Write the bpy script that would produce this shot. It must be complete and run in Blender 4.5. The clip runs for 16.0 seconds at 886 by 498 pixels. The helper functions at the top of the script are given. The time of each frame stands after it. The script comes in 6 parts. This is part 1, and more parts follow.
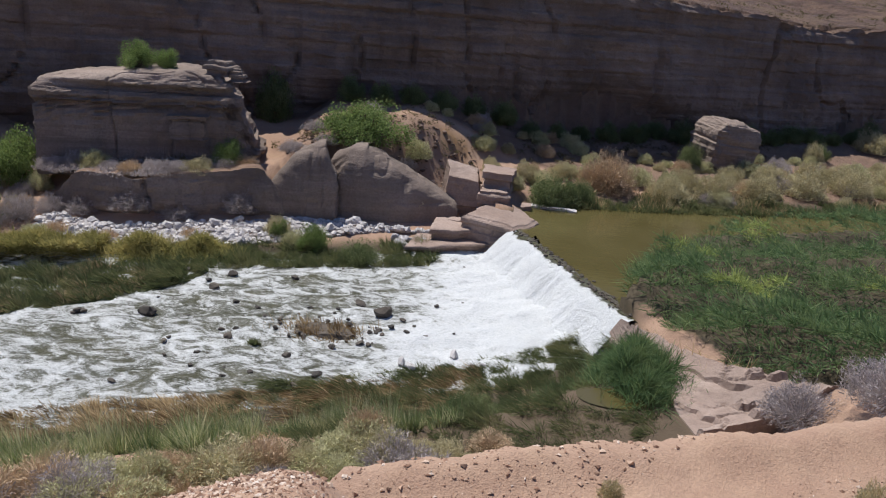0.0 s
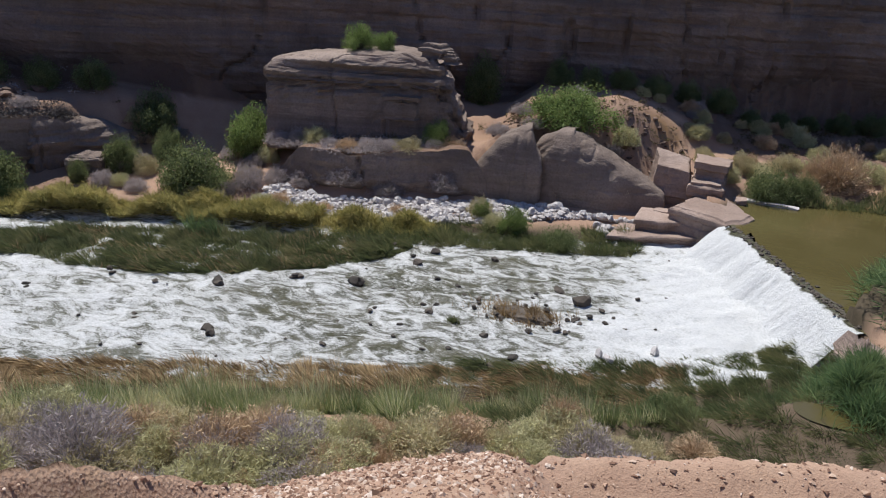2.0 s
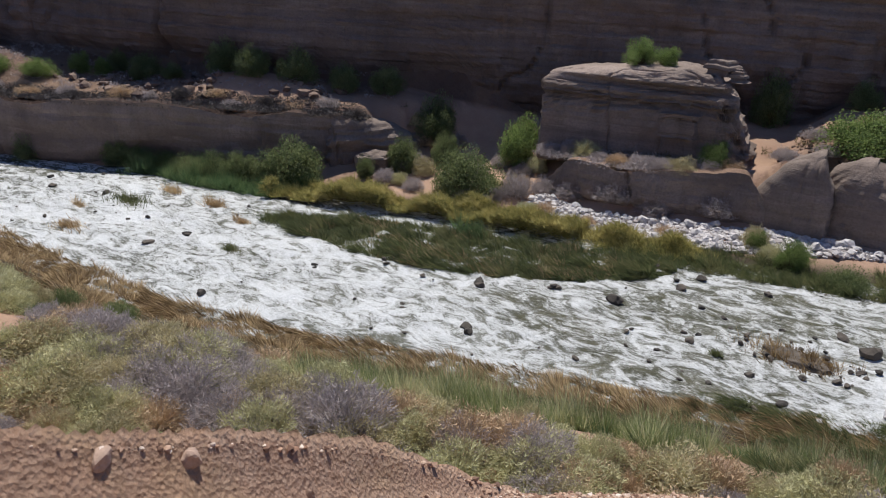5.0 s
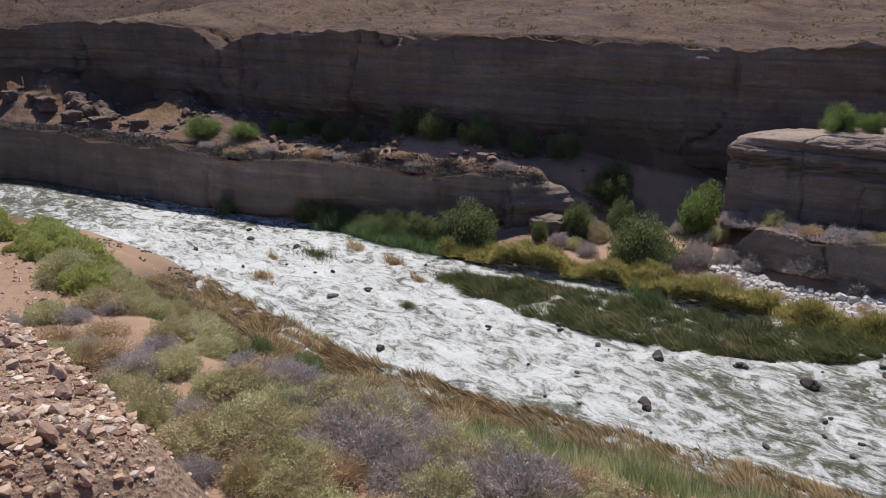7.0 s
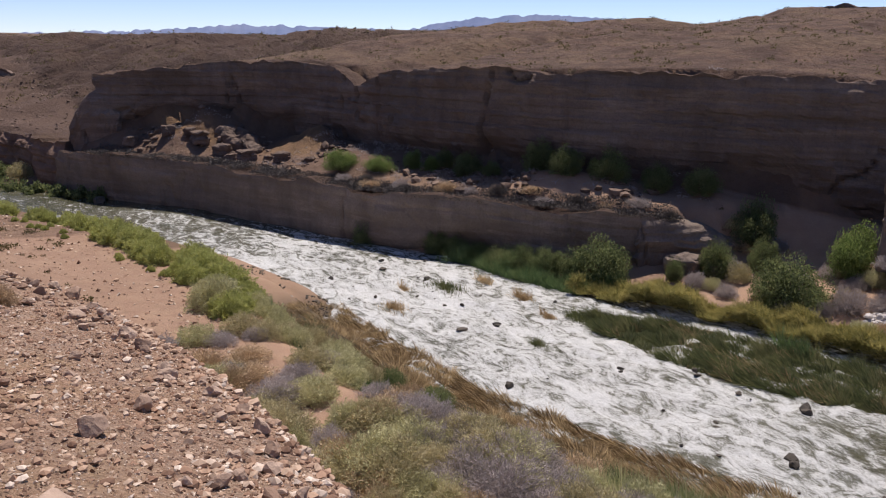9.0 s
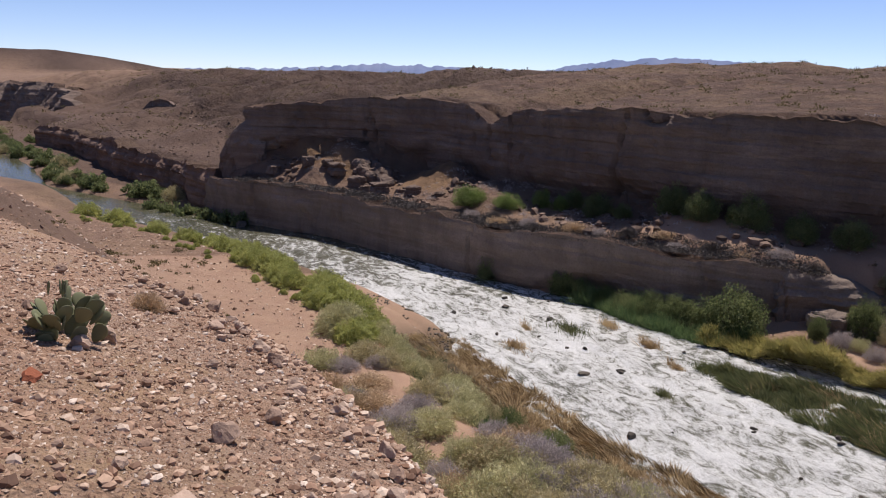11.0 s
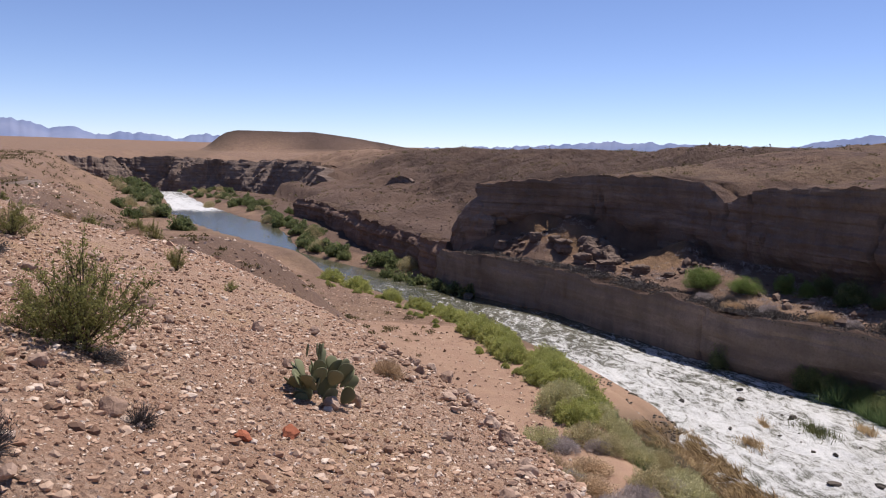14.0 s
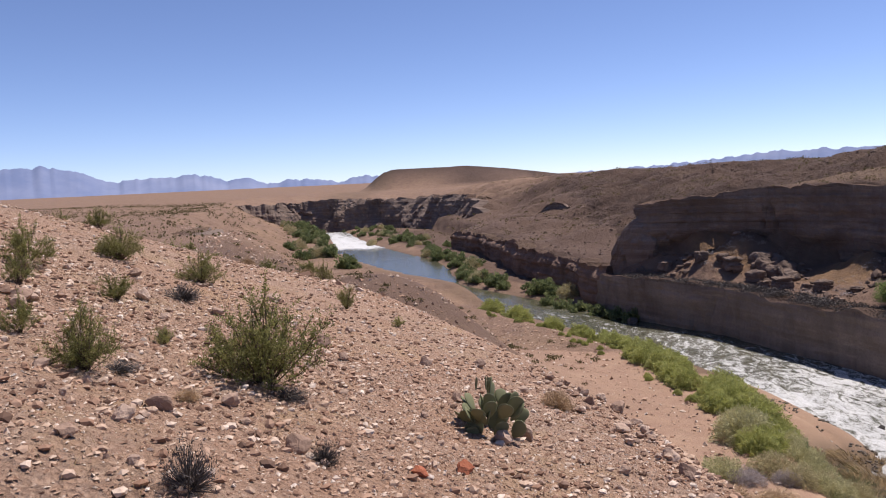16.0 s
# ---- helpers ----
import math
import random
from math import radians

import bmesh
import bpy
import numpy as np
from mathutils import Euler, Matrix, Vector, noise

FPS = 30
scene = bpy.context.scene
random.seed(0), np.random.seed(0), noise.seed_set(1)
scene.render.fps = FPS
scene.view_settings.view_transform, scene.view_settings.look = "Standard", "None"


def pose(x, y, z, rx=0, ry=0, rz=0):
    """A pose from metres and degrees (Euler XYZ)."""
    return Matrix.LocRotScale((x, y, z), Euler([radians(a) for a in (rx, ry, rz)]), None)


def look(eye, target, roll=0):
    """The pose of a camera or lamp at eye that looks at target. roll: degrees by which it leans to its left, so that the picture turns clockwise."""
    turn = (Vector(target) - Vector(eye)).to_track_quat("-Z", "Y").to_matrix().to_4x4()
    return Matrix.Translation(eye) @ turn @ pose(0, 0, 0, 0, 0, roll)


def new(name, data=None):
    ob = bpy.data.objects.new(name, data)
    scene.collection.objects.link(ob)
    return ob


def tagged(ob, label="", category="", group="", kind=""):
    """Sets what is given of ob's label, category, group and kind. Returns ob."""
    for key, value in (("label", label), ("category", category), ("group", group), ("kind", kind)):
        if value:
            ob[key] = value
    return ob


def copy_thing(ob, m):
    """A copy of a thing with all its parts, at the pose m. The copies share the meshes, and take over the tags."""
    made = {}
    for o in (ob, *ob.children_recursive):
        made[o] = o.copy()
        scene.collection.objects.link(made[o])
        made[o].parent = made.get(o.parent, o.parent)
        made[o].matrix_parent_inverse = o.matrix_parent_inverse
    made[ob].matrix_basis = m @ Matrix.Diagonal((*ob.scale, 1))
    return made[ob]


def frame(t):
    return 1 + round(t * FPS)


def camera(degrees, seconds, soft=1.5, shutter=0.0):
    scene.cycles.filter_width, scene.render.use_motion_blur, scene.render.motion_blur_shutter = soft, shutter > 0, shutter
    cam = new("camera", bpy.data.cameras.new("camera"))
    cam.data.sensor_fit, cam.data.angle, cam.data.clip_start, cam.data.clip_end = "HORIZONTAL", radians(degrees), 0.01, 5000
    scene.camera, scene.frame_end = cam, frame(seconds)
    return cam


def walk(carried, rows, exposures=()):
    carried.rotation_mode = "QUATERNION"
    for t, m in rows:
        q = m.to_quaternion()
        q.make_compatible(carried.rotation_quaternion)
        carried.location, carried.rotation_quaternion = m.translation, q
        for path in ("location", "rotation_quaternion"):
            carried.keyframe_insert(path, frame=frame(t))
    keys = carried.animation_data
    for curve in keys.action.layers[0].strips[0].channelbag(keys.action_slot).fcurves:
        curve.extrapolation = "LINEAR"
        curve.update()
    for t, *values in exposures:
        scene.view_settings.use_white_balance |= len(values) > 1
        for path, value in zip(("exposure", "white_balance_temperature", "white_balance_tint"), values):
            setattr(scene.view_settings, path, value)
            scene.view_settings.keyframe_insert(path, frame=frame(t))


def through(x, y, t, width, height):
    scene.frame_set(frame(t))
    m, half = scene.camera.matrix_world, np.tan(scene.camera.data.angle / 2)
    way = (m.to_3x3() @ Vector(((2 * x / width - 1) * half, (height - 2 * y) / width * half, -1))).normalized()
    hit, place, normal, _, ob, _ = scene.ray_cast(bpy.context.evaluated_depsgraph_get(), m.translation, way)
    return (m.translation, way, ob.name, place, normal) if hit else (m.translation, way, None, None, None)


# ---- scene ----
# The camera: a hand-held pan from a bank above a river canyon. Rows: seconds, place, yaw, pitch, lean.
cam = camera(59.9, 16.0, 1.1)
PATH = [
    (0, -0.003, 0.003, 14.999, -0.10, -18.28, 5.14),
    (0.5, -0.236, 0.057, 14.964, 2.63, -18.74, 4.95),
    (1, -0.390, 0.099, 14.934, 6.66, -19.60, 4.76),
    (1.5, -0.449, 0.145, 14.907, 10.68, -20.10, 4.26),
    (2, -0.519, 0.207, 14.869, 14.80, -20.52, 3.94),
    (2.5, -0.609, 0.238, 14.821, 18.79, -20.83, 3.90),
    (3, -0.668, 0.245, 14.767, 22.42, -20.83, 3.72),
    (3.5, -0.723, 0.256, 14.724, 25.60, -21.08, 3.63),
    (4, -0.800, 0.239, 14.709, 28.64, -21.40, 3.57),
    (6.5, -1.514, -0.231, 14.970, 44.14, -18.10, 1.93),
    (7, -1.650, -0.320, 15.034, 47.44, -16.85, 1.60),
    (7.5, -1.751, -0.426, 15.106, 50.16, -15.44, 1.60),
    (8, -1.846, -0.515, 15.161, 52.57, -15.24, 1.51),
    (8.5, -1.918, -0.614, 15.238, 54.26, -15.15, 1.17),
    (9, -1.999, -0.677, 15.294, 56.91, -14.75, 0.64),
    (11.5, -2.229, -0.698, 15.148, 69.29, -11.17, 1.92),
    (12, -2.263, -0.722, 15.147, 72.37, -10.11, 1.81),
    (12.5, -2.281, -0.748, 15.154, 74.64, -8.98, 1.58),
    (13, -2.288, -0.765, 15.163, 77.75, -8.08, 1.41),
    (13.5, -2.302, -0.789, 15.167, 80.08, -7.31, 1.47),
    (14, -2.293, -0.811, 15.179, 83.29, -6.90, 1.54),
    (14.5, -2.304, -0.816, 15.186, 86.32, -6.49, 0.71),
    (15, -2.318, -0.838, 15.193, 88.86, -5.52, 0.24),
    (15.5, -2.317, -0.853, 15.198, 92.19, -5.05, -1.74),
    (16, -2.322, -0.848, 15.200, 95.02, -4.64, -2.80),
]


def ahead(yaw, pitch):
    y, p = radians(yaw), radians(pitch)
    return Vector((-math.sin(y) * math.cos(p), math.cos(y) * math.cos(p), math.sin(p)))


EXPOSURE = [(0, 0.62, 6200, 10), (4.2, 0.62, 6300, 10), (7, 0.57, 6400, 11), (9.2, 0.5, 6800, 16), (12.5, 0.53, 6700, 16), (14.5, 0.62, 6700, 16), (16, 0.65, 6700, 17)]
walk(cam, [(t, look((x, y, z), Vector((x, y, z)) + 2 * ahead(yaw, pitch), lean)) for t, x, y, z, yaw, pitch, lean in PATH], EXPOSURE)

# The light: a high sun beyond the far cliff, and a clear desert sky.
SUN_AZ, SUN_EL = radians(-42), radians(63)
world = bpy.data.worlds.new("desert_sky")
scene.world = world
world.use_nodes = True
wn = world.node_tree.nodes
sky = wn.new("ShaderNodeTexSky")
sky.sky_type, sky.sun_disc = "NISHITA", False
sky.sun_elevation, sky.sun_rotation = SUN_EL, SUN_AZ
sky.altitude, sky.air_density, sky.dust_density, sky.ozone_density = 2500, 0.8, 0.0, 4.0
tone = wn.new("ShaderNodeMix")
tone.data_type, tone.blend_type = "RGBA", "MULTIPLY"
tone.inputs[0].default_value, tone.inputs[7].default_value = 1.0, (1.04, 1.0, 1.08, 1)
world.node_tree.links.new(sky.outputs[0], tone.inputs[6])
world.node_tree.links.new(tone.outputs[2], wn["Background"].inputs[0])
wn["Background"].inputs[1].default_value = 0.085
sun = new("sun", bpy.data.lights.new("sun", "SUN"))
sun.data.energy, sun.data.angle, sun.data.color = 3.6, radians(0.53), (1.0, 0.955, 0.89)
to_sun = Vector((math.sin(SUN_AZ) * math.cos(SUN_EL), math.cos(SUN_AZ) * math.cos(SUN_EL), math.sin(SUN_EL)))
sun.matrix_world = look(to_sun * 200, (0, 0, 0))


# ---- materials ----
class Nodes:
    """A small builder for a node material."""

    def __init__(self, name):
        self.mat = bpy.data.materials.new(name)
        self.mat.use_nodes = True
        self.tree = self.mat.node_tree
        self.bsdf = self.tree.nodes["Principled BSDF"]

    def node(self, kind, **values):
        n = self.tree.nodes.new(kind)
        for key, value in values.items():
            setattr(n, key, value)
        return n

    def link(self, a, b):
        self.tree.links.new(a, b)
        return self

    def where(self, scale=(1, 1, 1), turn=0.0):
        geo, m = self.node("ShaderNodeNewGeometry"), self.node("ShaderNodeMapping")
        m.inputs["Scale"].default_value, m.inputs["Rotation"].default_value[2] = scale, turn
        self.link(geo.outputs["Position"], m.inputs["Vector"])
        return m.outputs[0]

    def noise(self, scale, detail=6, rough=0.6, vector=None, warp=0.0):
        n = self.node("ShaderNodeTexNoise")
        n.inputs["Scale"].default_value, n.inputs["Detail"].default_value = scale, detail
        n.inputs["Roughness"].default_value, n.inputs["Distortion"].default_value = rough, warp
        self.link(vector or self.where(), n.inputs["Vector"])
        return n.outputs["Fac"]

    def voronoi(self, scale, vector=None, feature="F1", out="Distance"):
        n = self.node("ShaderNodeTexVoronoi", feature=feature)
        n.inputs["Scale"].default_value = scale
        self.link(vector or self.where(), n.inputs["Vector"])
        return n.outputs[out]

    def ramp(self, fac, *stops):
        n = self.node("ShaderNodeValToRGB")
        els = n.color_ramp.elements
        while len(els) < len(stops):
            els.new(0.5)
        for e, (at, c) in zip(els, stops):
            e.position, e.color = at, ((*c, 1) if len(c) == 3 else c) if not isinstance(c, (int, float)) else (c, c, c, 1)
        self.link(fac, n.inputs[0])
        return n.outputs[0]

    def mix(self, fac, a, b, blend="MIX"):
        n = self.node("ShaderNodeMix", data_type="RGBA", blend_type=blend)
        for sock, v in ((n.inputs[0], fac), (n.inputs[6], a), (n.inputs[7], b)):
            if isinstance(v, (int, float)):
                sock.default_value = v
            elif isinstance(v, tuple):
                sock.default_value = (*v, 1)
            else:
                self.link(v, sock)
        return n.outputs[2]

    def math(self, op, a, b=0.0):
        n = self.node("ShaderNodeMath", operation=op)
        for sock, v in zip(n.inputs, (a, b)):
            if isinstance(v, (int, float)):
                sock.default_value = v
            else:
                self.link(v, sock)
        return n.outputs[0]

    def attr(self, name):
        n = self.node("ShaderNodeAttribute", attribute_name=name)
        return n.outputs["Fac"]

    def chance(self):
        return self.node("ShaderNodeObjectInfo").outputs["Random"]

    def island(self):
        return self.node("ShaderNodeNewGeometry").outputs["Random Per Island"]

    def bump(self, height, strength=0.5, distance=0.05):
        n = self.node("ShaderNodeBump")
        n.inputs["Strength"].default_value, n.inputs["Distance"].default_value = strength, distance
        self.link(height, n.inputs["Height"])
        self.link(n.outputs[0], self.bsdf.inputs["Normal"])

    def finish(self, color, rough=0.9, spec=0.3):
        b = self.bsdf
        if isinstance(color, tuple):
            b.inputs["Base Color"].default_value = (*color, 1)
        else:
            self.link(color, b.inputs["Base Color"])
        if isinstance(rough, (int, float)):
            b.inputs["Roughness"].default_value = rough
        else:
            self.link(rough, b.inputs["Roughness"])
        b.inputs["Specular IOR Level"].default_value = spec
        return self.mat


def ground_material():
    """Desert soil: gravel, sand, straw, dark desert varnish and painted shade by the masks of the ground."""
    n = Nodes("desert_soil")
    big, mid, fine = n.noise(0.09, 5), n.noise(0.9, 6), n.noise(14, 5)
    grit = n.voronoi(9.0, out="Color")
    base = n.ramp(big, (0.3, (0.38, 0.25, 0.168)), (0.7, (0.50, 0.34, 0.235)))
    base = n.mix(n.ramp(mid, (0.35, 0.0), (0.7, 0.7)), base, (0.34, 0.205, 0.145))
    grain = n.mix(0.5, base, n.ramp(n.math("MULTIPLY", grit, 1.0), (0.0, (0.16, 0.105, 0.08)), (0.6, (0.38, 0.27, 0.2)), (1.0, (0.5, 0.4, 0.32))))
    pebbles = n.ramp(n.mix(0.5, n.voronoi(24.0, out="Color"), n.voronoi(70.0, out="Color")), (0.0, (0.19, 0.115, 0.08)), (0.5, (0.43, 0.28, 0.195)), (1.0, (0.60, 0.47, 0.37)))
    grain = n.mix(0.5, grain, pebbles)
    grain = n.mix(n.ramp(n.noise(0.5, 5, 0.7), (0.42, 0.0), (0.62, 0.6)), grain, (0.41, 0.24, 0.15))
    grain = n.mix(n.ramp(n.noise(0.8, 5, 0.7), (0.52, 0.0), (0.66, 0.45)), grain, (0.43, 0.30, 0.165))
    base = n.mix(n.attr("gravel"), base, grain)
    sand = n.ramp(mid, (0.3, (0.31, 0.215, 0.15)), (0.7, (0.42, 0.30, 0.215)))
    sand = n.mix(n.ramp(n.noise(4.0, 7, 0.75), (0.40, 0.7), (0.56, 0.0)), sand, (0.20, 0.135, 0.095))
    sand = n.mix(n.ramp(n.noise(0.6, 6, 0.65), (0.40, 0.75), (0.58, 0.0)), sand, (0.27, 0.185, 0.14))
    sand = n.mix(n.ramp(n.voronoi(7.0), (0.08, 0.6), (0.2, 0.0)), sand, (0.25, 0.175, 0.13))
    base = n.mix(n.attr("sand"), base, sand)
    straw = n.ramp(n.noise(1.7, 5), (0.35, (0.30, 0.19, 0.10)), (0.6, (0.42, 0.25, 0.10)))
    base = n.mix(n.attr("straw"), base, straw)
    scrub = n.ramp(n.noise(0.35, 6), (0.36, (0.098, 0.062, 0.048)), (0.5, (0.15, 0.097, 0.073)), (0.64, (0.195, 0.126, 0.085)))
    scrub = n.mix(n.ramp(n.voronoi(0.8), (0.10, 0.8), (0.26, 0.0)), scrub, (0.085, 0.066, 0.042))
    scrub = n.mix(n.ramp(n.noise(0.07, 5), (0.5, 0.0), (0.62, 0.55)), scrub, (0.22, 0.15, 0.093))
    scrub = n.mix(n.ramp(n.voronoi(2.6, out="Color"), (0.1, 0.5), (0.5, 0.0)), scrub, (0.095, 0.064, 0.05))
    base = n.mix(n.attr("hill"), base, scrub)
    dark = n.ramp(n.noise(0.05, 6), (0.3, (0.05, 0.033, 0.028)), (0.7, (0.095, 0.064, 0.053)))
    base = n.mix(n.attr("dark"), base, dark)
    # Dark mud colour; below the reed bed it also stands in for shade.
    mud_shade = n.ramp(mid, (0.3, (0.05, 0.042, 0.026)), (0.7, (0.095, 0.076, 0.05)))
    base = n.mix(n.attr("mud_shade"), base, mud_shade)
    base = n.mix(n.ramp(fine, (0.3, 0.25), (0.6, 0.0)), base, (0.12, 0.08, 0.06))
    n.bump(n.math("ADD", n.math("MULTIPLY", fine, 0.5), n.math("MULTIPLY", n.math("ADD", n.math("MULTIPLY", n.noise(5.0, 8, 0.75), 1.4), n.math("MULTIPLY", n.voronoi(24.0), 0.6)), n.math("ADD", n.attr("gravel"), 0.12))), 0.9, 0.07)
    rills = n.math("MULTIPLY", n.math("MULTIPLY", n.noise(0.3, 8, 0.72), n.math("MULTIPLY", n.attr("hill"), n.attr("hill"))), 26.0)
    small = n.tree.nodes["Bump"].inputs["Height"]
    n.link(n.math("ADD", small.links[0].from_socket, rills), small)
    return n.finish(base, 0.95, 0.15)


def rock_material(name, a, b, stain, layers=1.0):
    """Layered sandstone and cemented gravel: bands, stains, cracks and crumbling grain."""
    n = Nodes(name)
    bands = n.noise(1.0, 5, 0.65, n.where((0.05, 0.05, 1.6 * layers)), 0.4)
    blotch, grain = n.noise(0.35, 6), n.noise(7, 6, 0.7)
    streak = n.noise(1.0, 4, 0.6, n.where((0.7, 0.7, 0.08)))
    base = n.ramp(bands, (0.32, a), (0.66, b))
    base = n.mix(n.ramp(blotch, (0.42, 0.0), (0.68, 0.65)), base, stain)
    base = n.mix(n.ramp(streak, (0.5, 0.0), (0.7, 0.35)), base, tuple(0.55 * v for v in a))
    base = n.mix(n.ramp(n.noise(0.12, 5, 0.65, None, 0.6), (0.45, 0.0), (0.62, 0.5)), base, tuple(0.62 * v for v in a))
    base = n.mix(n.ramp(n.noise(1.0, 6, 0.7, n.where((0.12, 0.12, 0.9))), (0.56, 0.0), (0.66, 0.45)), base, tuple(1.25 * v for v in b))
    base = n.mix(n.ramp(grain, (0.35, 0.35), (0.55, 0.0)), base, tuple(0.5 * v for v in a))
    n.bump(n.math("ADD", n.math("MULTIPLY", bands, 2.0), grain), 0.7, 0.12)
    return n.finish(base, 0.93, 0.15)


def stone_material(name, a, b):
    n = Nodes(name)
    base = n.mix(n.chance(), a, b)
    base = n.mix(n.ramp(n.noise(6, 6, 0.7), (0.4, 0.0), (0.7, 0.5)), base, tuple(0.55 * v for v in a))
    n.bump(n.noise(18, 5, 0.7), 0.5, 0.03)
    return n.finish(base, 0.9, 0.2)


def gravel_material(name, *stops):
    n = Nodes(name)
    base = n.ramp(n.island(), *stops)
    base = n.mix(n.ramp(n.noise(20, 5), (0.4, 0.0), (0.7, 0.35)), base, (0.14, 0.09, 0.07))
    return n.finish(base, 0.92, 0.15)


def leaf_material(name, dark, mid, light, through=0.5):
    """Leaves and stems: a colour of its own for each plant and each leaf, some light coming through."""
    n = Nodes(name)
    base = n.ramp(n.island(), (0.0, dark), (0.5, mid), (1.0, light))
    base = n.mix(n.math("MULTIPLY", n.chance(), 0.35), base, mid)
    base = n.mix(n.ramp(n.noise(1.1, 4), (0.46, 0.0), (0.6, 0.55)), base, tuple(0.55 * v for v in mid))
    base = n.mix(n.ramp(n.noise(0.7, 3), (0.5, 0.0), (0.66, 0.6)), base, light)
    n.finish(base, 0.75, 0.2)
    thin = n.node("ShaderNodeBsdfTranslucent")
    n.link(base, thin.inputs[0])
    both = n.node("ShaderNodeMixShader")
    both.inputs[0].default_value = through
    n.link(n.bsdf.outputs[0], both.inputs[1]).link(thin.outputs[0], both.inputs[2])
    n.link(both.outputs[0], n.tree.nodes["Material Output"].inputs[0])
    return n.mat


def river_material():
    """Fast shallow water: dark green-brown with streaks and patches of foam where it breaks."""
    n = Nodes("rapid_water")
    flow = n.where((0.75, 1.25, 1.0), 0.3)
    streaks = n.noise(0.8, 9, 0.68, flow, 1.6)
    curls = n.noise(4.2, 8, 0.78, n.where((0.7, 1.5, 1), 0.3), 1.6)
    fine = n.noise(15.0, 5, 0.7, n.where((0.6, 1.3, 1), 0.3), 1.0)
    amount = n.math("ADD", n.math("ADD", n.math("MULTIPLY", streaks, 0.52), n.math("MULTIPLY", curls, 0.32)), n.math("MULTIPLY", fine, 0.16))
    edge = n.math("ADD", n.math("MULTIPLY", n.math("SUBTRACT", amount, 0.5), 2.6), n.math("SUBTRACT", n.attr("foam"), 0.5))
    foam = n.ramp(n.math("ADD", n.math("MULTIPLY", edge, 2.0), 0.40), (0.02, 0.0), (0.3, 0.22), (0.52, 0.72), (0.78, 1.0))
    deep = n.ramp(n.noise(0.5, 4), (0.35, (0.062, 0.062, 0.036)), (0.65, (0.115, 0.11, 0.072)))
    deep = n.mix(n.ramp(n.attr("foam"), (0.47, 0.0), (0.64, 0.65)), deep, (0.24, 0.24, 0.19))
    white = n.ramp(fine, (0.32, (0.46, 0.48, 0.465)), (0.58, (0.74, 0.74, 0.725)))
    base = n.mix(foam, deep, white)
    waves = n.math("ADD", n.math("ADD", streaks, n.math("MULTIPLY", curls, 0.7)), n.math("MULTIPLY", fine, 0.3))
    n.bump(n.math("MULTIPLY", waves, n.ramp(n.attr("foam"), (0.2, 0.08), (0.5, 1.0))), 0.7, 0.22)
    rough = n.math("ADD", n.math("MULTIPLY", foam, 0.5), 0.1)
    n.finish(base, rough, 0.5)
    n.bsdf.inputs["IOR"].default_value = 1.33
    return n.mat


def still_material(name, deep, shallow, wave):
    n = Nodes(name)
    base = n.mix(n.ramp(n.noise(0.12, 4), (0.35, 0.0), (0.7, 1.0)), deep, shallow)
    n.bump(n.noise(1.0, 5, 0.6, n.where((0.9, 2.4, 1))), wave, 0.05)
    n.finish(base, 0.08, 0.5)
    n.bsdf.inputs["IOR"].default_value = 1.33
    return n.mat


def bark_material():
    n = Nodes("bark")
    base = n.ramp(n.noise(9, 5), (0.3, (0.07, 0.05, 0.035)), (0.7, (0.16, 0.12, 0.09)))
    return n.finish(base, 0.9, 0.1)


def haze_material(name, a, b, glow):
    """Far mountains: haze from kilometres of bright air, put into their blue and glow."""
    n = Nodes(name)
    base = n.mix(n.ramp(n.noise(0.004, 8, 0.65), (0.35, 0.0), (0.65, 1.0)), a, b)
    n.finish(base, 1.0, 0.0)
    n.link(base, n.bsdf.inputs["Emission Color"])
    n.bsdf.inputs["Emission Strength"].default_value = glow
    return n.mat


SOIL = ground_material()
CLIFF = rock_material("cliff_conglomerate", (0.165, 0.122, 0.10), (0.265, 0.20, 0.162), (0.15, 0.103, 0.082))
LEDGE = rock_material("bank_sandstone", (0.215, 0.168, 0.138), (0.32, 0.255, 0.21), (0.17, 0.128, 0.103), 0.6)
BLOCK = rock_material("fallen_sandstone", (0.23, 0.178, 0.145), (0.35, 0.275, 0.225), (0.19, 0.14, 0.112), 1.4)
RED_WALL = rock_material("red_bank_rock", (0.185, 0.118, 0.09), (0.30, 0.20, 0.15), (0.14, 0.09, 0.07), 0.8)
PALE = rock_material("pale_weir_rock", (0.34, 0.25, 0.20), (0.46, 0.36, 0.30), (0.28, 0.195, 0.155), 0.8)
WET = stone_material("wet_river_stone", (0.05, 0.045, 0.04), (0.15, 0.125, 0.10))
WHITE = stone_material("pale_boulder", (0.46, 0.43, 0.41), (0.64, 0.60, 0.57))
STONE = stone_material("desert_stone", (0.30, 0.195, 0.14), (0.54, 0.40, 0.31))
RED = stone_material("red_stone", (0.36, 0.12, 0.065), (0.42, 0.15, 0.08))
GRAVEL = gravel_material("loose_gravel", (0.0, (0.13, 0.08, 0.058)), (0.2, (0.28, 0.165, 0.11)), (0.45, (0.45, 0.295, 0.205)), (0.8, (0.55, 0.405, 0.30)), (1.0, (0.72, 0.61, 0.51)))
RUBBLE = gravel_material("pale_rubble", (0.0, (0.30, 0.27, 0.25)), (0.5, (0.48, 0.45, 0.43)), (1.0, (0.64, 0.61, 0.58)))
VARNISH = gravel_material("varnished_rubble", (0.0, (0.07, 0.052, 0.043)), (0.5, (0.15, 0.105, 0.082)), (1.0, (0.27, 0.195, 0.15)))
RAPID = river_material()
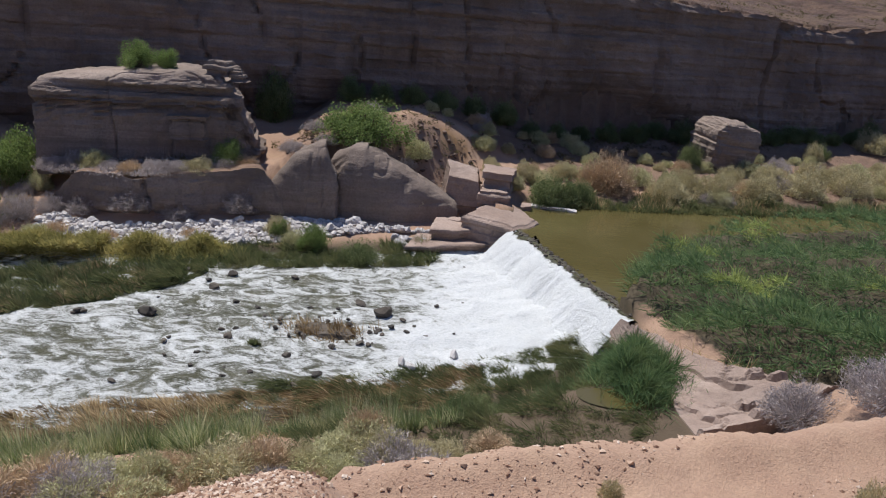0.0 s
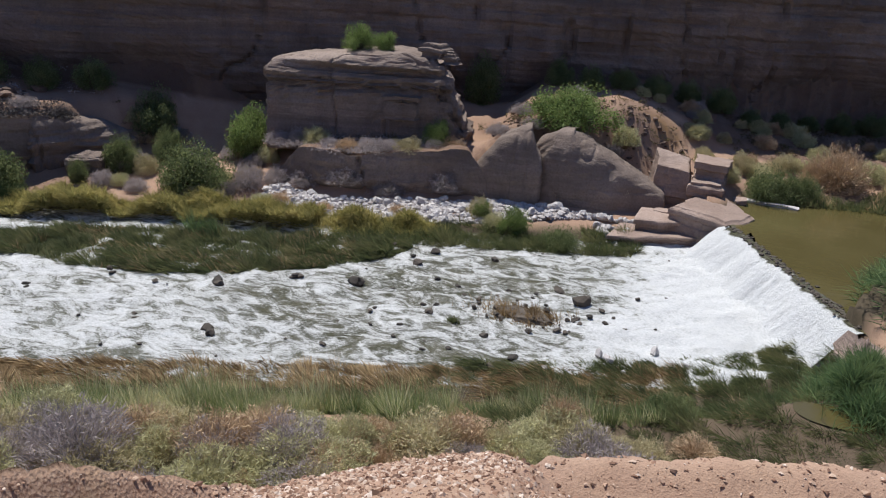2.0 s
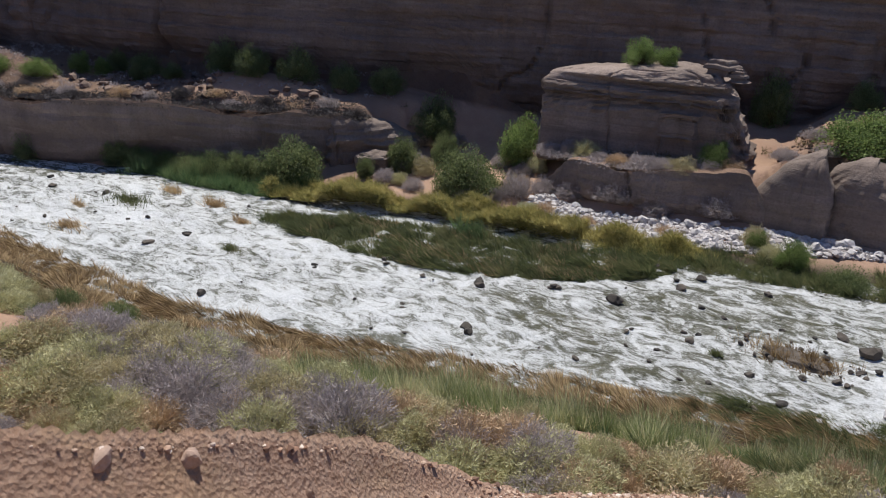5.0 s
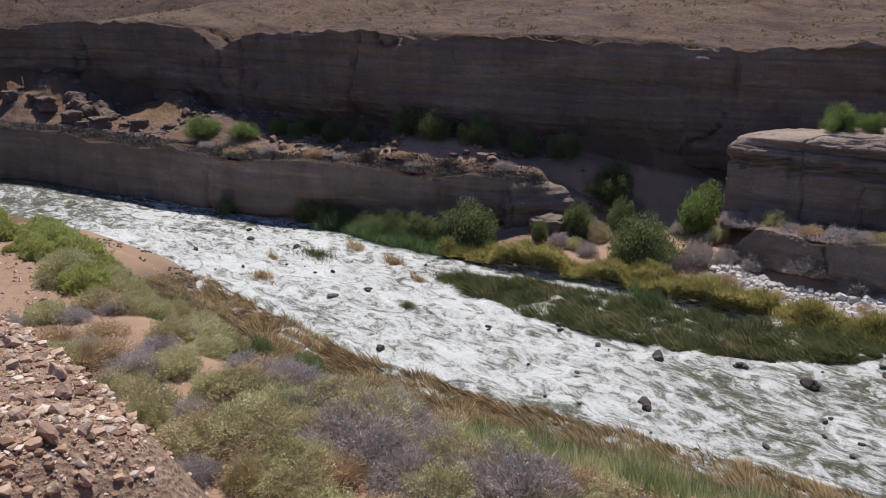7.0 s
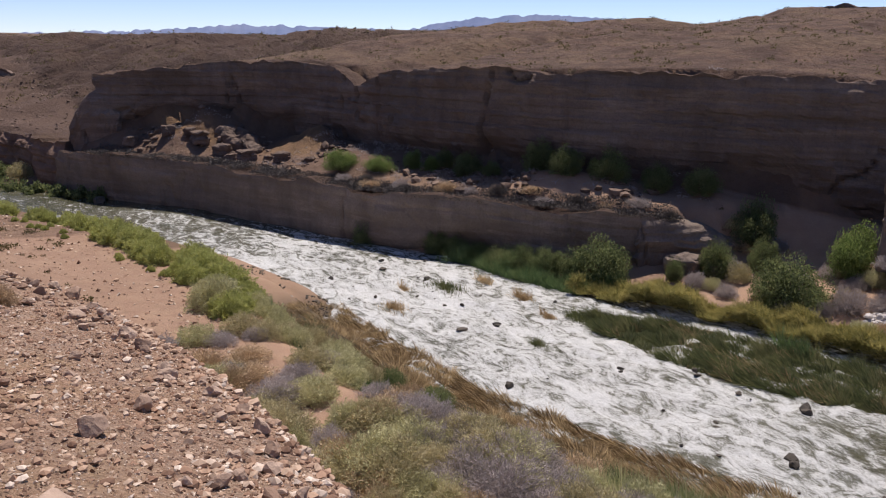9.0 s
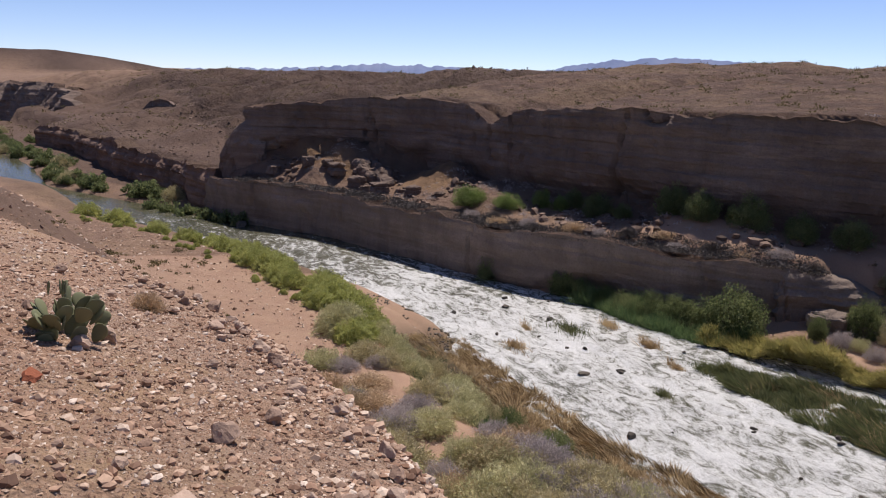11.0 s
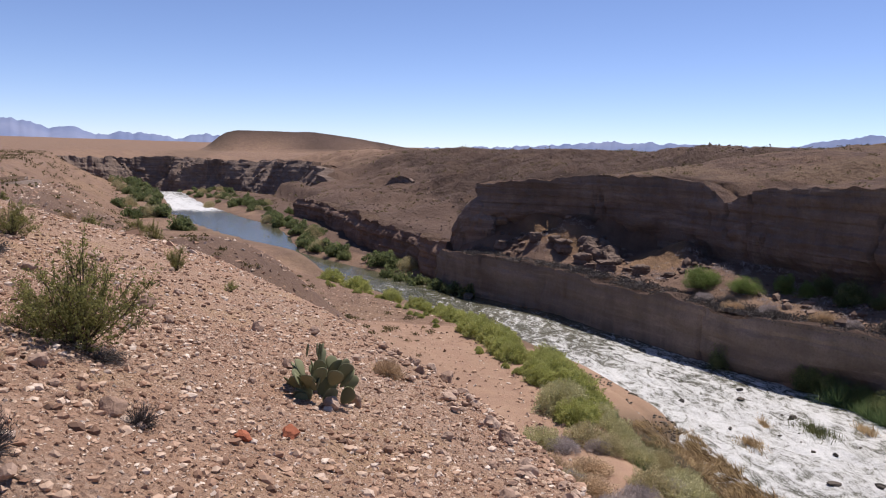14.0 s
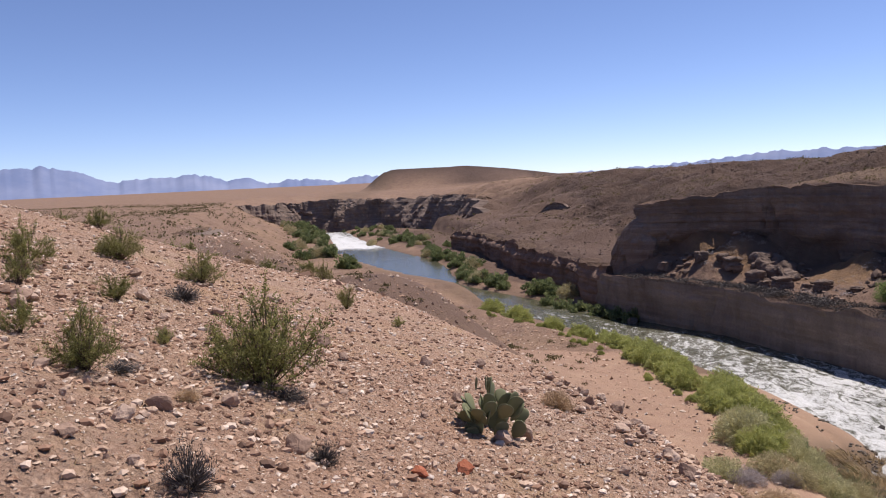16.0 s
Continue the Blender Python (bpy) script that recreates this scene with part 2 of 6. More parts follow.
POOL = still_material("pool_water", (0.075, 0.062, 0.022), (0.105, 0.088, 0.035), 0.25)
BARK = bark_material()
REED_GREEN = leaf_material("reed_green", (0.06, 0.115, 0.05), (0.13, 0.205, 0.085), (0.28, 0.35, 0.155), 0.45)
REED_BRIGHT = leaf_material("reed_bright", (0.16, 0.22, 0.06), (0.30, 0.37, 0.11), (0.48, 0.52, 0.18))
REED_GOLD = leaf_material("reed_gold", (0.17, 0.16, 0.055), (0.34, 0.315, 0.11), (0.60, 0.50, 0.20))
GRASS_DARK = leaf_material("bent_grass", (0.065, 0.085, 0.04), (0.12, 0.145, 0.06), (0.26, 0.245, 0.115))
GRASS_BROWN = leaf_material("dry_grass", (0.23, 0.15, 0.08), (0.42, 0.295, 0.16), (0.76, 0.60, 0.37))
GRASS_RUST = leaf_material("rust_grass", (0.15, 0.095, 0.045), (0.27, 0.18, 0.09), (0.56, 0.42, 0.23), 0.35)
CATTAIL = leaf_material("cattail", (0.171, 0.232, 0.0775), (0.264, 0.31, 0.132), (0.775, 0.698, 0.419))
LEAF_GREEN = leaf_material("willow_leaf", (0.075, 0.10, 0.04), (0.155, 0.19, 0.08), (0.30, 0.33, 0.15))
LEAF_BRIGHT = leaf_material("mesquite_leaf", (0.09, 0.135, 0.04), (0.18, 0.25, 0.075), (0.32, 0.39, 0.14))
LEAF_OLIVE = leaf_material("creosote_leaf", (0.12, 0.125, 0.038), (0.235, 0.235, 0.08), (0.40, 0.385, 0.15))
TUFT = leaf_material("bank_tuft", (0.26, 0.28, 0.08), (0.42, 0.44, 0.15), (0.56, 0.57, 0.23), 0.4)
SHRUB_GREEN = leaf_material("rabbit_brush", (0.31, 0.30, 0.15), (0.52, 0.495, 0.27), (0.68, 0.64, 0.39), 0.3)
SHRUB_GOLD = leaf_material("pale_brush", (0.299, 0.265, 0.138), (0.483, 0.425, 0.241), (0.644, 0.564, 0.356), 0.3)
SHRUB_GREY = leaf_material("dead_brush", (0.26, 0.225, 0.22), (0.41, 0.36, 0.35), (0.58, 0.51, 0.48), 0.35)
SHRUB_TAN = leaf_material("straw_brush", (0.351, 0.243, 0.149), (0.54, 0.392, 0.243), (0.675, 0.513, 0.338), 0.15)
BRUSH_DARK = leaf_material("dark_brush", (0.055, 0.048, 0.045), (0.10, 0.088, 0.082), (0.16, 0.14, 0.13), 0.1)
SCRUB = leaf_material("hill_scrub", (0.07, 0.06, 0.026), (0.125, 0.103, 0.048), (0.20, 0.16, 0.08))
CACTUS = leaf_material("cactus_pad", (0.10, 0.12, 0.065), (0.155, 0.17, 0.09), (0.22, 0.22, 0.125), 0.03)
# The blue and the glow stand in for haze on the range.
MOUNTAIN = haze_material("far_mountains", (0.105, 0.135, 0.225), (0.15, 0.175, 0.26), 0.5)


# ---- shapes of the land ----
rng = np.random.default_rng(7)


def hash_grid(ix, iy, iz):
    h = (ix.astype(np.int64) * 374761393 + iy.astype(np.int64) * 668265263 + iz.astype(np.int64) * 2147483647) & 0xFFFFFFFF
    h = ((h ^ (h >> 13)) * 1274126177) & 0xFFFFFFFF
    return ((h ^ (h >> 16)) & 0xFFFF) / 65535.0


def value_noise(x, y, z=0.0):
    """Smooth value noise of arrays, 0 to 1."""
    x, y, z = np.broadcast_arrays(np.asarray(x, float), np.asarray(y, float), np.asarray(z, float))
    ix, iy, iz = np.floor(x), np.floor(y), np.floor(z)
    fx, fy, fz = x - ix, y - iy, z - iz
    fx, fy, fz = (f * f * (3 - 2 * f) for f in (fx, fy, fz))
    total = 0.0
    for dx in (0, 1):
        for dy in (0, 1):
            for dz in (0, 1):
                w = (fx if dx else 1 - fx) * (fy if dy else 1 - fy) * (fz if dz else 1 - fz)
                total = total + w * hash_grid(ix + dx, iy + dy, iz + dz)
    return total


def fbm(x, y, z=0.0, octaves=4):
    """Layered noise about 0, from -1 to 1."""
    out, amp, total = 0.0, 1.0, 0.0
    for k in range(octaves):
        out = out + amp * (2 * value_noise(np.asarray(x) * 2**k + 17 * k, np.asarray(y) * 2**k + 31 * k, np.asarray(z) * 2**k) - 1)
        total, amp = total + amp, amp * 0.5
    return out / total


def line(x, *points):
    """A height or a bank's y along x, through the given (x, value)."""
    p = sorted(points)
    return np.interp(x, [a for a, _ in p], [b for _, b in p])


def step(a, b, v):
    s = np.clip((v - a) / (b - a), 0, 1)
    return s * s * (3 - 2 * s)


def near_bank(x):
    return line(x, (-420, -120), (-300, -80), (-223, -53), (-175, -42), (-145, -30), (-125, -21), (-106, -9), (-86, 3), (-67, 12), (-57, 15.5), (-48, 17), (-37, 16.6), (-28, 17.0), (-22, 18.6), (-17, 20.3),
                (-11, 22.4), (-6, 24.3), (-1, 26), (3, 27.8), (7.4, 31.2), (8.5, 33.6), (11.4, 40), (16, 46), (30, 51.5), (60, 61), (200, 110))


def far_bank(x):
    return line(x, (-420, -95), (-300, -66), (-235, -46), (-190, -28), (-170, -18.5), (-150, -14), (-125, -10), (-106, 1.8), (-87, 12.7), (-78, 18.7), (-66, 23.6), (-56, 27), (-47, 31), (-42, 32),
                (-36, 33.5), (-28, 37), (-20, 38.6), (-12, 40.4), (-3.4, 42.8), (2.4, 44.6), (4.3, 46.5), (6.3, 51.4), (16.5, 53), (33, 56.6), (60, 67), (200, 120))


def ledge_line(x):
    return line(x, (-420, -80), (-235, -36), (-170, -8), (-125, 1), (-106, 7), (-94, 10), (-87, 13), (-79, 19.2), (-66, 24), (-53, 28.8), (-47, 33.4), (-38.7, 37.6), (-35.4, 41.8), (-30, 44.5), (-24, 43.6), (-19.3, 43),
                (-11.3, 45.6), (-0.3, 51.3), (4, 54), (10, 58), (60, 80))


def cliff_line(x):
    return line(x, (-94, 14), (-90, 22), (-82, 31.5), (-74, 34.2), (-63, 36), (-53, 38.6), (-43, 43.5), (-35, 49), (-29, 53.5), (-20, 58), (-12, 60.5), (0, 62.5), (15, 70), (34, 77.5), (60, 89), (200, 150))


def rim_height(x):
    return line(x, (-94, 11.9), (-88, 12.9), (-82, 13.2), (-76, 12.9), (-72, 11.3), (-67, 12.9), (-53, 13.2), (-43, 13.5), (-35, 13.2), (-29, 12.8), (-20, 13.9), (-10, 14.8), (0, 15.6), (15, 16.2), (25, 15.6), (34, 14.8), (60, 15.4), (200, 17))


def terrace_height(x):
    return line(x, (-420, 6), (-235, 4), (-94, 4.0), (-60, 3.8), (-47, 4.0), (-38, 4.1), (-35, 3.4), (-30, 2.6), (-26, 2.8), (-22, 3.0), (-11.5, 3.5), (-9.5, 5.0), (-6, 5.4), (-3, 5.1), (-1, 4.4), (1, 3.7), (4, 3.2), (12, 2.9), (60, 3.2))


def water_level(x):
    return np.clip(0.008 * (np.asarray(x, float) + 10), -0.75, 0.15)


def crest_x(y):
    """The weir's crest, from its far to its near end."""
    return line(y, (10, 17.0), (33.6, 8.5), (45.5, 4.2), (60, 0.0))


def brow_line(x):
    """Where the camera's bank breaks away towards the river."""
    return line(x, (-420, -150), (-300, -112), (-150, -62), (-95, -44), (-75, -31), (-60, -21.5), (-40, -16), (-28, -10), (-21, -5), (-15.8, -1.4), (-13.2, 0), (-11.4, 0.7), (-9.3, 1.0), (-7.5, 1.1), (-5.2, 0.9), (-5.0, 4.5), (-4.6, 6.8), (-3.7, 9.0), (-2.2, 9.5), (-1, 9.7),
                (3, 10.2), (10, 12), (60, 24))


def plateau(x, y):
    near = 13.25 + 0.11 * (x + 8) - 0.35 * (y + 1.2)
    below = np.minimum(near, 13.5 - (0.54 + 0.09 * step(-2.2, -0.5, x)) * (y - 0.2) + 0.36 * np.minimum(x + 1.5, 0))
    near = near + (below - near) * step(-5.6, -4.4, x)
    r = np.hypot(x + 2, y + 1)
    wide = 12.6 + 0.6 * fbm(x * 0.03, y * 0.03, 3) + 1.2 * step(20, 90, r) * step(-10, -60, y - brow_line(x))
    return near + (wide - near) * step(13, 30, r)


def ground(x, y):
    """The height of the land at x, y."""
    x, y = np.broadcast_arrays(np.asarray(x, float), np.asarray(y, float))
    yn, yf, yl, yc = near_bank(x), far_bank(x), ledge_line(x), cliff_line(x)
    w = np.where(x > crest_x(y), 1.8, water_level(x))
    # the near side: flood plain, bench and the gravel bank
    d = (yn - y) * line(x, (-150, 0.72), (-80, 0.78), (-60, 0.95), (-30, 1.0))
    flat = w - 0.35 + 0.6 * step(0, 1.5, d) + np.where(x > crest_x(y), 0.3, 1.0) * (1.3 * step(1.5, 10, d) + 0.6 * step(9, 16, d)) + 0.12 * fbm(x * 0.35, y * 0.35, 1)
    yb = brow_line(x)
    top = plateau(x, np.minimum(y, yb))
    steep = line(x, (-100, 0.5), (-45, 0.6), (-25, 0.9), (-16, 1.3), (-13, 2.0), (-5.2, 2.2), (-4.4, 1.5), (-2, 1.3), (0, 1.2), (8, 1.0))
    drop = np.maximum(y - yb, 0)
    bank = top - steep * (drop - 0.2 * (1 - np.exp(-drop / 0.2)))
    bank = bank + 0.25 * fbm(x * 0.6, y * 0.6, 5) * step(0.3, 2, drop)
    bank = bank - 4.5 * np.abs(fbm(x * 0.06, y * 0.03, 27, 4)) * step(0.5, 8, drop) * step(-50, -80, x)
    mound = 8.1 * np.exp(-(((x + 47) / 12) ** 2 + ((y + 9.5) / 8.5) ** 2) ** 1.2)
    shore = np.minimum(2.3, w - 0.3 + 0.95 * step(-0.3, 0.9, d) + 1.7 * step(1.6, 6.5, d))
    bench = np.where(x > crest_x(y), 2.3, shore + (2.3 - shore) * step(-92, -106, x)) + 0.1 * fbm(x * 0.5, y * 0.5, 38, 3)
    bank = np.maximum(bank, bench + mound)
    road_edge = 13.15 + 0.31 * x + 0.25 * fbm(x * 0.5, 0 * x, 19, 3)
    berm = 0.42 * np.exp(-(((y - road_edge + 0.35) / 0.75) ** 2)) * (0.7 + 0.5 * value_noise(x * 0.6, y * 0.6, 29))
    road = 5.95 + berm - 1.3 * np.maximum(y - road_edge, 0) + 0.09 * fbm(x * 1.1, y * 1.1, 9)
    road = np.where(x > -4, road - 1.2 * np.maximum(-1.5 - x, 0), -9)
    ramp = 1.9 + 0.55 * np.maximum(26.5 - y, 0) - 0.9 * np.abs(x - crest_x(y) - 0.6)
    near = np.maximum(np.maximum(np.maximum(flat, bank), road), np.where((y < 34) & (x > 5), np.minimum(ramp, 5.5), -9))
    # the far side: shore, terrace, cliff and hills
    e = y - yf
    shore = w - 0.35 + 0.55 * step(0, 1.5, e) + 0.8 * step(1.5, 7, e) + 0.12 * fbm(x * 0.35, y * 0.35, 2)
    zt = terrace_height(x) + 0.25 * fbm(x * 0.25, y * 0.25, 4)
    bay = step(-36, -33, x) * step(-21, -25, x) + np.maximum(step(-1.5, 3, x), 0.6 * step(-12, -9, x))
    zt = zt + 0.9 * step(0.5, 0.75, value_noise(x * 0.09, y * 0.11, 34)) * step(2.5, 6, y - yl)
    soft = 0.7 + bay * 7
    shelf = np.where(y > yl, shore + (zt - shore) * step(1.1, 1.5 + soft, y - yl), shore)
    slope_up = step(yc - 10, yc + 0.5, y) * 1.4
    shelf = shelf + slope_up * (1 + 0.3 * fbm(x * 0.2, y * 0.2, 6))
    cone = 2.6 * np.exp(-(((x + 87) / 4.2) ** 2 + ((y - 24) / 4) ** 2)) + 1.5 * np.exp(-(((x + 76) / 4.5) ** 2 + ((y - 32) / 3) ** 2))
    shelf = shelf + cone * step(2, 5, y - yl) * (1 + 0.7 * fbm(x * 0.5, y * 0.5, 16))
    zr = rim_height(x)
    back = np.maximum(y - yc, 0)
    hills = 1.2 * fbm(x * 0.035, y * 0.035, 8) - 1.5 * np.abs(fbm(x * 0.07, y * 0.05, 12, 3)) + 0.5 + 0.3 * fbm(x * 0.4, y * 0.4, 13)
    rise = zr + 0.122 * np.minimum(back, 52) - 0.015 * np.maximum(back - 52, 0).clip(0, 150) + hills * step(3, 25, back)
    rise = rise + 2.6 * np.exp(-(((x + 62) / 16) ** 2 + ((y - 102) / 12) ** 2) ** 2)
    cliff = shelf + (rise - shelf) * step(1.4, 2.6, back)
    far_left = step(-91, -99, x)
    ridges = np.abs(fbm(x * 0.055 + 3, y * 0.02, 14, 4))
    g = y - yl - 16 * step(-185, -225, x)
    talus = shore + (3.1 + 0.5 * fbm(x * 0.1, y * 0.1, 3)) * step(1.3, 2.8, g) + 15.5 * np.clip((g - 2) / 50, 0, 1) ** 0.85 - 8.5 * ridges * step(3, 20, g) * step(90, 40, g)
    talus = talus + 1.1 * fbm(x * 0.11, y * 0.11, 17, 4) * step(2, 14, g)
    talus = talus - 1.8 * np.abs(fbm(x * 0.16, y * 0.09, 24, 3)) * step(4, 14, g)
    bench = talus / 2.3 + 0.5 * fbm(x * 0.03, y * 0.03, 25, 2)
    talus = talus + 0.75 * (2.3 * (np.floor(bench) + step(0.5, 1.0, bench - np.floor(bench)) - bench)) * value_noise(x * 0.05, y * 0.05, 26) * step(3, 8, g)
    talus = talus - 2.2 * np.abs(fbm(x * 0.09 + 0.05 * y, y * 0.035, 28, 3)) * step(6, 22, g)
    talus = np.minimum(talus, 17.4 + 0.9 * hills)
    far = cliff * (1 - far_left) + talus * far_left
    bed = w - 0.55 + 0.1 * fbm(x * 0.5, y * 0.5, 11)
    bed = np.maximum(bed, w - 0.55 + (0.85 - 0.85 * step(0.6, 2.6, y - yn)) * step(-37, -45, x) * step(-130, -110, x))
    z = np.where(y < yn, near, np.where(y > yf, far, bed))
    # the plain, the flat-topped hill and the far distance
    r = np.hypot(x, y)
    plain = 14.3 + 1.6 * fbm(x * 0.004, y * 0.004, 20) + 0.0115 * np.maximum(r - 700, 0)
    z = z + (plain - z) * step(330, 600, r)
    mesa = 19.0 * step(-126, -98, y) * np.clip((75 - y) / 110, 0.0, 1) ** 0.8 * step(-600, -640, x) * step(-1050, -980, x)
    z = z + mesa * (0.92 + 0.08 * fbm(x * 0.02, y * 0.02, 22))
    return z


# ---- mesh helpers ----
def unit(v):
    return v / np.maximum(np.linalg.norm(v, axis=-1, keepdims=True), 1e-9)


def mesh_of(name, verts, faces, material, smooth=False):
    """A mesh from arrays of corners and equal-sided faces."""
    me = bpy.data.meshes.new(name)
    verts, faces = np.asarray(verts, np.float32), np.asarray(faces, np.int32)
    k = faces.shape[1]
    me.vertices.add(len(verts))
    me.vertices.foreach_set("co", verts.ravel())
    me.loops.add(faces.size)
    me.loops.foreach_set("vertex_index", faces.ravel())
    me.polygons.add(len(faces))
    me.polygons.foreach_set("loop_start", np.arange(0, faces.size, k, dtype=np.int32))
    me.polygons.foreach_set("use_smooth", np.full(len(faces), smooth))
    me.update(calc_edges=True)
    me.validate()
    me.materials.append(material)
    return me


def mask(me, name, values):
    a = me.attributes.new(name, "FLOAT", "POINT")
    a.data.foreach_set("value", np.asarray(values, np.float32).ravel())


def grid_faces(rows, cols, wrap=False):
    i, j = np.meshgrid(np.arange(rows - 1), np.arange(cols if wrap else cols - 1), indexing="ij")
    j2 = (j + 1) % cols
    return np.stack([i * cols + j, (i + 1) * cols + j, (i + 1) * cols + j2, i * cols + j2], -1).reshape(-1, 4)


def part(name, me, parent, label="", m=None):
    ob = new(name, me)
    ob.parent = parent
    if m is not None:
        ob.matrix_basis = m
    if label:
        ob["label"] = label
    return ob


# ---- the ground: one sheet from under the camera to the horizon ----
SHEET = {}


def build_ground():
    yaw = np.concatenate([np.arange(-42, 138, 0.48), np.arange(138, 318, 4.0)])
    r = np.concatenate([[0.02, 0.2], 0.5 * 1.0158 ** np.arange(0, 366), np.geomspace(155, 420, 120), np.geomspace(430, 4600, 55)])
    a, rr = np.radians(yaw)[None], r[:, None]
    x, y = -2 - np.sin(a) * rr, -0.8 + np.cos(a) * rr
    z = ground(x, y)
    near = np.exp(-rr / 60)
    z = z + near * 0.05 * fbm(x * 2.2, y * 2.2, 1, 3)
    SHEET.update(r=r, z=z)
    verts = np.stack([x, y, z], -1).reshape(-1, 3)
    hub = ground(np.array([-2.0]), np.array([-0.8]))[0]
    me = mesh_of("ground", np.vstack([verts, [[-2, -0.8, hub]]]), grid_faces(len(r), len(yaw), True), SOIL, True)
    d, e = near_bank(x) - y, y - far_bank(x)
    drop = y - brow_line(x)
    side = d > 0
    gravel = np.where(side, step(6, 0.5, drop), 0.5) * step(70, 35, rr) * (1 - 0.75 * step(-5.2, -4.2, x))
    flat = side & (drop > 2) & (z < 4.2)
    sand = np.where(flat, 0.75 * step(3, 8, d) * step(0.2, 2.0, 9 - np.hypot((x + 47) / 1.4, y + 9.5)), 0.0) * (0.35 + 0.5 * value_noise(x * 0.3, y * 0.3, 4)) * step(-50, -20, x)
    road = side & (x > -4.2) & (drop > 0.8) & (z > 4.5) & (z < 7.8)
    sand = np.where(road, 0.25, sand)
    patch = 0.5 * np.exp(-(((x + 11) / 3) ** 2 + ((y - 51.5) / 3) ** 2)) + 0.6 * np.exp(-(((x - 1) / 4) ** 2 + ((y - 57) / 1.6) ** 2)) + 1.3 * np.exp(-(((x + 76) / 4) ** 2 + ((y - 30) / 4) ** 2)) + 1.2 * np.exp(-(((x + 88) / 5) ** 2 + ((y - 22) / 4) ** 2))
    straw = np.where((e > 6) & (y < cliff_line(x) + 1) & (z < 8), step(0.5, 0.8, 0.55 * value_noise(x * 0.3, y * 0.3, 3) + 0.6 * patch), 0.0)
    terrace = (e > 1.2) & (y < cliff_line(x) + 2) & (x < -34) & (x > -96)
    hill = np.where((y > cliff_line(x) + 2) & (e > 0), 1.0, np.where(rr > 60, 0.7, np.where(side & (x < -22) & (z > 4.5), 0.6, 0.0))) * np.ones_like(x)
    hill = np.where(flat, np.maximum(hill, 0.35 * step(3, 8, d)), hill)
    # The far slope downstream is also darkened in colour, for its backlit side.
    dark = step(480, 600, rr) * step(2.2, 4.5, z - 14.3 - 0.0115 * np.maximum(rr - 700, 0)) + 0.62 * np.exp(-(((x + 48) / 16) ** 2 + ((y + 9.5) / 11) ** 2) ** 2) + 0.45 * np.exp(-(((x + 4) / 9) ** 2 + ((y - 53.5) / 5) ** 2) ** 2) + 0.7 * step(-92, -104, x) * (e > 6) * step(330, 260, rr)
    wet = 0.85 * step(-4, -1, x) * step(9.5, 8.5, x) * step(18.5, 20, y) * (z < 3.4) * side
    # Mud at the waterline; below the reeds, shade between stems put into the colour.
    mud_shade = np.maximum(step(4.5, 1.5, d) * step(3.5, 1.0, e) * (1 - 0.75 * step(-40, -48, x)), np.where(side & (x > crest_x(y) + 0.8) & (z < 3.6), 1.0, 0.0))
    dark = dark + np.where(terrace, 0.55 * (1 - straw) * value_noise(x * 0.4, y * 0.4, 44), 0.0)
    mud_shade = np.maximum(mud_shade, wet)
    for name, v in (("gravel", gravel), ("sand", sand), ("straw", straw), ("hill", hill), ("dark", np.clip(dark, 0, 1)), ("mud_shade", mud_shade)):
        mask(me, name, np.append((v * np.ones_like(x)).ravel(), 0))
    ob = new("ground", me)
    return tagged(ob, "tan desert ground of gravel, sand and dry hills", "ground", kind="structure")


build_ground()


def height(x, y):
    """The height of the ground sheet at x, y: quicker than ground(), and exactly where the sheet lies."""
    x, y = np.asarray(x, float) + 2, np.asarray(y, float) + 0.8
    z, far = SHEET["z"], SHEET["r"]
    i = np.clip(np.interp(np.hypot(x, y), far, np.arange(len(far))), 0, len(far) - 1.001)
    yaw = (np.degrees(np.arctan2(-x, y)) + 42) % 360
    j = np.where(yaw < 180, yaw / 0.48, 375 + (yaw - 180) / 4.0) % z.shape[1]
    i0, j0 = np.floor(i).astype(int), np.floor(j).astype(int)
    a, b, j1 = i - i0, j - j0, (j0 + 1) % z.shape[1]
    return (z[i0, j0] * (1 - b) + z[i0, j1] * b) * (1 - a) + (z[i0 + 1, j0] * (1 - b) + z[i0 + 1, j1] * b) * a


def layered(z, u, thick, seed):
    """How far each bed of the rock stands out, -1 to 1: beds of uneven thickness with sharp edges."""
    h = z / thick + 0.35 * fbm(u * 0.05, z * 0.1, seed, 2) + 0.25 * fbm(0 * z + seed, z * 0.7 / thick, 1, 2)
    k = np.floor(h)
    f = h - k
    a, b = 2 * hash_grid(k, k * 0 + seed, k * 0) - 1, 2 * hash_grid(k + 1, k * 0 + seed, k * 0) - 1
    return (a + (b - a) * step(0.82, 1.0, f)) * (0.55 + 0.9 * value_noise(u * 0.13, k * 3.7, seed))


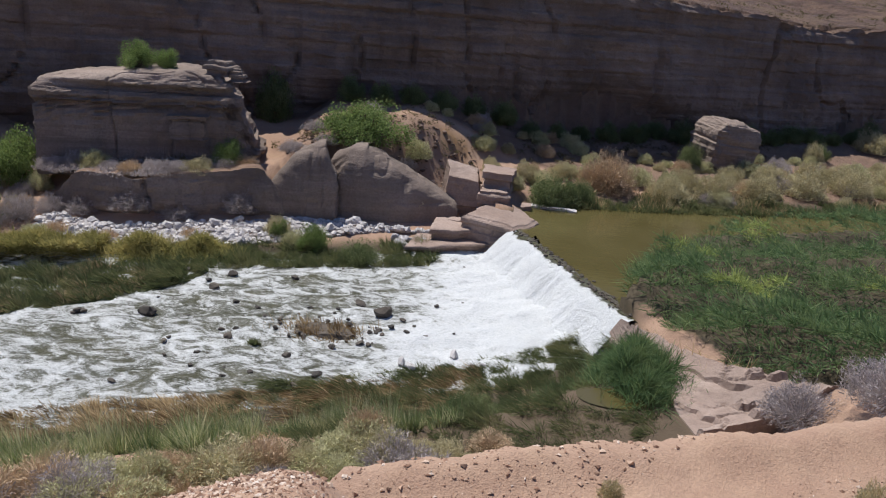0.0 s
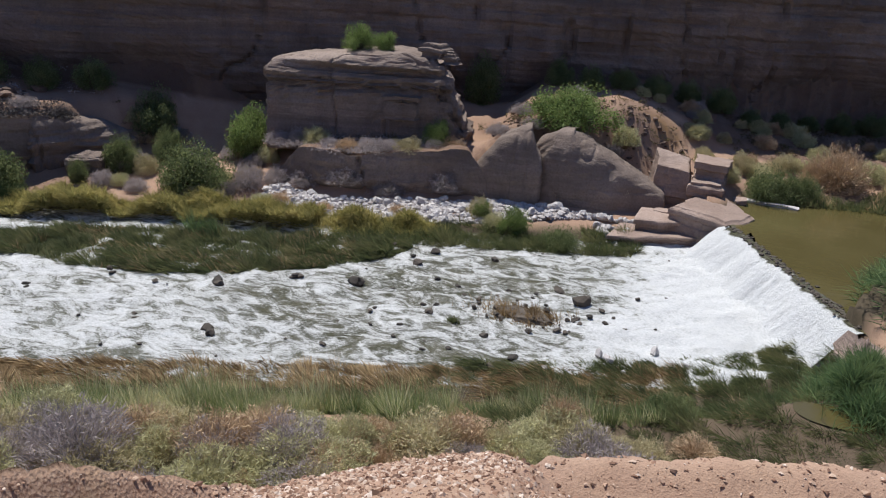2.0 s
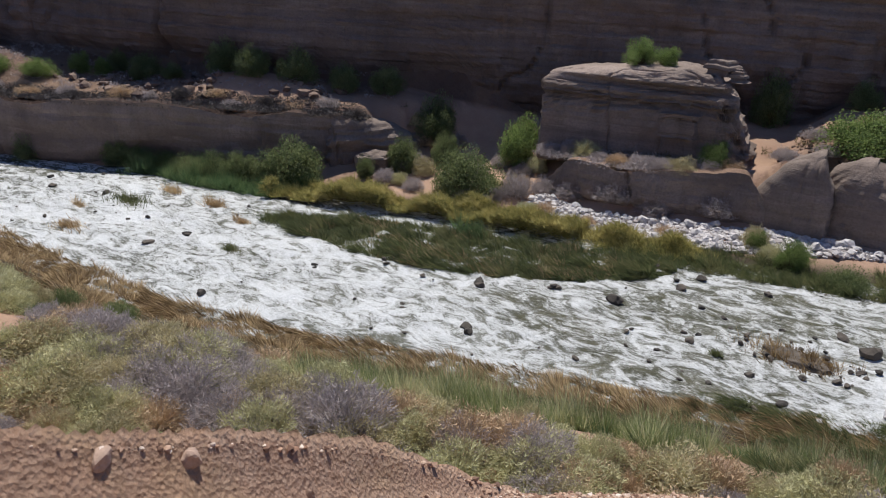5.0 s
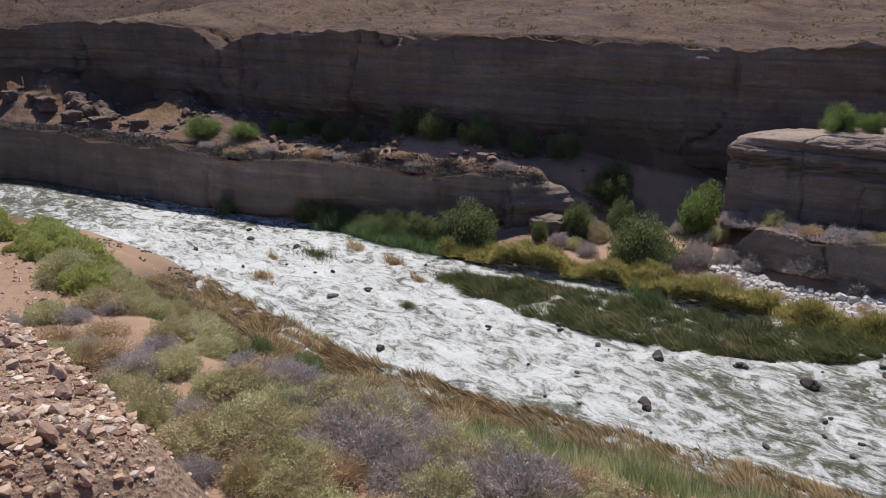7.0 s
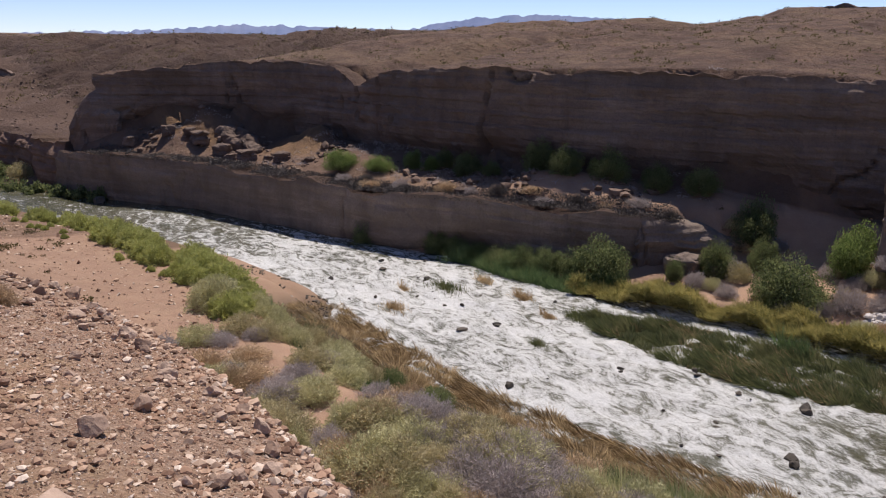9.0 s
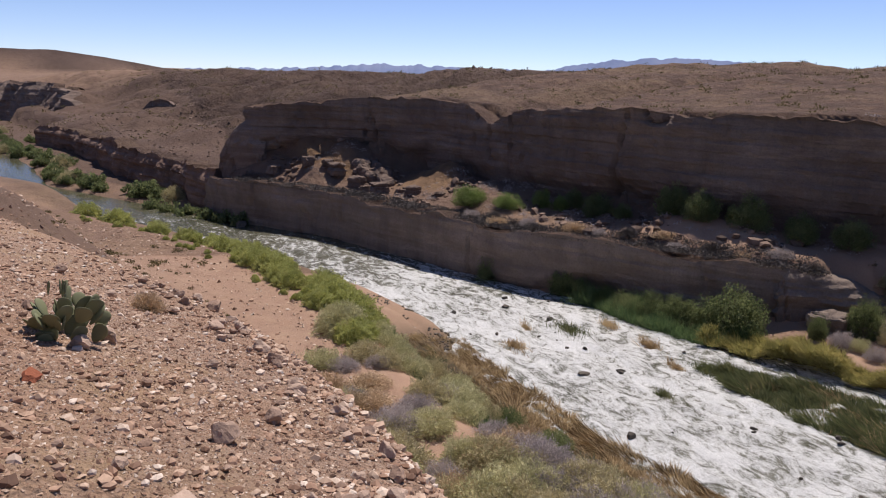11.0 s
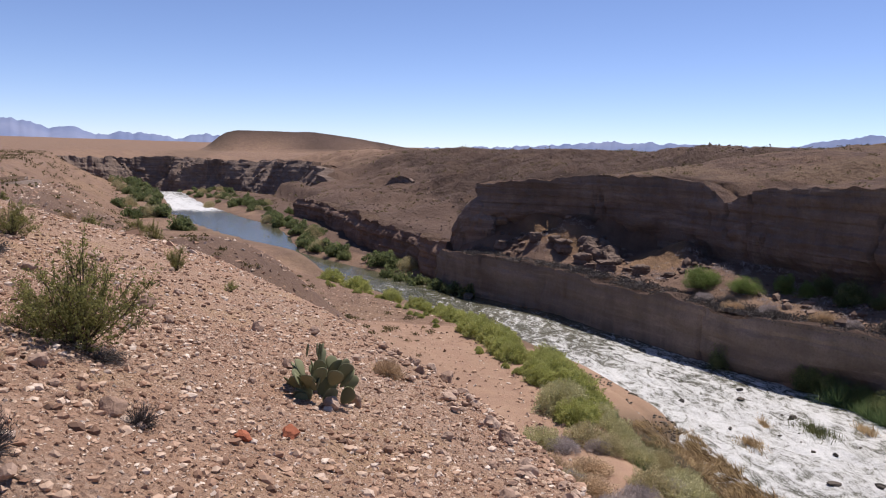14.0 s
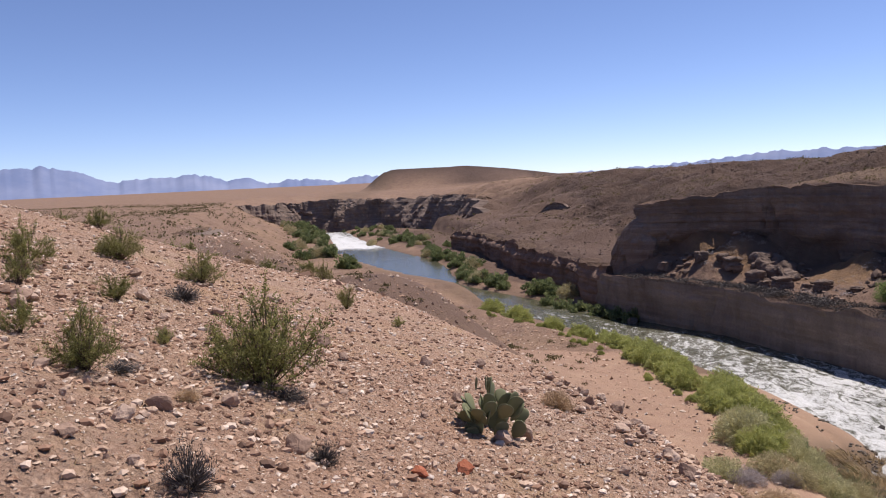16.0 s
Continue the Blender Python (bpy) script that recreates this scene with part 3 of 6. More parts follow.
def wall_of_rock(name, label, curve, bottom, top, material, rough=1.0, lean=0.06, cell=0.4, rows=34, seed=0, thick=0.9, hill=1.0, dusk=0.0, taper=0.0, undercut=0.0, bedding=1.0, gully=0.0):
    """A rock face along a line in the plan: beds that stand out and step back, cracks and broken edges."""
    pts = np.asarray(curve, float)
    seg = np.hypot(*np.diff(pts, axis=0).T)
    arc = np.append(0, np.cumsum(seg))
    u = np.arange(0, arc[-1], cell)
    px, py = np.interp(u, arc, pts[:, 0]), np.interp(u, arc, pts[:, 1])
    k = np.ones(9) / 9
    px, py = (np.convolve(np.pad(p, 4, mode="edge"), k, "valid") for p in (px, py))
    tx, ty = np.gradient(px), np.gradient(py)
    ln = np.hypot(tx, ty)
    nx, ny = -ty / ln, tx / ln
    zb, zt = bottom(px, py), top(px, py)
    v = np.linspace(0, 1, rows)[:, None]
    chips = np.floor(5 * value_noise(u * 0.6, 0 * u, seed + 1)) / 5 + 0.5 * value_noise(u * 2.1, 0 * u, seed + 9) - 0.7
    zt = zt + rough * 0.4 * fbm(u * 0.12, 0 * u, seed + 1, 3)
    if taper:
        end = step(0, taper, np.minimum(u, u[-1] - u) + 0.25 * taper * fbm(u * 3 / taper, 0 * u, seed + 2, 3))
        zt = zb + (zt - zb) * end
    z = zb + (zt - zb) * v
    uu = u[None] + 0 * z
    beds = layered(z, uu, thick, seed + 2) + 0.5 * layered(z, uu, thick * 0.4, seed + 8)
    blocks = fbm(uu * 0.25, z * 0.22, seed + 3, 5)
    buttress = fbm(uu * 0.07, 0 * z, seed + 4, 3)
    crack = np.exp(-((fbm(uu * 0.16, z * 0.05, seed + 5, 3)) / 0.02) ** 2)
    slot = np.exp(-((fbm(uu * 0.5, z * 0.12, seed + 15, 3)) / 0.05) ** 2)
    out = rough * (0.16 * bedding * beds + 0.7 * blocks + 0.8 * buttress - 0.5 * crack - 0.16 * slot + 0.2 * fbm(uu * 1.3, z * 1.6, seed + 6, 4))
    out = out - lean * (z - zb) - 0.3 * rough * step(0.3, 0.0, v)
    out = out - undercut * step(0.42, 0.12, v + 0.22 * fbm(uu * 0.11, 0 * z, seed + 21, 2)) * value_noise(uu * 0.05, 0 * z, seed + 22)
    out = out - gully * np.abs(fbm(uu * 0.09, z * 0.04, seed + 31, 4)) * v
    z[-1] = z[-1] - rough * 0.5 * np.maximum(chips, -0.4)
    z[-2] = np.minimum(z[-2], z[-1] - 0.02)
    x, y = px + nx * out, py + ny * out
    # the broken edge runs back a little way and down into the land
    cap = np.array([0.35, 1.3, 3.2])[:, None]
    cx, cy = px - nx * cap + nx * out[-1], py - ny * cap + ny * out[-1]
    cz = z[-1] + np.array([0.02, -0.05, -0.35])[:, None] + 0.15 * fbm(u[None] * 1.3, cap * 2, seed + 7, 3)
    verts = np.stack([np.vstack([x, cx]), np.vstack([y, cy]), np.vstack([z, cz])], -1).reshape(-1, 3)
    me = mesh_of(name, verts, grid_faces(rows + 3, len(u)), material, False)
    me.materials.append(SOIL)
    index = np.zeros(((rows + 2), len(u) - 1), np.int32)
    index[rows - 1 :] = 1
    if taper:
        index[:, end[1:] < 0.97] = 0
    me.polygons.foreach_set("material_index", index.ravel())
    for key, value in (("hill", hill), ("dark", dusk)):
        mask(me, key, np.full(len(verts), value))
    return tagged(new(name, me), label, "cliff", kind="structure")


def along(f, xs):
    return [(x, float(f(x))) for x in xs]


under = lambda px, py: np.minimum(height(px + 0.0, py - 2.5), 6.5) - 0.8  # noqa: E731
wall_of_rock("cliff_north", "tall shaded brown cliff of layered conglomerate", along(cliff_line, np.arange(90, -94.5, -1.5)) + [(-95.8, 13.2), (-98.5, 14.5), (-101, 19), (-103.5, 26), (-106, 34)], under, lambda px, py: rim_height(px) + 0.15, CLIFF, 1.0, 0.02, 0.33, 62, 3, undercut=3.0)
wall_of_rock("ledge_wall", "low grey-brown sandstone wall rising from the river", along(ledge_line, np.arange(-35.2, -98.5, -0.8)), lambda px, py: height(px, py - 1.5) - 1.0, lambda px, py: terrace_height(px) + 0.1 + 0.6 * fbm(px * 0.16, 0 * px, 7, 3), LEDGE, 0.5, 0.0, 0.3, 24, 31, 0.7, 1.0, 0.75, 3.0, 1.3)
wall_of_rock("bank_wall", "low eroded sandstone wall above pale rubble", [(x, y + 0.8) for x, y in along(ledge_line, np.arange(-9.0, -25.5, -0.5))], lambda px, py: height(px, py - 1.5) - 0.6, lambda px, py: terrace_height(px) + 0.1, LEDGE, 0.7, 0.1, 0.22, 22, 47, 1.1, 0.6, 0.2, 3.0, 0.8)


def boulder_mesh(name, size, seed, material, layers=0.3, rough=0.3, cuts=5, flat_top=0.0, fine=0.05, box=0.6, flare=0.0, chops=9):
    """A block of rock: between a box and a ball, broken by noise into faces, beds and worn edges."""
    bm = bmesh.new()
    bmesh.ops.create_cube(bm, size=2)
    bmesh.ops.subdivide_edges(bm, edges=bm.edges[:], cuts=cuts, use_grid_fill=True)
    co = np.array([v.co for v in bm.verts])
    n = unit(co)
    power = 2 + 24 * box**4
    ball = co / (np.abs(co) ** power).sum(1, keepdims=True) ** (1 / power)
    s = np.asarray(size) / 2
    p = ball * s
    chop = np.random.default_rng(seed)
    for way in unit(chop.normal(size=(chops, 3)) * [1, 1, 0.7]):
        reach = np.abs(p @ way).max() * (0.78 + 0.18 * chop.random())
        over = p @ way - reach
        p = np.where(over[:, None] > 0, p - way * over[:, None] * 0.93, p)
    least = min(size)
    d = rough * fbm(p[:, 0] * 1.6 / least + seed, p[:, 1] * 1.6 / least, p[:, 2] * 1.6 / least, 3)
    d = d + 0.5 * rough * fbm(p[:, 0] * 4.5 / least + 4, p[:, 1] * 4.5 / least + seed, p[:, 2] * 4.5 / least, 3)
    d = d + fine * fbm(p[:, 0] * 7 / least + 9, p[:, 1] * 7 / least + seed, p[:, 2] * 7 / least, 3)
    side = np.sqrt(n[:, 0] ** 2 + n[:, 1] ** 2)
    beds = layered(p[:, 2] + 50, p[:, 0] + p[:, 1], 0.42, seed) + 0.6 * layered(p[:, 2] + 50, p[:, 0] - p[:, 1], 0.17, seed + 3)
    up = 0.25 + 0.75 * step(-0.1, 0.5, p[:, 2] / s[2])
    p = p + n * (d * least * 0.5 + layers * beds * up * side)[:, None]
    p[:, 0] += flare * np.maximum(0, -p[:, 2] + s[2]) * (p[:, 0] > 0) * p[:, 0] / s[0]
    if flat_top:
        lid = flat_top * s[2]
        p[:, 2] = np.where(p[:, 2] > lid, lid + (p[:, 2] - lid) * 0.35, p[:, 2])
    for v, q in zip(bm.verts, p):
        v.co = q
    me = bpy.data.meshes.new(name)
    bm.to_mesh(me)
    bm.free()
    me.materials.append(material)
    return me


def great_rock(name, label, at, size, turn, seed, material, sink=0.3, layers=0.3, rough=0.3, cuts=16, flat_top=0.0, tilt=(0, 0), category="rock", box=0.6, flare=0.0):
    ob = new(name, boulder_mesh(name, size, seed, material, layers, rough, cuts, flat_top, box=box, flare=flare))
    ob.matrix_basis = pose(at[0], at[1], at[2] + size[2] / 2 - sink, tilt[0], tilt[1], turn)
    return tagged(ob, label, category)


def loft_rock(name, label, stations, material, power=5.0, cell=0.17, seed=0, rough=0.2, beds=0.1, thick=0.4, rows=56, upper=0.0, category="rock"):
    """An outcrop along a line in the plan. Stations: x, y, foot, height, depth. Its faces are flat and its edges worn."""
    st = np.asarray(stations, float)
    arc = np.append(0, np.cumsum(np.hypot(*np.diff(st[:, :2], axis=0).T)))
    u = np.arange(0, arc[-1] + cell / 2, cell)
    cols = [np.convolve(np.pad(np.interp(u, arc, st[:, k]), 2, mode="edge"), np.ones(5) / 5, "valid") for k in range(5)]
    shrink = np.array([0.0, 0.3, 0.55, 0.75, 0.9, 0.97])
    scale = np.concatenate([shrink, np.ones(len(u)), shrink[::-1]])
    px, py, foot, high, deep = (np.concatenate([np.full(6, c[0]), c, np.full(6, c[-1])]) for c in cols)
    tx, ty = np.gradient(cols[0]), np.gradient(cols[1])
    ln = np.hypot(tx, ty)
    tx, ty = (np.concatenate([np.full(6, c[0]), c, np.full(6, c[-1])]) for c in (tx / ln, ty / ln))
    out = 0.45 * np.sqrt(1 - scale**2) * np.concatenate([-np.ones(6), np.zeros(len(u)), np.ones(6)])
    th = np.linspace(0, np.pi, rows)[:, None]
    c, q = np.cos(th), np.sin(th)
    c, q = np.sign(c) * np.abs(c) ** (2 / power), np.abs(q) ** (2 / power)
    a = deep / 2 - deep / 2 * c * scale
    z = foot + high * (0.4 + (q - 0.4) * scale)
    p = np.stack([px - ty * a + tx * out, py + tx * a + ty * out, z], -1)
    n = unit(np.cross(np.gradient(p, axis=0), np.gradient(p, axis=1)))
    mid = np.stack([px - ty * deep / 2, py + tx * deep / 2, foot + 0.4 * high], -1)
    n = n * np.where(((p - mid) * n).sum(-1, keepdims=True) < 0, -1, 1)
    x, y = p[..., 0], p[..., 1]
    d = rough * (fbm(x * 0.35 + seed, y * 0.35, z * 0.35, 3) + 0.5 * fbm(x * 1.3, y * 1.3 + seed, z * 1.5, 4))
    d = d - 0.6 * rough * np.exp(-((fbm(x * 0.3 + seed, y * 0.3, z * 0.12, 3)) / 0.03) ** 2)
    side = 1 - np.abs(n[..., 2])
    grow = 1.0 if not upper else 0.12 + 0.88 * step(upper - 0.12, upper + 0.1, (z - foot) / high + 0.12 * fbm(x * 0.5, y * 0.5, seed, 2))
    d = d + beds * side * grow * (layered(z + 50, x + y, thick, seed) + 0.6 * layered(z + 50, x - y, thick * 0.4, seed + 3) + 0.8 * fbm(x * 1.1, y * 1.1, z * 5, 3))
    p = p + n * d[..., None]
    me = mesh_of(name, p.reshape(-1, 3), grid_faces(rows, p.shape[1]), material, False)
    return tagged(new(name, me), label, category)


def strata_slab(name, label, outline, low, high, seed, material, thick=0.28, tilt=(0.0, 0.0), category="rock", worn=0.24):
    """A flat slab or shelf of bedded rock: an uneven outline whose beds step in and out, and a pitted top."""
    o = np.asarray(outline, float)
    o = np.vstack([o, o[:1]])
    arc = np.append(0, np.cumsum(np.hypot(*np.diff(o, axis=0).T)))
    u = np.linspace(0, arc[-1], max(40, int(arc[-1] / 0.12)), endpoint=False)
    x, y = np.interp(u, arc, o[:, 0]), np.interp(u, arc, o[:, 1])
    cx, cy = x.mean(), y.mean()
    far = np.hypot(x - cx, y - cy)
    wx, wy = (x - cx) / far, (y - cy) / far
    levels = np.arange(low, high, 0.07)
    ring = []
    for z in np.append(levels, high):
        bed = layered(np.full_like(u, z + 20), x + y, thick, seed) + 0.7 * fbm(x * 1.4, y * 1.4, z * 1.2 + seed, 4)
        r = far + worn * bed - 0.12 * (z - low) - (0.08 if z >= high else 0)
        ring.append(np.stack([cx + wx * r, cy + wy * r, np.full_like(u, z)], 1))
    top = ring[-1]
    for f in (0.92, 0.75, 0.5, 0.25, 0.02):
        ring.append(np.stack([cx + (top[:, 0] - cx) * f, cy + (top[:, 1] - cy) * f, top[:, 2]], 1))
    v = np.vstack(ring)
    v[:, 2] += np.where(v[:, 2] > low + 0.3, 0.10 * fbm(v[:, 0] * 0.9, v[:, 1] * 0.9, seed, 4), 0) + tilt[0] * (v[:, 0] - cx) * (v[:, 2] - low) / (high - low) + tilt[1] * (v[:, 1] - cy) * (v[:, 2] - low) / (high - low)
    me = mesh_of(name, v, grid_faces(len(ring), len(u), True), material, False)
    return tagged(new(name, me), label, category)


loft_rock("block_rock", "huge layered sandstone block fallen from the cliff", [(-25.6, 46.6, 2.2, 5.7, 5.2), (-24.6, 46.8, 2.2, 6.0, 6.0), (-21, 47.5, 2.2, 6.5, 6.4), (-16.5, 48.4, 2.2, 6.9, 6.4), (-14.6, 48.9, 2.2, 6.6, 6.0), (-13.8, 49.1, 2.2, 5.2, 5.4), (-12.6, 49.4, 2.2, 2.6, 4.6)], BLOCK, 7.0, 0.12, 5, 0.30, 0.34, 0.36, 96, 0.6)
strata_slab("cap_rock", "small flat sandstone slab lying on the block", [(-16.2, 49.8), (-14.6, 49.6), (-14.2, 51.0), (-15.8, 51.2)], 8.8, 9.75, 8, BLOCK)
strata_slab("cap_rock", "small flat sandstone slab lying on the block", [(-14.6, 50.0), (-13.7, 50.0), (-13.6, 50.9), (-14.5, 51.0)], 8.5, 9.3, 9, BLOCK, 0.2)
strata_slab("face_ledge", "crumbling ledge of pale bedded rock on the face of the block", [(-17.9, 47.6), (-15.5, 48.1), (-15.3, 49.2), (-17.9, 48.8)], 4.9, 6.4, 18, BLOCK, 0.2, (0.0, 0.0), "rock", 0.26)
loft_rock("dome_rock", "leaning slab of smooth tan sandstone beside the dome", [(-12.2, 47.3, -0.6, 1.4, 4.0), (-11.4, 47.0, -0.6, 3.7, 4.5), (-10.2, 46.7, -0.6, 5.1, 5.0), (-8.6, 46.6, -0.6, 6.0, 5.2), (-7.5, 46.7, -0.6, 5.9, 5.2), (-6.9, 46.9, -0.6, 4.6, 5.0)], LEDGE, 4.2, 0.14, 19, 0.16, 0.04, 0.8, 60)
loft_rock("dome_rock", "rounded bulging outcrop of smooth tan sandstone", [(-8.0, 47.9, -0.8, 5.6, 5.0), (-6.8, 47.4, -0.8, 6.1, 5.6), (-5.4, 47.2, -0.8, 6.1, 6.0), (-3.4, 47.5, -0.8, 5.3, 6.0), (-1.6, 48.0, -0.8, 4.4, 5.4), (-0.2, 48.5, -0.8, 3.6, 5.0), (0.9, 48.9, -0.8, 2.9, 4.4)], LEDGE, 3.2, 0.14, 12, 0.16, 0.04, 0.8, 60)
great_rock("tilted_block", "square tilted sandstone block above the pool", (23.0, 65.8, 2.4), (4.4, 4.2, 5.2), 20, 23, BLOCK, 0.6, 0.12, 0.2, 26, tilt=(4, 8), box=0.75)


# ---- the river ----
def build_river():
    xs = np.concatenate([np.geomspace(300, 75, 60) * -1, np.arange(-74.7, 9.5, 0.3)])
    v = np.linspace(0, 1, 90)[:, None]
    lo, hi = near_bank(xs) - 2.0, far_bank(xs) + 2.0
    y = lo + (hi - lo) * v
    x = xs[None] + 0 * y
    foam = line(xs, (-300, 0.55), (-240, 0.7), (-215, 0.7), (-200, 0.15), (-110, 0.2), (-90, 0.28), (-76, 0.36), (-64, 0.48), (-54, 0.57), (-45, 0.60), (-30, 0.56), (-18, 0.53), (-8, 0.46), (-3, 0.52), (1, 0.74), (5, 1.0), (9, 1.0))[None] + 0 * y
    side = np.minimum(v, 1 - v) * (hi - lo)
    foam = foam - 0.10 * step(5.0, 2.2, side) + 0.14 * fbm(x * 0.2, y * 0.4, 4, 4) + 0.07 * fbm(x * 0.9, y * 1.6, 14, 3)
    rapid = np.clip((foam - 0.35) / 0.4, 0, 1)
    z = water_level(x) + rapid * (0.26 * fbm(x * 0.55, y * 0.9, 2, 4) + 0.13 * fbm(x * 2.1, y * 2.9, 6, 2))
    drop = crest_x(y) - x
    z = np.where(drop < -0.3, -1.0, z)
    me = mesh_of("river", np.stack([x, y, z], -1).reshape(-1, 3), grid_faces(90, len(xs)), RAPID, True)
    mask(me, "foam", foam)
    return tagged(new("river_water", me), "shallow rapids of green-brown water and white foam", "river", kind="structure")


build_river()


def build_pool():
    xs = np.linspace(3.6, 120, 150)
    v = np.linspace(0, 1, 30)[:, None]
    lo, hi = near_bank(xs) - 3, far_bank(xs) + 3
    y = lo + (hi - lo) * v
    x = np.maximum(xs[None] + 0 * y, crest_x(y) - 0.05)
    me = mesh_of("pool", np.stack([x, y, 1.8 + 0 * y], -1).reshape(-1, 3), grid_faces(30, len(xs)), POOL, True)
    return tagged(new("pool_water", me), "still olive-brown pool held back by the weir", "water", kind="structure")


build_pool()


def build_weir():
    """The weir: a stone sill with a sloping apron, and the sheet of white water on it."""
    holder = tagged(new("weir"), "low river weir of stone under white falling water", "weir")
    ys = np.linspace(32.3, 45.2, 160)
    s = np.linspace(0, 1, 44)[:, None]
    prof = np.where(s < 0.1, 1.83 - 0.5 * s, 1.78 - 1.95 * step(0.0, 1.0, (s - 0.1) / 0.62) ** 0.8)
    down = 4.4 * s * (0.8 + 0.35 * value_noise(ys[None] * 0.5, 0 * s, 6))
    x = crest_x(ys)[None] + 0.25 - down * 0.94 + 0.12 * fbm(ys[None] * 1.2, s * 3, 5)
    y = ys[None] - down * 0.30 + 0 * s
    ridge = 0.11 * fbm(ys[None] * 2.2, s * 0.7, 3, 4) * step(0.05, 0.4, s) + 0.20 * fbm(x * 1.7, y * 1.7, 13, 4) * step(0.5, 0.9, s)
    z = prof + ridge
    me = mesh_of("falling_water", np.stack([x, y, z], -1).reshape(-1, 3), grid_faces(44, 160)[:, ::-1], RAPID, True)
    mask(me, "foam", np.clip(0.1 + 0.95 * step(0.06, 0.2, s + 0.05 * fbm(ys[None] * 2.5, s * 1.2, 8)) + 0.35 * fbm(ys[None] * 3.0, s * 1.0, 9, 3), 0, 1.15))
    part("falling_water", me, holder, "white sheet of falling water")
    ys = np.linspace(33.9, 45.2, 160)
    sill_s = np.array([-0.9, -0.75, 0.0, 0.3, 2.0, 2.4])[:, None]
    sill_z = np.array([0.4, 1.62, 1.66, 1.4, -0.6, -1.2])[:, None]
    sx = crest_x(ys)[None] + 0.25 - sill_s * 0.94
    sy = ys[None] - sill_s * 0.30
    me = mesh_of("sill", np.stack([sx, sy, sill_z + 0 * sx], -1).reshape(-1, 3), grid_faces(6, 160)[:, ::-1], WET, False)
    part("sill", me, holder, "dark wet stone sill")


build_weir()


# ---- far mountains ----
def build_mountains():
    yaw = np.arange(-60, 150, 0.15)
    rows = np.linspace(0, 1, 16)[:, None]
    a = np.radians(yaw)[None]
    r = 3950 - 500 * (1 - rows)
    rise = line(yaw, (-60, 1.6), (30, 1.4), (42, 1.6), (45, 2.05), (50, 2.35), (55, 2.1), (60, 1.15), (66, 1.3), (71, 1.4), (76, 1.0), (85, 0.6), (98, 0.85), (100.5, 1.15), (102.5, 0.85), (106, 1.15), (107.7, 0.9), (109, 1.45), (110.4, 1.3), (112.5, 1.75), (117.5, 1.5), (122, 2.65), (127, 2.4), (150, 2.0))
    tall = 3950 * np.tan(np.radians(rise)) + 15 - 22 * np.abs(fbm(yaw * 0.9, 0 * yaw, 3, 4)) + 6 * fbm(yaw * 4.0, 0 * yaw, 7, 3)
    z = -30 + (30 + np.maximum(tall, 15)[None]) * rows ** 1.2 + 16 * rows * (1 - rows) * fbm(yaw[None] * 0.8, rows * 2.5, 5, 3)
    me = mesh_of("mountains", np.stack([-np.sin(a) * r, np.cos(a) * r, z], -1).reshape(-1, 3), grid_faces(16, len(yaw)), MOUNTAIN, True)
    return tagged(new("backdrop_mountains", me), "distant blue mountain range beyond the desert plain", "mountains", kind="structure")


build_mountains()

# ---- more rock: weir steps, terrace boulders, downstream walls ----
strata_slab("weir_slab", "pale flat rock shelf beside the falling water", [(-2.3, 43.4), (-0.6, 43.8), (1.4, 44.7), (3.2, 45.5), (3.4, 46.8), (0.6, 47.6), (-1.8, 46.2)], -0.7, 0.62, 71, PALE)
strata_slab("weir_slab", "pale rock step above the shelf", [(-0.9, 45.2), (0.6, 45.2), (2.2, 46.0), (2.4, 48.6), (-0.6, 48.2)], 0.0, 1.3, 72, PALE)
strata_slab("weir_slab", "sloping pale slab at the end of the weir", [(0.9, 46.2), (2.6, 45.5), (4.3, 44.6), (5.3, 45.2), (6.1, 46.5), (5.4, 48.6), (4.4, 50.6), (2.2, 49.2)], -0.4, 2.05, 73, PALE, 0.4, (-0.02, 0.03))
strata_slab("weir_slab", "broken pale rock stepping down to the weir", [(2.0, 49.0), (4.2, 49.3), (4.3, 51.4), (2.0, 51.6)], 1.4, 2.95, 74, PALE, 0.35)
strata_slab("weir_slab", "square bedded block of pale rock above the weir", [(2.1, 50.4), (4.4, 50.1), (4.9, 52.6), (2.3, 53.2)], 1.6, 4.0, 76, PALE, 0.5)
strata_slab("weir_slab", "slanting pale rock face above the weir", [(-0.2, 50.2), (2.3, 50.0), (2.4, 53.0), (-0.4, 53.4)], 1.0, 3.7, 77, PALE, 0.9, (-0.15, 0.2))
strata_slab("concrete_lip", "thin pale concrete strip at the edge of the pool", [(5.6, 50.6), (8.8, 50.1), (8.9, 50.5), (5.8, 51.2)], 1.5, 1.93, 78, WHITE, 0.3, (0, 0), "slab", 0.06)
wr = np.random.default_rng(19)
for k in range(9):
    a = k / 8
    size = 0.5 + 0.8 * wr.random()
    great_rock("weir_slab", "broken pale rock slab at the end of the weir", (4.6 - 4.8 * a + 0.5 * wr.normal(), 49.8 - 3.4 * a + 0.5 * wr.normal(), 1.9 - 1.2 * a), (1.5 * size, size, 0.5 * size), 14 + 25 * wr.normal(), 110 + k, PALE, 0.2, 0.06, 0.3, 9, 0.6, (8 * wr.normal(), 8 * wr.normal()), box=0.8)


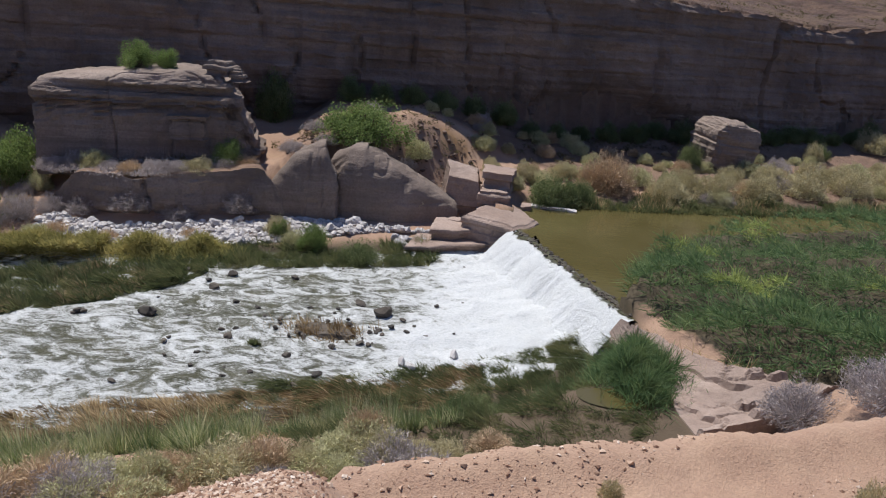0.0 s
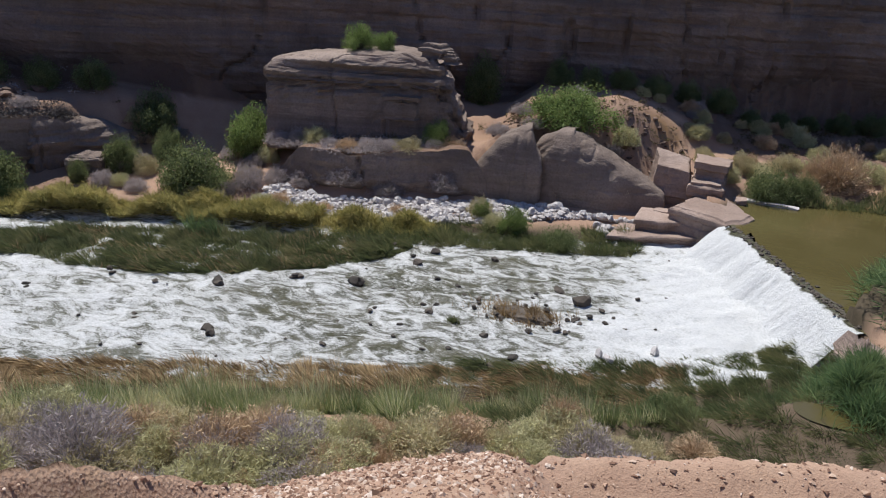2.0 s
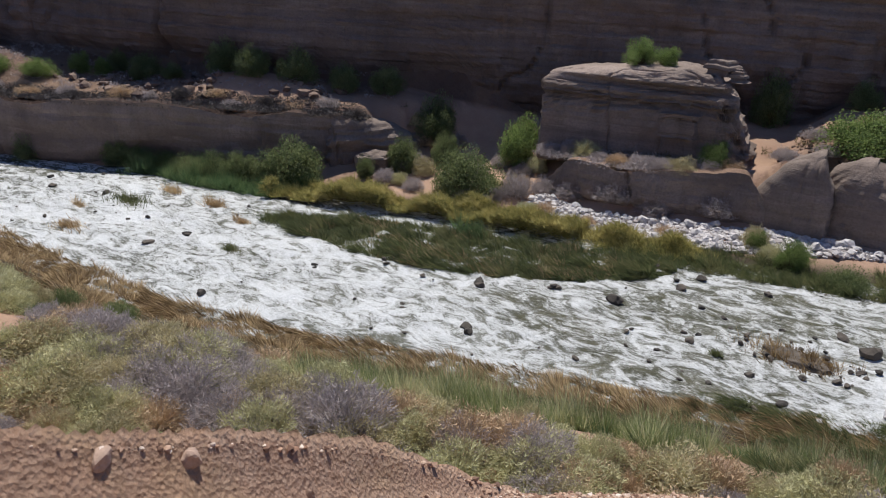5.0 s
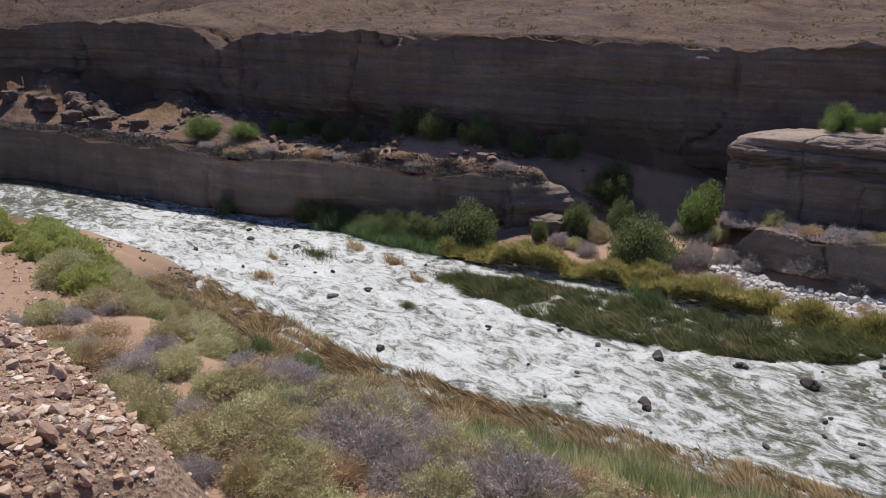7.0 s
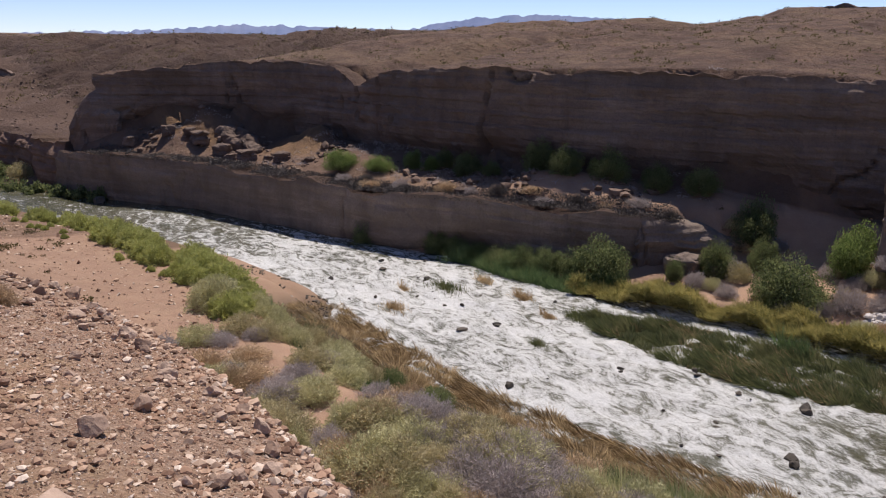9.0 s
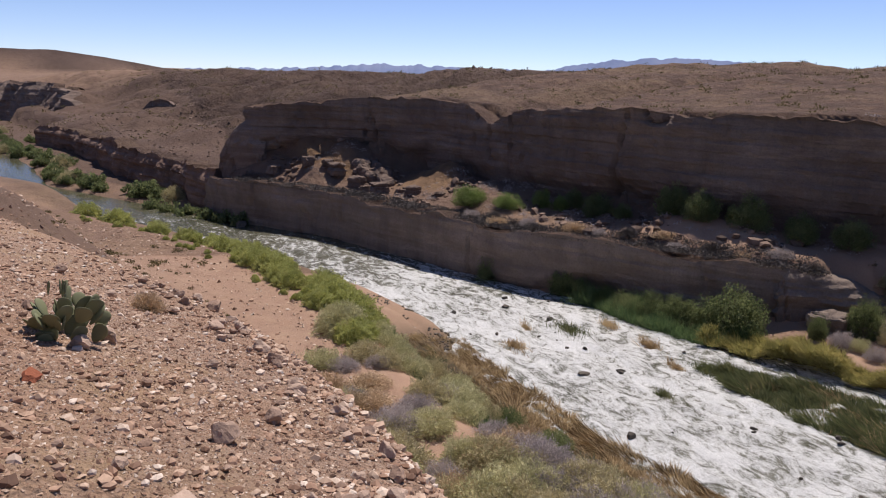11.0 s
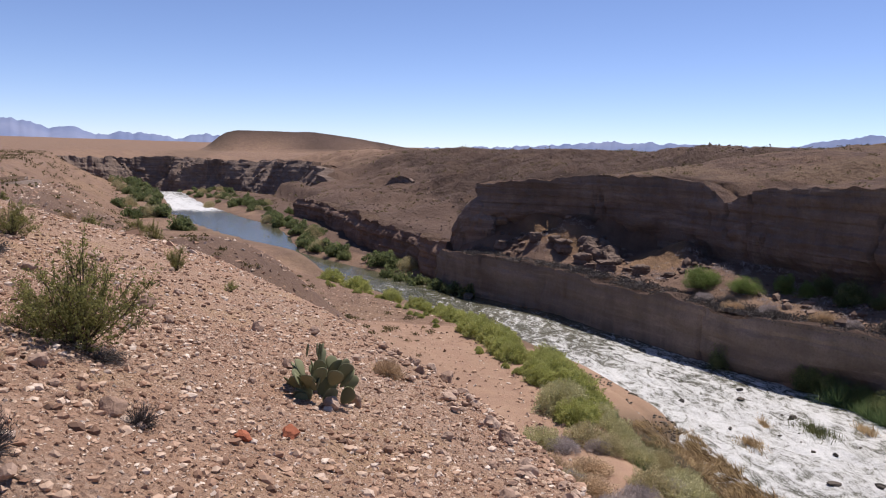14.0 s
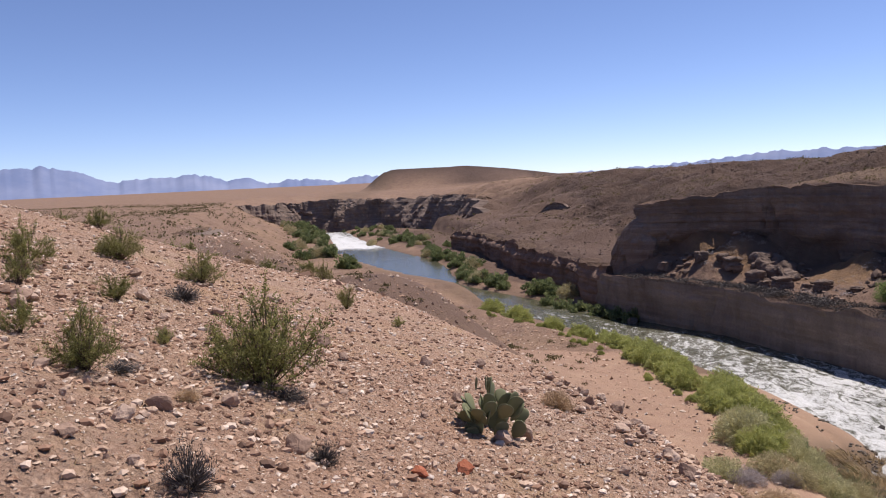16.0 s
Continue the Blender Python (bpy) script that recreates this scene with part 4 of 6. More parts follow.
def build_abutment():
    """The sloping ramp of cracked concrete and earth between the weir and the road."""
    v = np.linspace(0, 1, 90)
    low = np.array([[7.7, 32.4, 0.3], [8.3, 30.2, 0.8], [8.7, 26.9, 1.5], [8.9, 23.2, 2.0], [9.2, 21.4, 2.6]])
    top = np.array([[8.2, 31.9, 1.6], [9.0, 29.6, 1.95], [10.2, 26.8, 2.4], [12.2, 24.4, 2.9], [12.8, 22.4, 3.1]])
    k = np.linspace(0, 1, 5)
    a, b = (np.stack([np.interp(v, k, e[:, j]) for j in range(3)], 1) for e in (low, top))
    s = np.linspace(-0.15, 1.1, 46)[:, None, None]
    p = a[None] + (b - a)[None] * s
    x, y = p[..., 0], p[..., 1]
    plate = np.floor(2.6 * value_noise(x * 0.55 + 0.5 * y, y * 0.4, 3) + 0.5 * value_noise(x * 2, y * 2, 5)) * 0.26
    crack = np.exp(-((fbm(x * 0.5 + 7, y * 0.5, 3, 3)) / 0.035) ** 2)
    z = p[..., 2] + plate - 0.14 * crack + 0.07 * fbm(x * 1.8, y * 1.8, 4, 4)
    p[..., 2] = np.maximum(z, height(x, y) + 0.05 + 0.5 * plate - 0.06 * crack)
    down = p[[0, -1]].copy()
    down[..., 2] -= 1.6
    p = np.concatenate([down[:1], p, down[1:]])
    foot = p[:, -1:].copy()
    foot[..., 2] -= 1.6
    p = np.concatenate([p, foot], 1)
    tagged(new("abutment", mesh_of("abutment", p.reshape(-1, 3), grid_faces(48, 91), PALE)), "cracked sloping ramp of pink concrete beside the weir", "abutment")


build_abutment()
loft_rock("cliff_pillar", "leaning buttress of brown rock at the end of the cliff", [(-98.0, 10.8, 2.2, 2.2, 4.5), (-96.6, 11.4, 2.2, 5.0, 5.0), (-95.4, 12.2, 2.2, 7.6, 5.4), (-94.0, 13.4, 2.2, 8.6, 5.6), (-93.0, 14.6, 2.2, 8.2, 5.4), (-92.4, 15.6, 2.2, 6.0, 5.0)], CLIFF, 4.0, 0.25, 160, 0.55, 0.14, 0.7, 40)
loft_rock("wall_end_rock", "broken end of the low sandstone wall", [(-37.4, 38.4, -0.4, 4.3, 3.0), (-36.0, 40.0, -0.4, 4.4, 3.4), (-35.0, 42.0, -0.4, 3.9, 3.6), (-34.2, 44.0, -0.4, 3.2, 3.4), (-33.4, 45.4, -0.4, 2.6, 3.0)], LEDGE, 4.0, 0.16, 173, 0.4, 0.12, 0.6, 40)
great_rock("fallen_rock", "grey-brown sandstone block fallen from the low wall", (-35.2, 40.6, float(height(np.array([-35.2]), np.array([40.6]))[0])), (2.4, 1.8, 1.4), 30, 171, LEDGE, 0.4, 0.12, 0.3, 14, box=0.65)
great_rock("fallen_rock", "small sandstone block below the low wall", (-33.2, 41.6, float(height(np.array([-33.2]), np.array([41.6]))[0])), (1.4, 1.2, 0.9), 70, 172, LEDGE, 0.3, 0.1, 0.3, 10, box=0.65)
loft_rock("terrace_outcrop", "dark rugged mass of fallen rock on the terrace", [(-84.6, 22.8, 3.6, 1.2, 2.0), (-83.4, 23.2, 3.6, 3.4, 3.0), (-82.0, 23.8, 3.6, 3.0, 3.2), (-81.2, 24.2, 3.6, 2.0, 3.0), (-80.0, 24.8, 3.6, 2.6, 3.0), (-78.6, 25.4, 3.6, 1.4, 2.6)], CLIFF, 3.4, 0.16, 81, 0.85, 0.14, 0.5, 40)
for k, (x, y, s) in enumerate(((-83.6, 22.0, 1.6), (-80.8, 23.4, 1.4), (-77.6, 24.8, 1.5), (-73.5, 27.0, 1.2), (-86.6, 19.6, 1.2), (-89.4, 16.2, 1.2), (-85.2, 21.4, 0.9), (-79.0, 23.6, 0.9), (-70.5, 28.6, 0.8), (-75.6, 26.4, 0.8))):
    great_rock("terrace_boulder", "dark fallen boulder on the rock terrace", (x, y, float(height(np.array([x]), np.array([y]))[0])), (1.2 * s, s, 0.8 * s), 40 * k, 81 + k, CLIFF, 0.2, 0.15, 0.5, 9, box=0.8)
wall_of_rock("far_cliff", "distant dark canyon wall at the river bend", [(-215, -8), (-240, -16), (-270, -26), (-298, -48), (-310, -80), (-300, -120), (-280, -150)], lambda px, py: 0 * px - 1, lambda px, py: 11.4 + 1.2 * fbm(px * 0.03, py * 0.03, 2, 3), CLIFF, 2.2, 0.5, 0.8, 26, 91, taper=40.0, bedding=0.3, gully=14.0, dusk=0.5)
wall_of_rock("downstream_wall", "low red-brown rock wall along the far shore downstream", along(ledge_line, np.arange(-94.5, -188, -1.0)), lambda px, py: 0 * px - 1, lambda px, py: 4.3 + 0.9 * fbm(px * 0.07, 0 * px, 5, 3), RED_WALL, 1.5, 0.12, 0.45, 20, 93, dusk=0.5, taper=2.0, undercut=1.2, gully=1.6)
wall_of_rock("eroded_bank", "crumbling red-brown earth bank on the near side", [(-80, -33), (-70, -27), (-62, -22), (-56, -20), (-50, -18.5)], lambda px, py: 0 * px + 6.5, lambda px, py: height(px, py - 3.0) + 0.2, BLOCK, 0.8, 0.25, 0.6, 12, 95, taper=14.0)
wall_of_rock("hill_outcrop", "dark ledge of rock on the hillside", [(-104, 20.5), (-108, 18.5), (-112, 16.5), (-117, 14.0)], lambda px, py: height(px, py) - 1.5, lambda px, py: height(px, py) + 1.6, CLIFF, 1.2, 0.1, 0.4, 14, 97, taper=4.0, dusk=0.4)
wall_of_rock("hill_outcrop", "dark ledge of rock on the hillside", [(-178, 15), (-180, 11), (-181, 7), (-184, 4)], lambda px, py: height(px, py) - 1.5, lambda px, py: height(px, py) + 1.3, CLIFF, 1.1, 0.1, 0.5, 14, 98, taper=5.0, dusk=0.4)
wall_of_rock("hill_outcrop", "dark rocky cap on the hill above the cliff", [(-46, 96), (-54, 96), (-62, 95), (-70, 96), (-77, 99)], lambda px, py: 0 * px + 17.2, lambda px, py: 20.6 + 0 * px, CLIFF, 1.3, 0.15, 0.4, 16, 99, taper=14.0)


# ---- plants ----
def blades(base, way, length, width, bend, r):
    """Tapered leaves or twigs: corners and triangles."""
    n = len(base)
    side = unit(np.cross(way, r.normal(size=(n, 3)))) * (width / 2)[:, None]
    mid = base + way * (0.55 * length)[:, None] + 0.3 * bend
    tip = base + way * length[:, None] + bend
    v = np.stack([base - side, base + side, mid - 0.8 * side, mid + 0.8 * side, tip], 1).reshape(-1, 3)
    k = 5 * np.arange(n)[:, None]
    f = np.concatenate([k + [0, 1, 2], k + [2, 1, 3], k + [2, 3, 4]], 1).reshape(-1, 3)
    return v, f


def spikes(base, way, length, width, r):
    """Thin straight twigs or blades, one triangle each."""
    side = unit(np.cross(way, r.normal(size=way.shape))) * (width / 2)[:, None]
    v = np.stack([base - side, base + side, base + way * length[:, None]], 1).reshape(-1, 3)
    return v, np.arange(len(v)).reshape(-1, 3)


def leaves(at, size, r, flat=0.6):
    """Small pointed leaves turned every way."""
    n = len(at)
    a = unit(r.normal(size=(n, 3))) * size[:, None]
    b = unit(np.cross(a, r.normal(size=(n, 3)))) * (size * flat)[:, None]
    v = np.stack([at - a, at + b, at + a, at - b], 1).reshape(-1, 3)
    k = 4 * np.arange(n)[:, None]
    f = np.concatenate([k + [0, 1, 2], k + [0, 2, 3]], 1).reshape(-1, 3)
    return v, f


def join(*pieces):
    vs, fs, n = [], [], 0
    for v, f in pieces:
        vs.append(v)
        fs.append(f + n)
        n += len(v)
    return np.vstack(vs), np.vstack(fs)


def tube(points, radii, sides=5):
    """A bent, tapering stem."""
    p, out = np.asarray(points, float), []
    a = np.linspace(0, 2 * np.pi, sides, endpoint=False)
    for q, rad in zip(p, radii):
        out.append(q + rad * np.stack([np.cos(a), np.sin(a), 0 * a], 1))
    v = np.vstack(out)
    q = grid_faces(len(p), sides, True)
    return v, np.vstack([q[:, [0, 1, 2]], q[:, [0, 2, 3]]])


def dome(n, r, lobes, spread=88):
    """Ways out from a shrub's foot and how far it reaches along each: an uneven dome."""
    th = np.radians(spread) * np.sqrt(r.random(n))
    ph = 2 * np.pi * r.random(n)
    way = np.stack([np.sin(th) * np.cos(ph), np.sin(th) * np.sin(ph), np.cos(th)], 1)
    reach = 0.8 + 0.42 * fbm(way[:, 0] * lobes + 5, way[:, 1] * lobes, way[:, 2] * lobes + r.integers(40), 3)
    return way, reach


def brush_crown(seed, stems, twigs, thick, material, lobes=3.2, short=1.0):
    """A shrub of fine twigs: an uneven dome of lobes, densest at its outside, with stems showing through the gaps."""
    r = np.random.default_rng(seed)
    way, reach = dome(stems, r, lobes)
    start = 0.1 + 0.4 * r.random(stems)
    base = way * (reach * start)[:, None]
    a = spikes(base, unit(way + 0.3 * r.normal(size=way.shape)), reach * (0.95 - start), 1.4 * thick * (0.6 + 0.8 * r.random(stems)), r)
    way, reach = dome(twigs, r, lobes, 90)
    at = way * (reach * (0.62 + 0.36 * r.random(twigs) ** 0.5))[:, None]
    b = spikes(at, unit(0.9 * way + [0, 0, 0.25] + 0.75 * r.normal(size=way.shape)), short * (0.05 + 0.09 * r.random(twigs)), 1.5 * thick * (0.6 + 0.8 * r.random(twigs)), r)
    v, f = join(a, b)
    v[:, 2] = np.maximum(v[:, 2], 0.0)
    return mesh_of("crown", v, f, material)


def leafy_parts(seed, lobes, count, size, material, trunk=0.2, tall=1.0):
    """A leafy shrub or small tree: limbs, and lobes of leaves with gaps between them."""
    r = np.random.default_rng(seed)
    ways, reach = dome(lobes, r, 1.5, 84)
    hubs = ways * (0.35 + 0.45 * r.random(lobes))[:, None]
    hubs[:, 2] = trunk + hubs[:, 2] * (1 - trunk) * tall
    rad = 0.20 + 0.16 * r.random(lobes)
    k = r.integers(lobes, size=count)
    d = unit(r.normal(size=(count, 3)))
    at = hubs[k] + d * (rad[k] * (0.35 + 0.75 * r.random(count) ** 0.6))[:, None] * np.array([1, 1, 0.85])
    at[:, 2] = np.maximum(at[:, 2], 0.04)
    crown = mesh_of("crown", *leaves(at, size * (0.6 + 0.8 * r.random(count)), r, 0.5), material)
    stems = []
    for h in hubs:
        mid = h * [0.4, 0.4, 0.55] + 0.05 * r.normal(size=3)
        foot = 0.06 * r.normal(size=3) * [1, 1, 0]
        stems.append(tube([foot - [0, 0, 0.05], mid, h], [0.03, 0.02, 0.008]))
    return crown, mesh_of("branchwork", *join(*stems), BARK)


def creosote_parts(seed, stems, material, fine=0.012):
    """A creosote bush: thin stems fanning out from one foot, each with side twigs and small leaves along them."""
    r = np.random.default_rng(seed)
    ways, reach = dome(stems, r, 1.8, 72)
    wood, twig_at, twig_way, twig_len = [], [], [], []
    for w, h in zip(ways, reach):
        h = h * (0.75 + 0.3 * r.random())
        bow = 0.10 * r.normal(size=3)
        line_pts = [w * h * f * [1 - 0.35 * (1 - f), 1 - 0.35 * (1 - f), 1] + bow * f * (1 - f) * 2 - [0, 0, 0.03 * (f == 0)] for f in (0, 0.3, 0.65, 1.0)]
        wood.append(tube(line_pts, [0.014, 0.011, 0.007, 0.003], 4))
        for f in 0.35 + 0.65 * r.random(16) ** 0.8:
            at = w * h * f * [1 - 0.35 * (1 - f), 1 - 0.35 * (1 - f), 1] + bow * f * (1 - f) * 2
            twig_at.append(at)
            twig_way.append(unit(0.7 * w + [0, 0, 0.35] + 0.7 * r.normal(size=3)))
            twig_len.append(0.10 + 0.14 * r.random())
    twig_at, twig_way, twig_len = np.array(twig_at), np.array(twig_way), np.array(twig_len)
    wood.append(spikes(twig_at, twig_way, twig_len, np.full(len(twig_at), 0.007), r))
    k = np.repeat(np.arange(len(twig_at)), 22)
    at = twig_at[k] + twig_way[k] * (twig_len[k] * (0.15 + 0.9 * r.random(len(k))))[:, None] + 0.012 * r.normal(size=(len(k), 3))
    at[:, 2] = np.maximum(at[:, 2], 0.05)
    return mesh_of("crown", *leaves(at, fine * (0.6 + 0.8 * r.random(len(k))), r, 0.5), material), mesh_of("branchwork", *join(*wood), BARK)


def creosote_kind(name, label, category, group, seeds, stems, fine=0.012):
    made = []
    for s in seeds:
        t = tagged(new(name), label, category, group)
        crown, wood = creosote_parts(s, stems, LEAF_OLIVE, fine)
        part("crown", crown, t)
        part("branchwork", wood, t, "thin grey-brown stems")
        made.append(t)
    return made


def put(template, x, y, wide, high, r, sink=0.05, z=None):
    """A copy of a plant on the ground at x, y, of that width and height."""
    z = float(height(np.array([x]), np.array([y]))[0]) if z is None else z
    m = pose(x, y, z - sink * high, 0, 0, float(r.random() * 360)) @ Matrix.Diagonal((wide / 2, wide / 2, high, 1))
    ob = copy_thing(template, m)
    ob.scale = (wide / 2, wide / 2, high)
    return ob


def drop_template(template):
    for o in (*template.children_recursive, template):
        bpy.data.objects.remove(o)


def brush_kind(name, label, category, group, seeds, stems, twigs, thick, material):
    made = []
    for s in seeds:
        t = tagged(new(name), label, category, group)
        part("crown", brush_crown(s, stems, twigs, thick, material), t)
        made.append(t)
    return made


def leafy_kind(name, label, category, group, seeds, lobes, count, size, material, trunk=0.2, tall=1.0):
    made = []
    for s in seeds:
        t = tagged(new(name), label, category, group)
        crown, stems = leafy_parts(s, lobes, count, size, material, trunk, tall)
        part("crown", crown, t)
        part("branchwork", stems, t, "thin brown branches")
        made.append(t)
    return made


GREY = brush_kind("dead_shrub", "leafless grey twiggy desert shrub on the river bank", "shrub", "grey bank shrubs", (1, 2, 3, 15), 900, 4200, 0.011, SHRUB_GREY)
GREEN = brush_kind("green_shrub", "low rounded yellow-green brush on the river bank", "shrub", "green bank shrubs", (4, 5, 6, 16), 420, 5600, 0.014, SHRUB_GREEN)
GOLD = brush_kind("pale_shrub", "pale golden-green rounded brush on the river bank", "shrub", "pale bank shrubs", (7, 8, 9, 17), 420, 5200, 0.014, SHRUB_GOLD)
TAN = brush_kind("straw_shrub", "dry straw-coloured tuft of brush", "shrub", "straw shrubs", (10, 11), 1400, 2600, 0.014, SHRUB_TAN)
TUSSOCK = brush_kind("grass_tussock", "soft bright green grassy mound beside the sand", "tussock", "green mounds by the sand", (12, 13, 14), 300, 6000, 0.022, TUFT)
FAR_WILLOW = leafy_kind("willow_bush", "dark green bush on the river bank downstream", "bush", "bushes downstream", (27, 28, 29), 16, 1100, 0.085, LEAF_GREEN, 0.1)
WILLOW = leafy_kind("willow_bush", "rounded dark green leafy bush on the far bank", "bush", "bushes on the far bank", (21, 22, 23), 50, 15000, 0.023, LEAF_GREEN, 0.1)
MESQUITE = leafy_kind("mesquite_bush", "bright green leafy desert bush below the cliff", "bush", "bushes below the cliff", (24, 25, 26), 46, 14000, 0.023, LEAF_BRIGHT, 0.08)
CREOSOTE = creosote_kind("creosote_bush", "olive-green creosote bush with thin stems on gravel", "bush", "creosote bushes on the slope", (31, 32, 33), 30, 0.014)
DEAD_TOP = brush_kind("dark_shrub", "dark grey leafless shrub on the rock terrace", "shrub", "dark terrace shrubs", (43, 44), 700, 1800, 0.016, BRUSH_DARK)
pr = np.random.default_rng(5)


def scatter(kind, rows, sink=0.05, grow=1.0):
    for k, (x, y, wide, high) in enumerate(rows):
        put(kind[k % len(kind)], x, y, wide * grow, high * grow, pr, sink)


# the far bank
scatter(WILLOW, [(-27.5, 40.8, 5.4, 3.7), (-33.2, 41.3, 2.7, 2.9), (-33.8, 46.0, 3.9, 3.6), (-38.2, 35.4, 5.4, 3.5), (-45.0, 32.5, 3.4, 1.8), (-43.4, 33.2, 3.2, 2.0), (-41.6, 33.8, 3.4, 2.1), (-34.5, 38.8, 1.6, 1.8), (-56.8, 27.7, 3.4, 2.4), (-50.7, 30.6, 2.6, 2.2), (-49.2, 31.2, 2.2, 1.9), (-47.2, 32.0, 2.4, 1.6),
                 (-31.6, 44.0, 2.4, 2.6), (-4.7, 42.1, 3.4, 1.9), (7.3, 52.0, 4.6, 2.7), (9.2, 52.8, 3.0, 2.0), (19.9, 63.7, 2.6, 2.6), (34.3, 71.6, 2.2, 1.8), (-39.8, 34.8, 2.6, 1.7), (-13.6, 58.6, 3.4, 4.4)])
scatter(MESQUITE, [(-27.4, 47.4, 4.3, 4.2), (-6.1, 53.4, 7.2, 3.2), (-14.0, 48.0, 2.5, 2.1), (-64.7, 29.1, 4.0, 2.2), (-61.2, 31.1, 3.2, 1.5), (-60.2, 34.0, 1.9, 1.9), (-58.2, 34.6, 2.0, 1.7), (-7.6, 43.0, 2.3, 1.8), (-9.8, 44.1, 1.5, 1.2)])
put(MESQUITE[1], -20.6, 50.4, 2.8, 2.0, pr, 0.05, 8.9)
put(MESQUITE[2], -18.9, 50.9, 1.8, 1.5, pr, 0.05, 8.9)
scatter(GREY, [(0.6, 52.4, 2.8, 1.2), (-1.4, 53.0, 2.4, 1.1), (0.8, 54.6, 2.6, 1.1), (-3.0, 53.6, 2.0, 0.8), (-8.6, 52.4, 2.2, 0.8), (-10.6, 51.2, 2.4, 0.9), (-2.0, 51.8, 2.0, 0.8), (-9.6, 54.2, 2.4, 0.9), (-18.9, 44.4, 3.6, 1.2), (-12.9, 46.2, 3.6, 1.5), (-24.8, 42.6, 3.0, 1.8), (-16.2, 44.8, 3.0, 1.1), (-21.6, 44.2, 2.8, 1.2), (-23.4, 43.9, 2.4, 1.3), (-1.2, 52.6, 3.6, 1.3), (1.6, 54.2, 2.6, 1.0), (28.5, 66.5, 3.2, 1.3), (-31.0, 39.6, 2.0, 1.0), (-25.6, 39.9, 2.0, 1.1)])
scatter(GOLD, [(-1.7, 48.9, 1.9, 1.6), (-10.0, 44.4, 2.1, 1.4), (16.3, 55.6, 4.0, 2.0), (20.0, 56.9, 4.1, 2.2), (23.8, 58.1, 4.2, 2.2), (28.0, 59.8, 4.4, 2.3), (32.3, 61.4, 4.6, 2.4), (36.4, 62.6, 4.8, 2.4), (18.2, 58.3, 3.2, 1.7), (26.0, 61.6, 3.8, 1.9), (40.5, 65.5, 4.5, 2.2), (30.5, 64.4, 3.6, 1.8), (22.3, 60.4, 3.0, 1.6), (5.6, 55.4, 2.5, 1.6), (3.2, 55.6, 2.0, 1.2), (8.6, 57.6, 2.6, 1.3), (33.3, 70.7, 2.4, 2.2), (41.7, 77.0, 5.0, 2.4)])
scatter(GREEN, [(6.8, 55.2, 2.6, 1.4), (11.0, 57.8, 3.0, 1.5), (14.2, 57.9, 3.2, 1.7), (24.8, 63.4, 3.2, 1.5), (35.0, 66.0, 3.6, 1.8), (-8.8, 43.2, 1.8, 1.1), (-22.6, 40.2, 2.4, 1.2), (-26.4, 39.2, 2.4, 1.2)])
scatter(TAN, [(11.9, 56.1, 5.0, 3.6), (10.6, 55.9, 3.0, 2.4), (-22.0, 41.2, 2.2, 1.0), (-19.0, 41.2, 1.6, 0.8), (-14.6, 42.6, 1.8, 0.8)])
br = np.random.default_rng(61)
for k in range(150):
    x = -26 + 80 * br.random() ** 0.8
    off = 1.5 + 12 * br.random() if x > 3 else 2.5 + 7.0 * br.random()
    y = float((far_bank if x > 3 else ledge_line)(np.array([x]))[0]) + off
    if y > float(cliff_line(np.array([x]))[0]) - 2 or -24 < x < 0 and 46 < y < 54:
        continue
    s = 1.0 + 1.6 * br.random()
    kind = (GREEN, GOLD, GREY, GREEN, TAN)[int(br.integers(5))]
    put(kind[k % 2], x, y, s, s * (0.45 + 0.2 * br.random()), br)
for k, x in enumerate([*np.arange(-58, -36, 2.9), *np.arange(-8, 44, 2.4)]):
    y = float(cliff_line(np.array([x]))[0]) - 0.8 - 1.6 * br.random()
    s = 1.8 + 1.8 * br.random()
    put(WILLOW[k % 3], float(x), y, s, s * (0.6 + 0.3 * br.random()), br)
for k, x in enumerate(np.arange(-24.2, -12.2, 1.25)):
    y = float(ledge_line(np.array([x]))[0]) + 1.9 + 0.9 * br.random()
    put((GREY, GREY, GOLD, GREY, TAN)[k % 5][k % 2], float(x), y, 1.8 + 1.2 * br.random(), 0.8 + 0.4 * br.random(), br, 0.05, max(float(terrace_height(x)) + 0.05, float(height(np.array([x]), np.array([y]))[0])))
for k, x in enumerate(np.arange(-62, -37, 1.9)):
    y = float(ledge_line(np.array([x]))[0]) + 1.4 + 2.0 * br.random()
    put((GREY, DEAD_TOP, TAN)[k % 3][k % 2], float(x), y, 1.6 + 1.2 * br.random(), 0.6 + 0.4 * br.random(), br, 0.05, max(float(terrace_height(x)) + 0.05, float(height(np.array([x]), np.array([y]))[0])))
for k in range(46):
    x, y = -35 + 10 * br.random(), 39.0 + 8.0 * br.random()
    s = 1.0 + 1.2 * br.random()
    put((GREY, GOLD, TAN, GREEN, GREY)[k % 5][k % 2], x, y, s, s * (0.45 + 0.2 * br.random()), br)
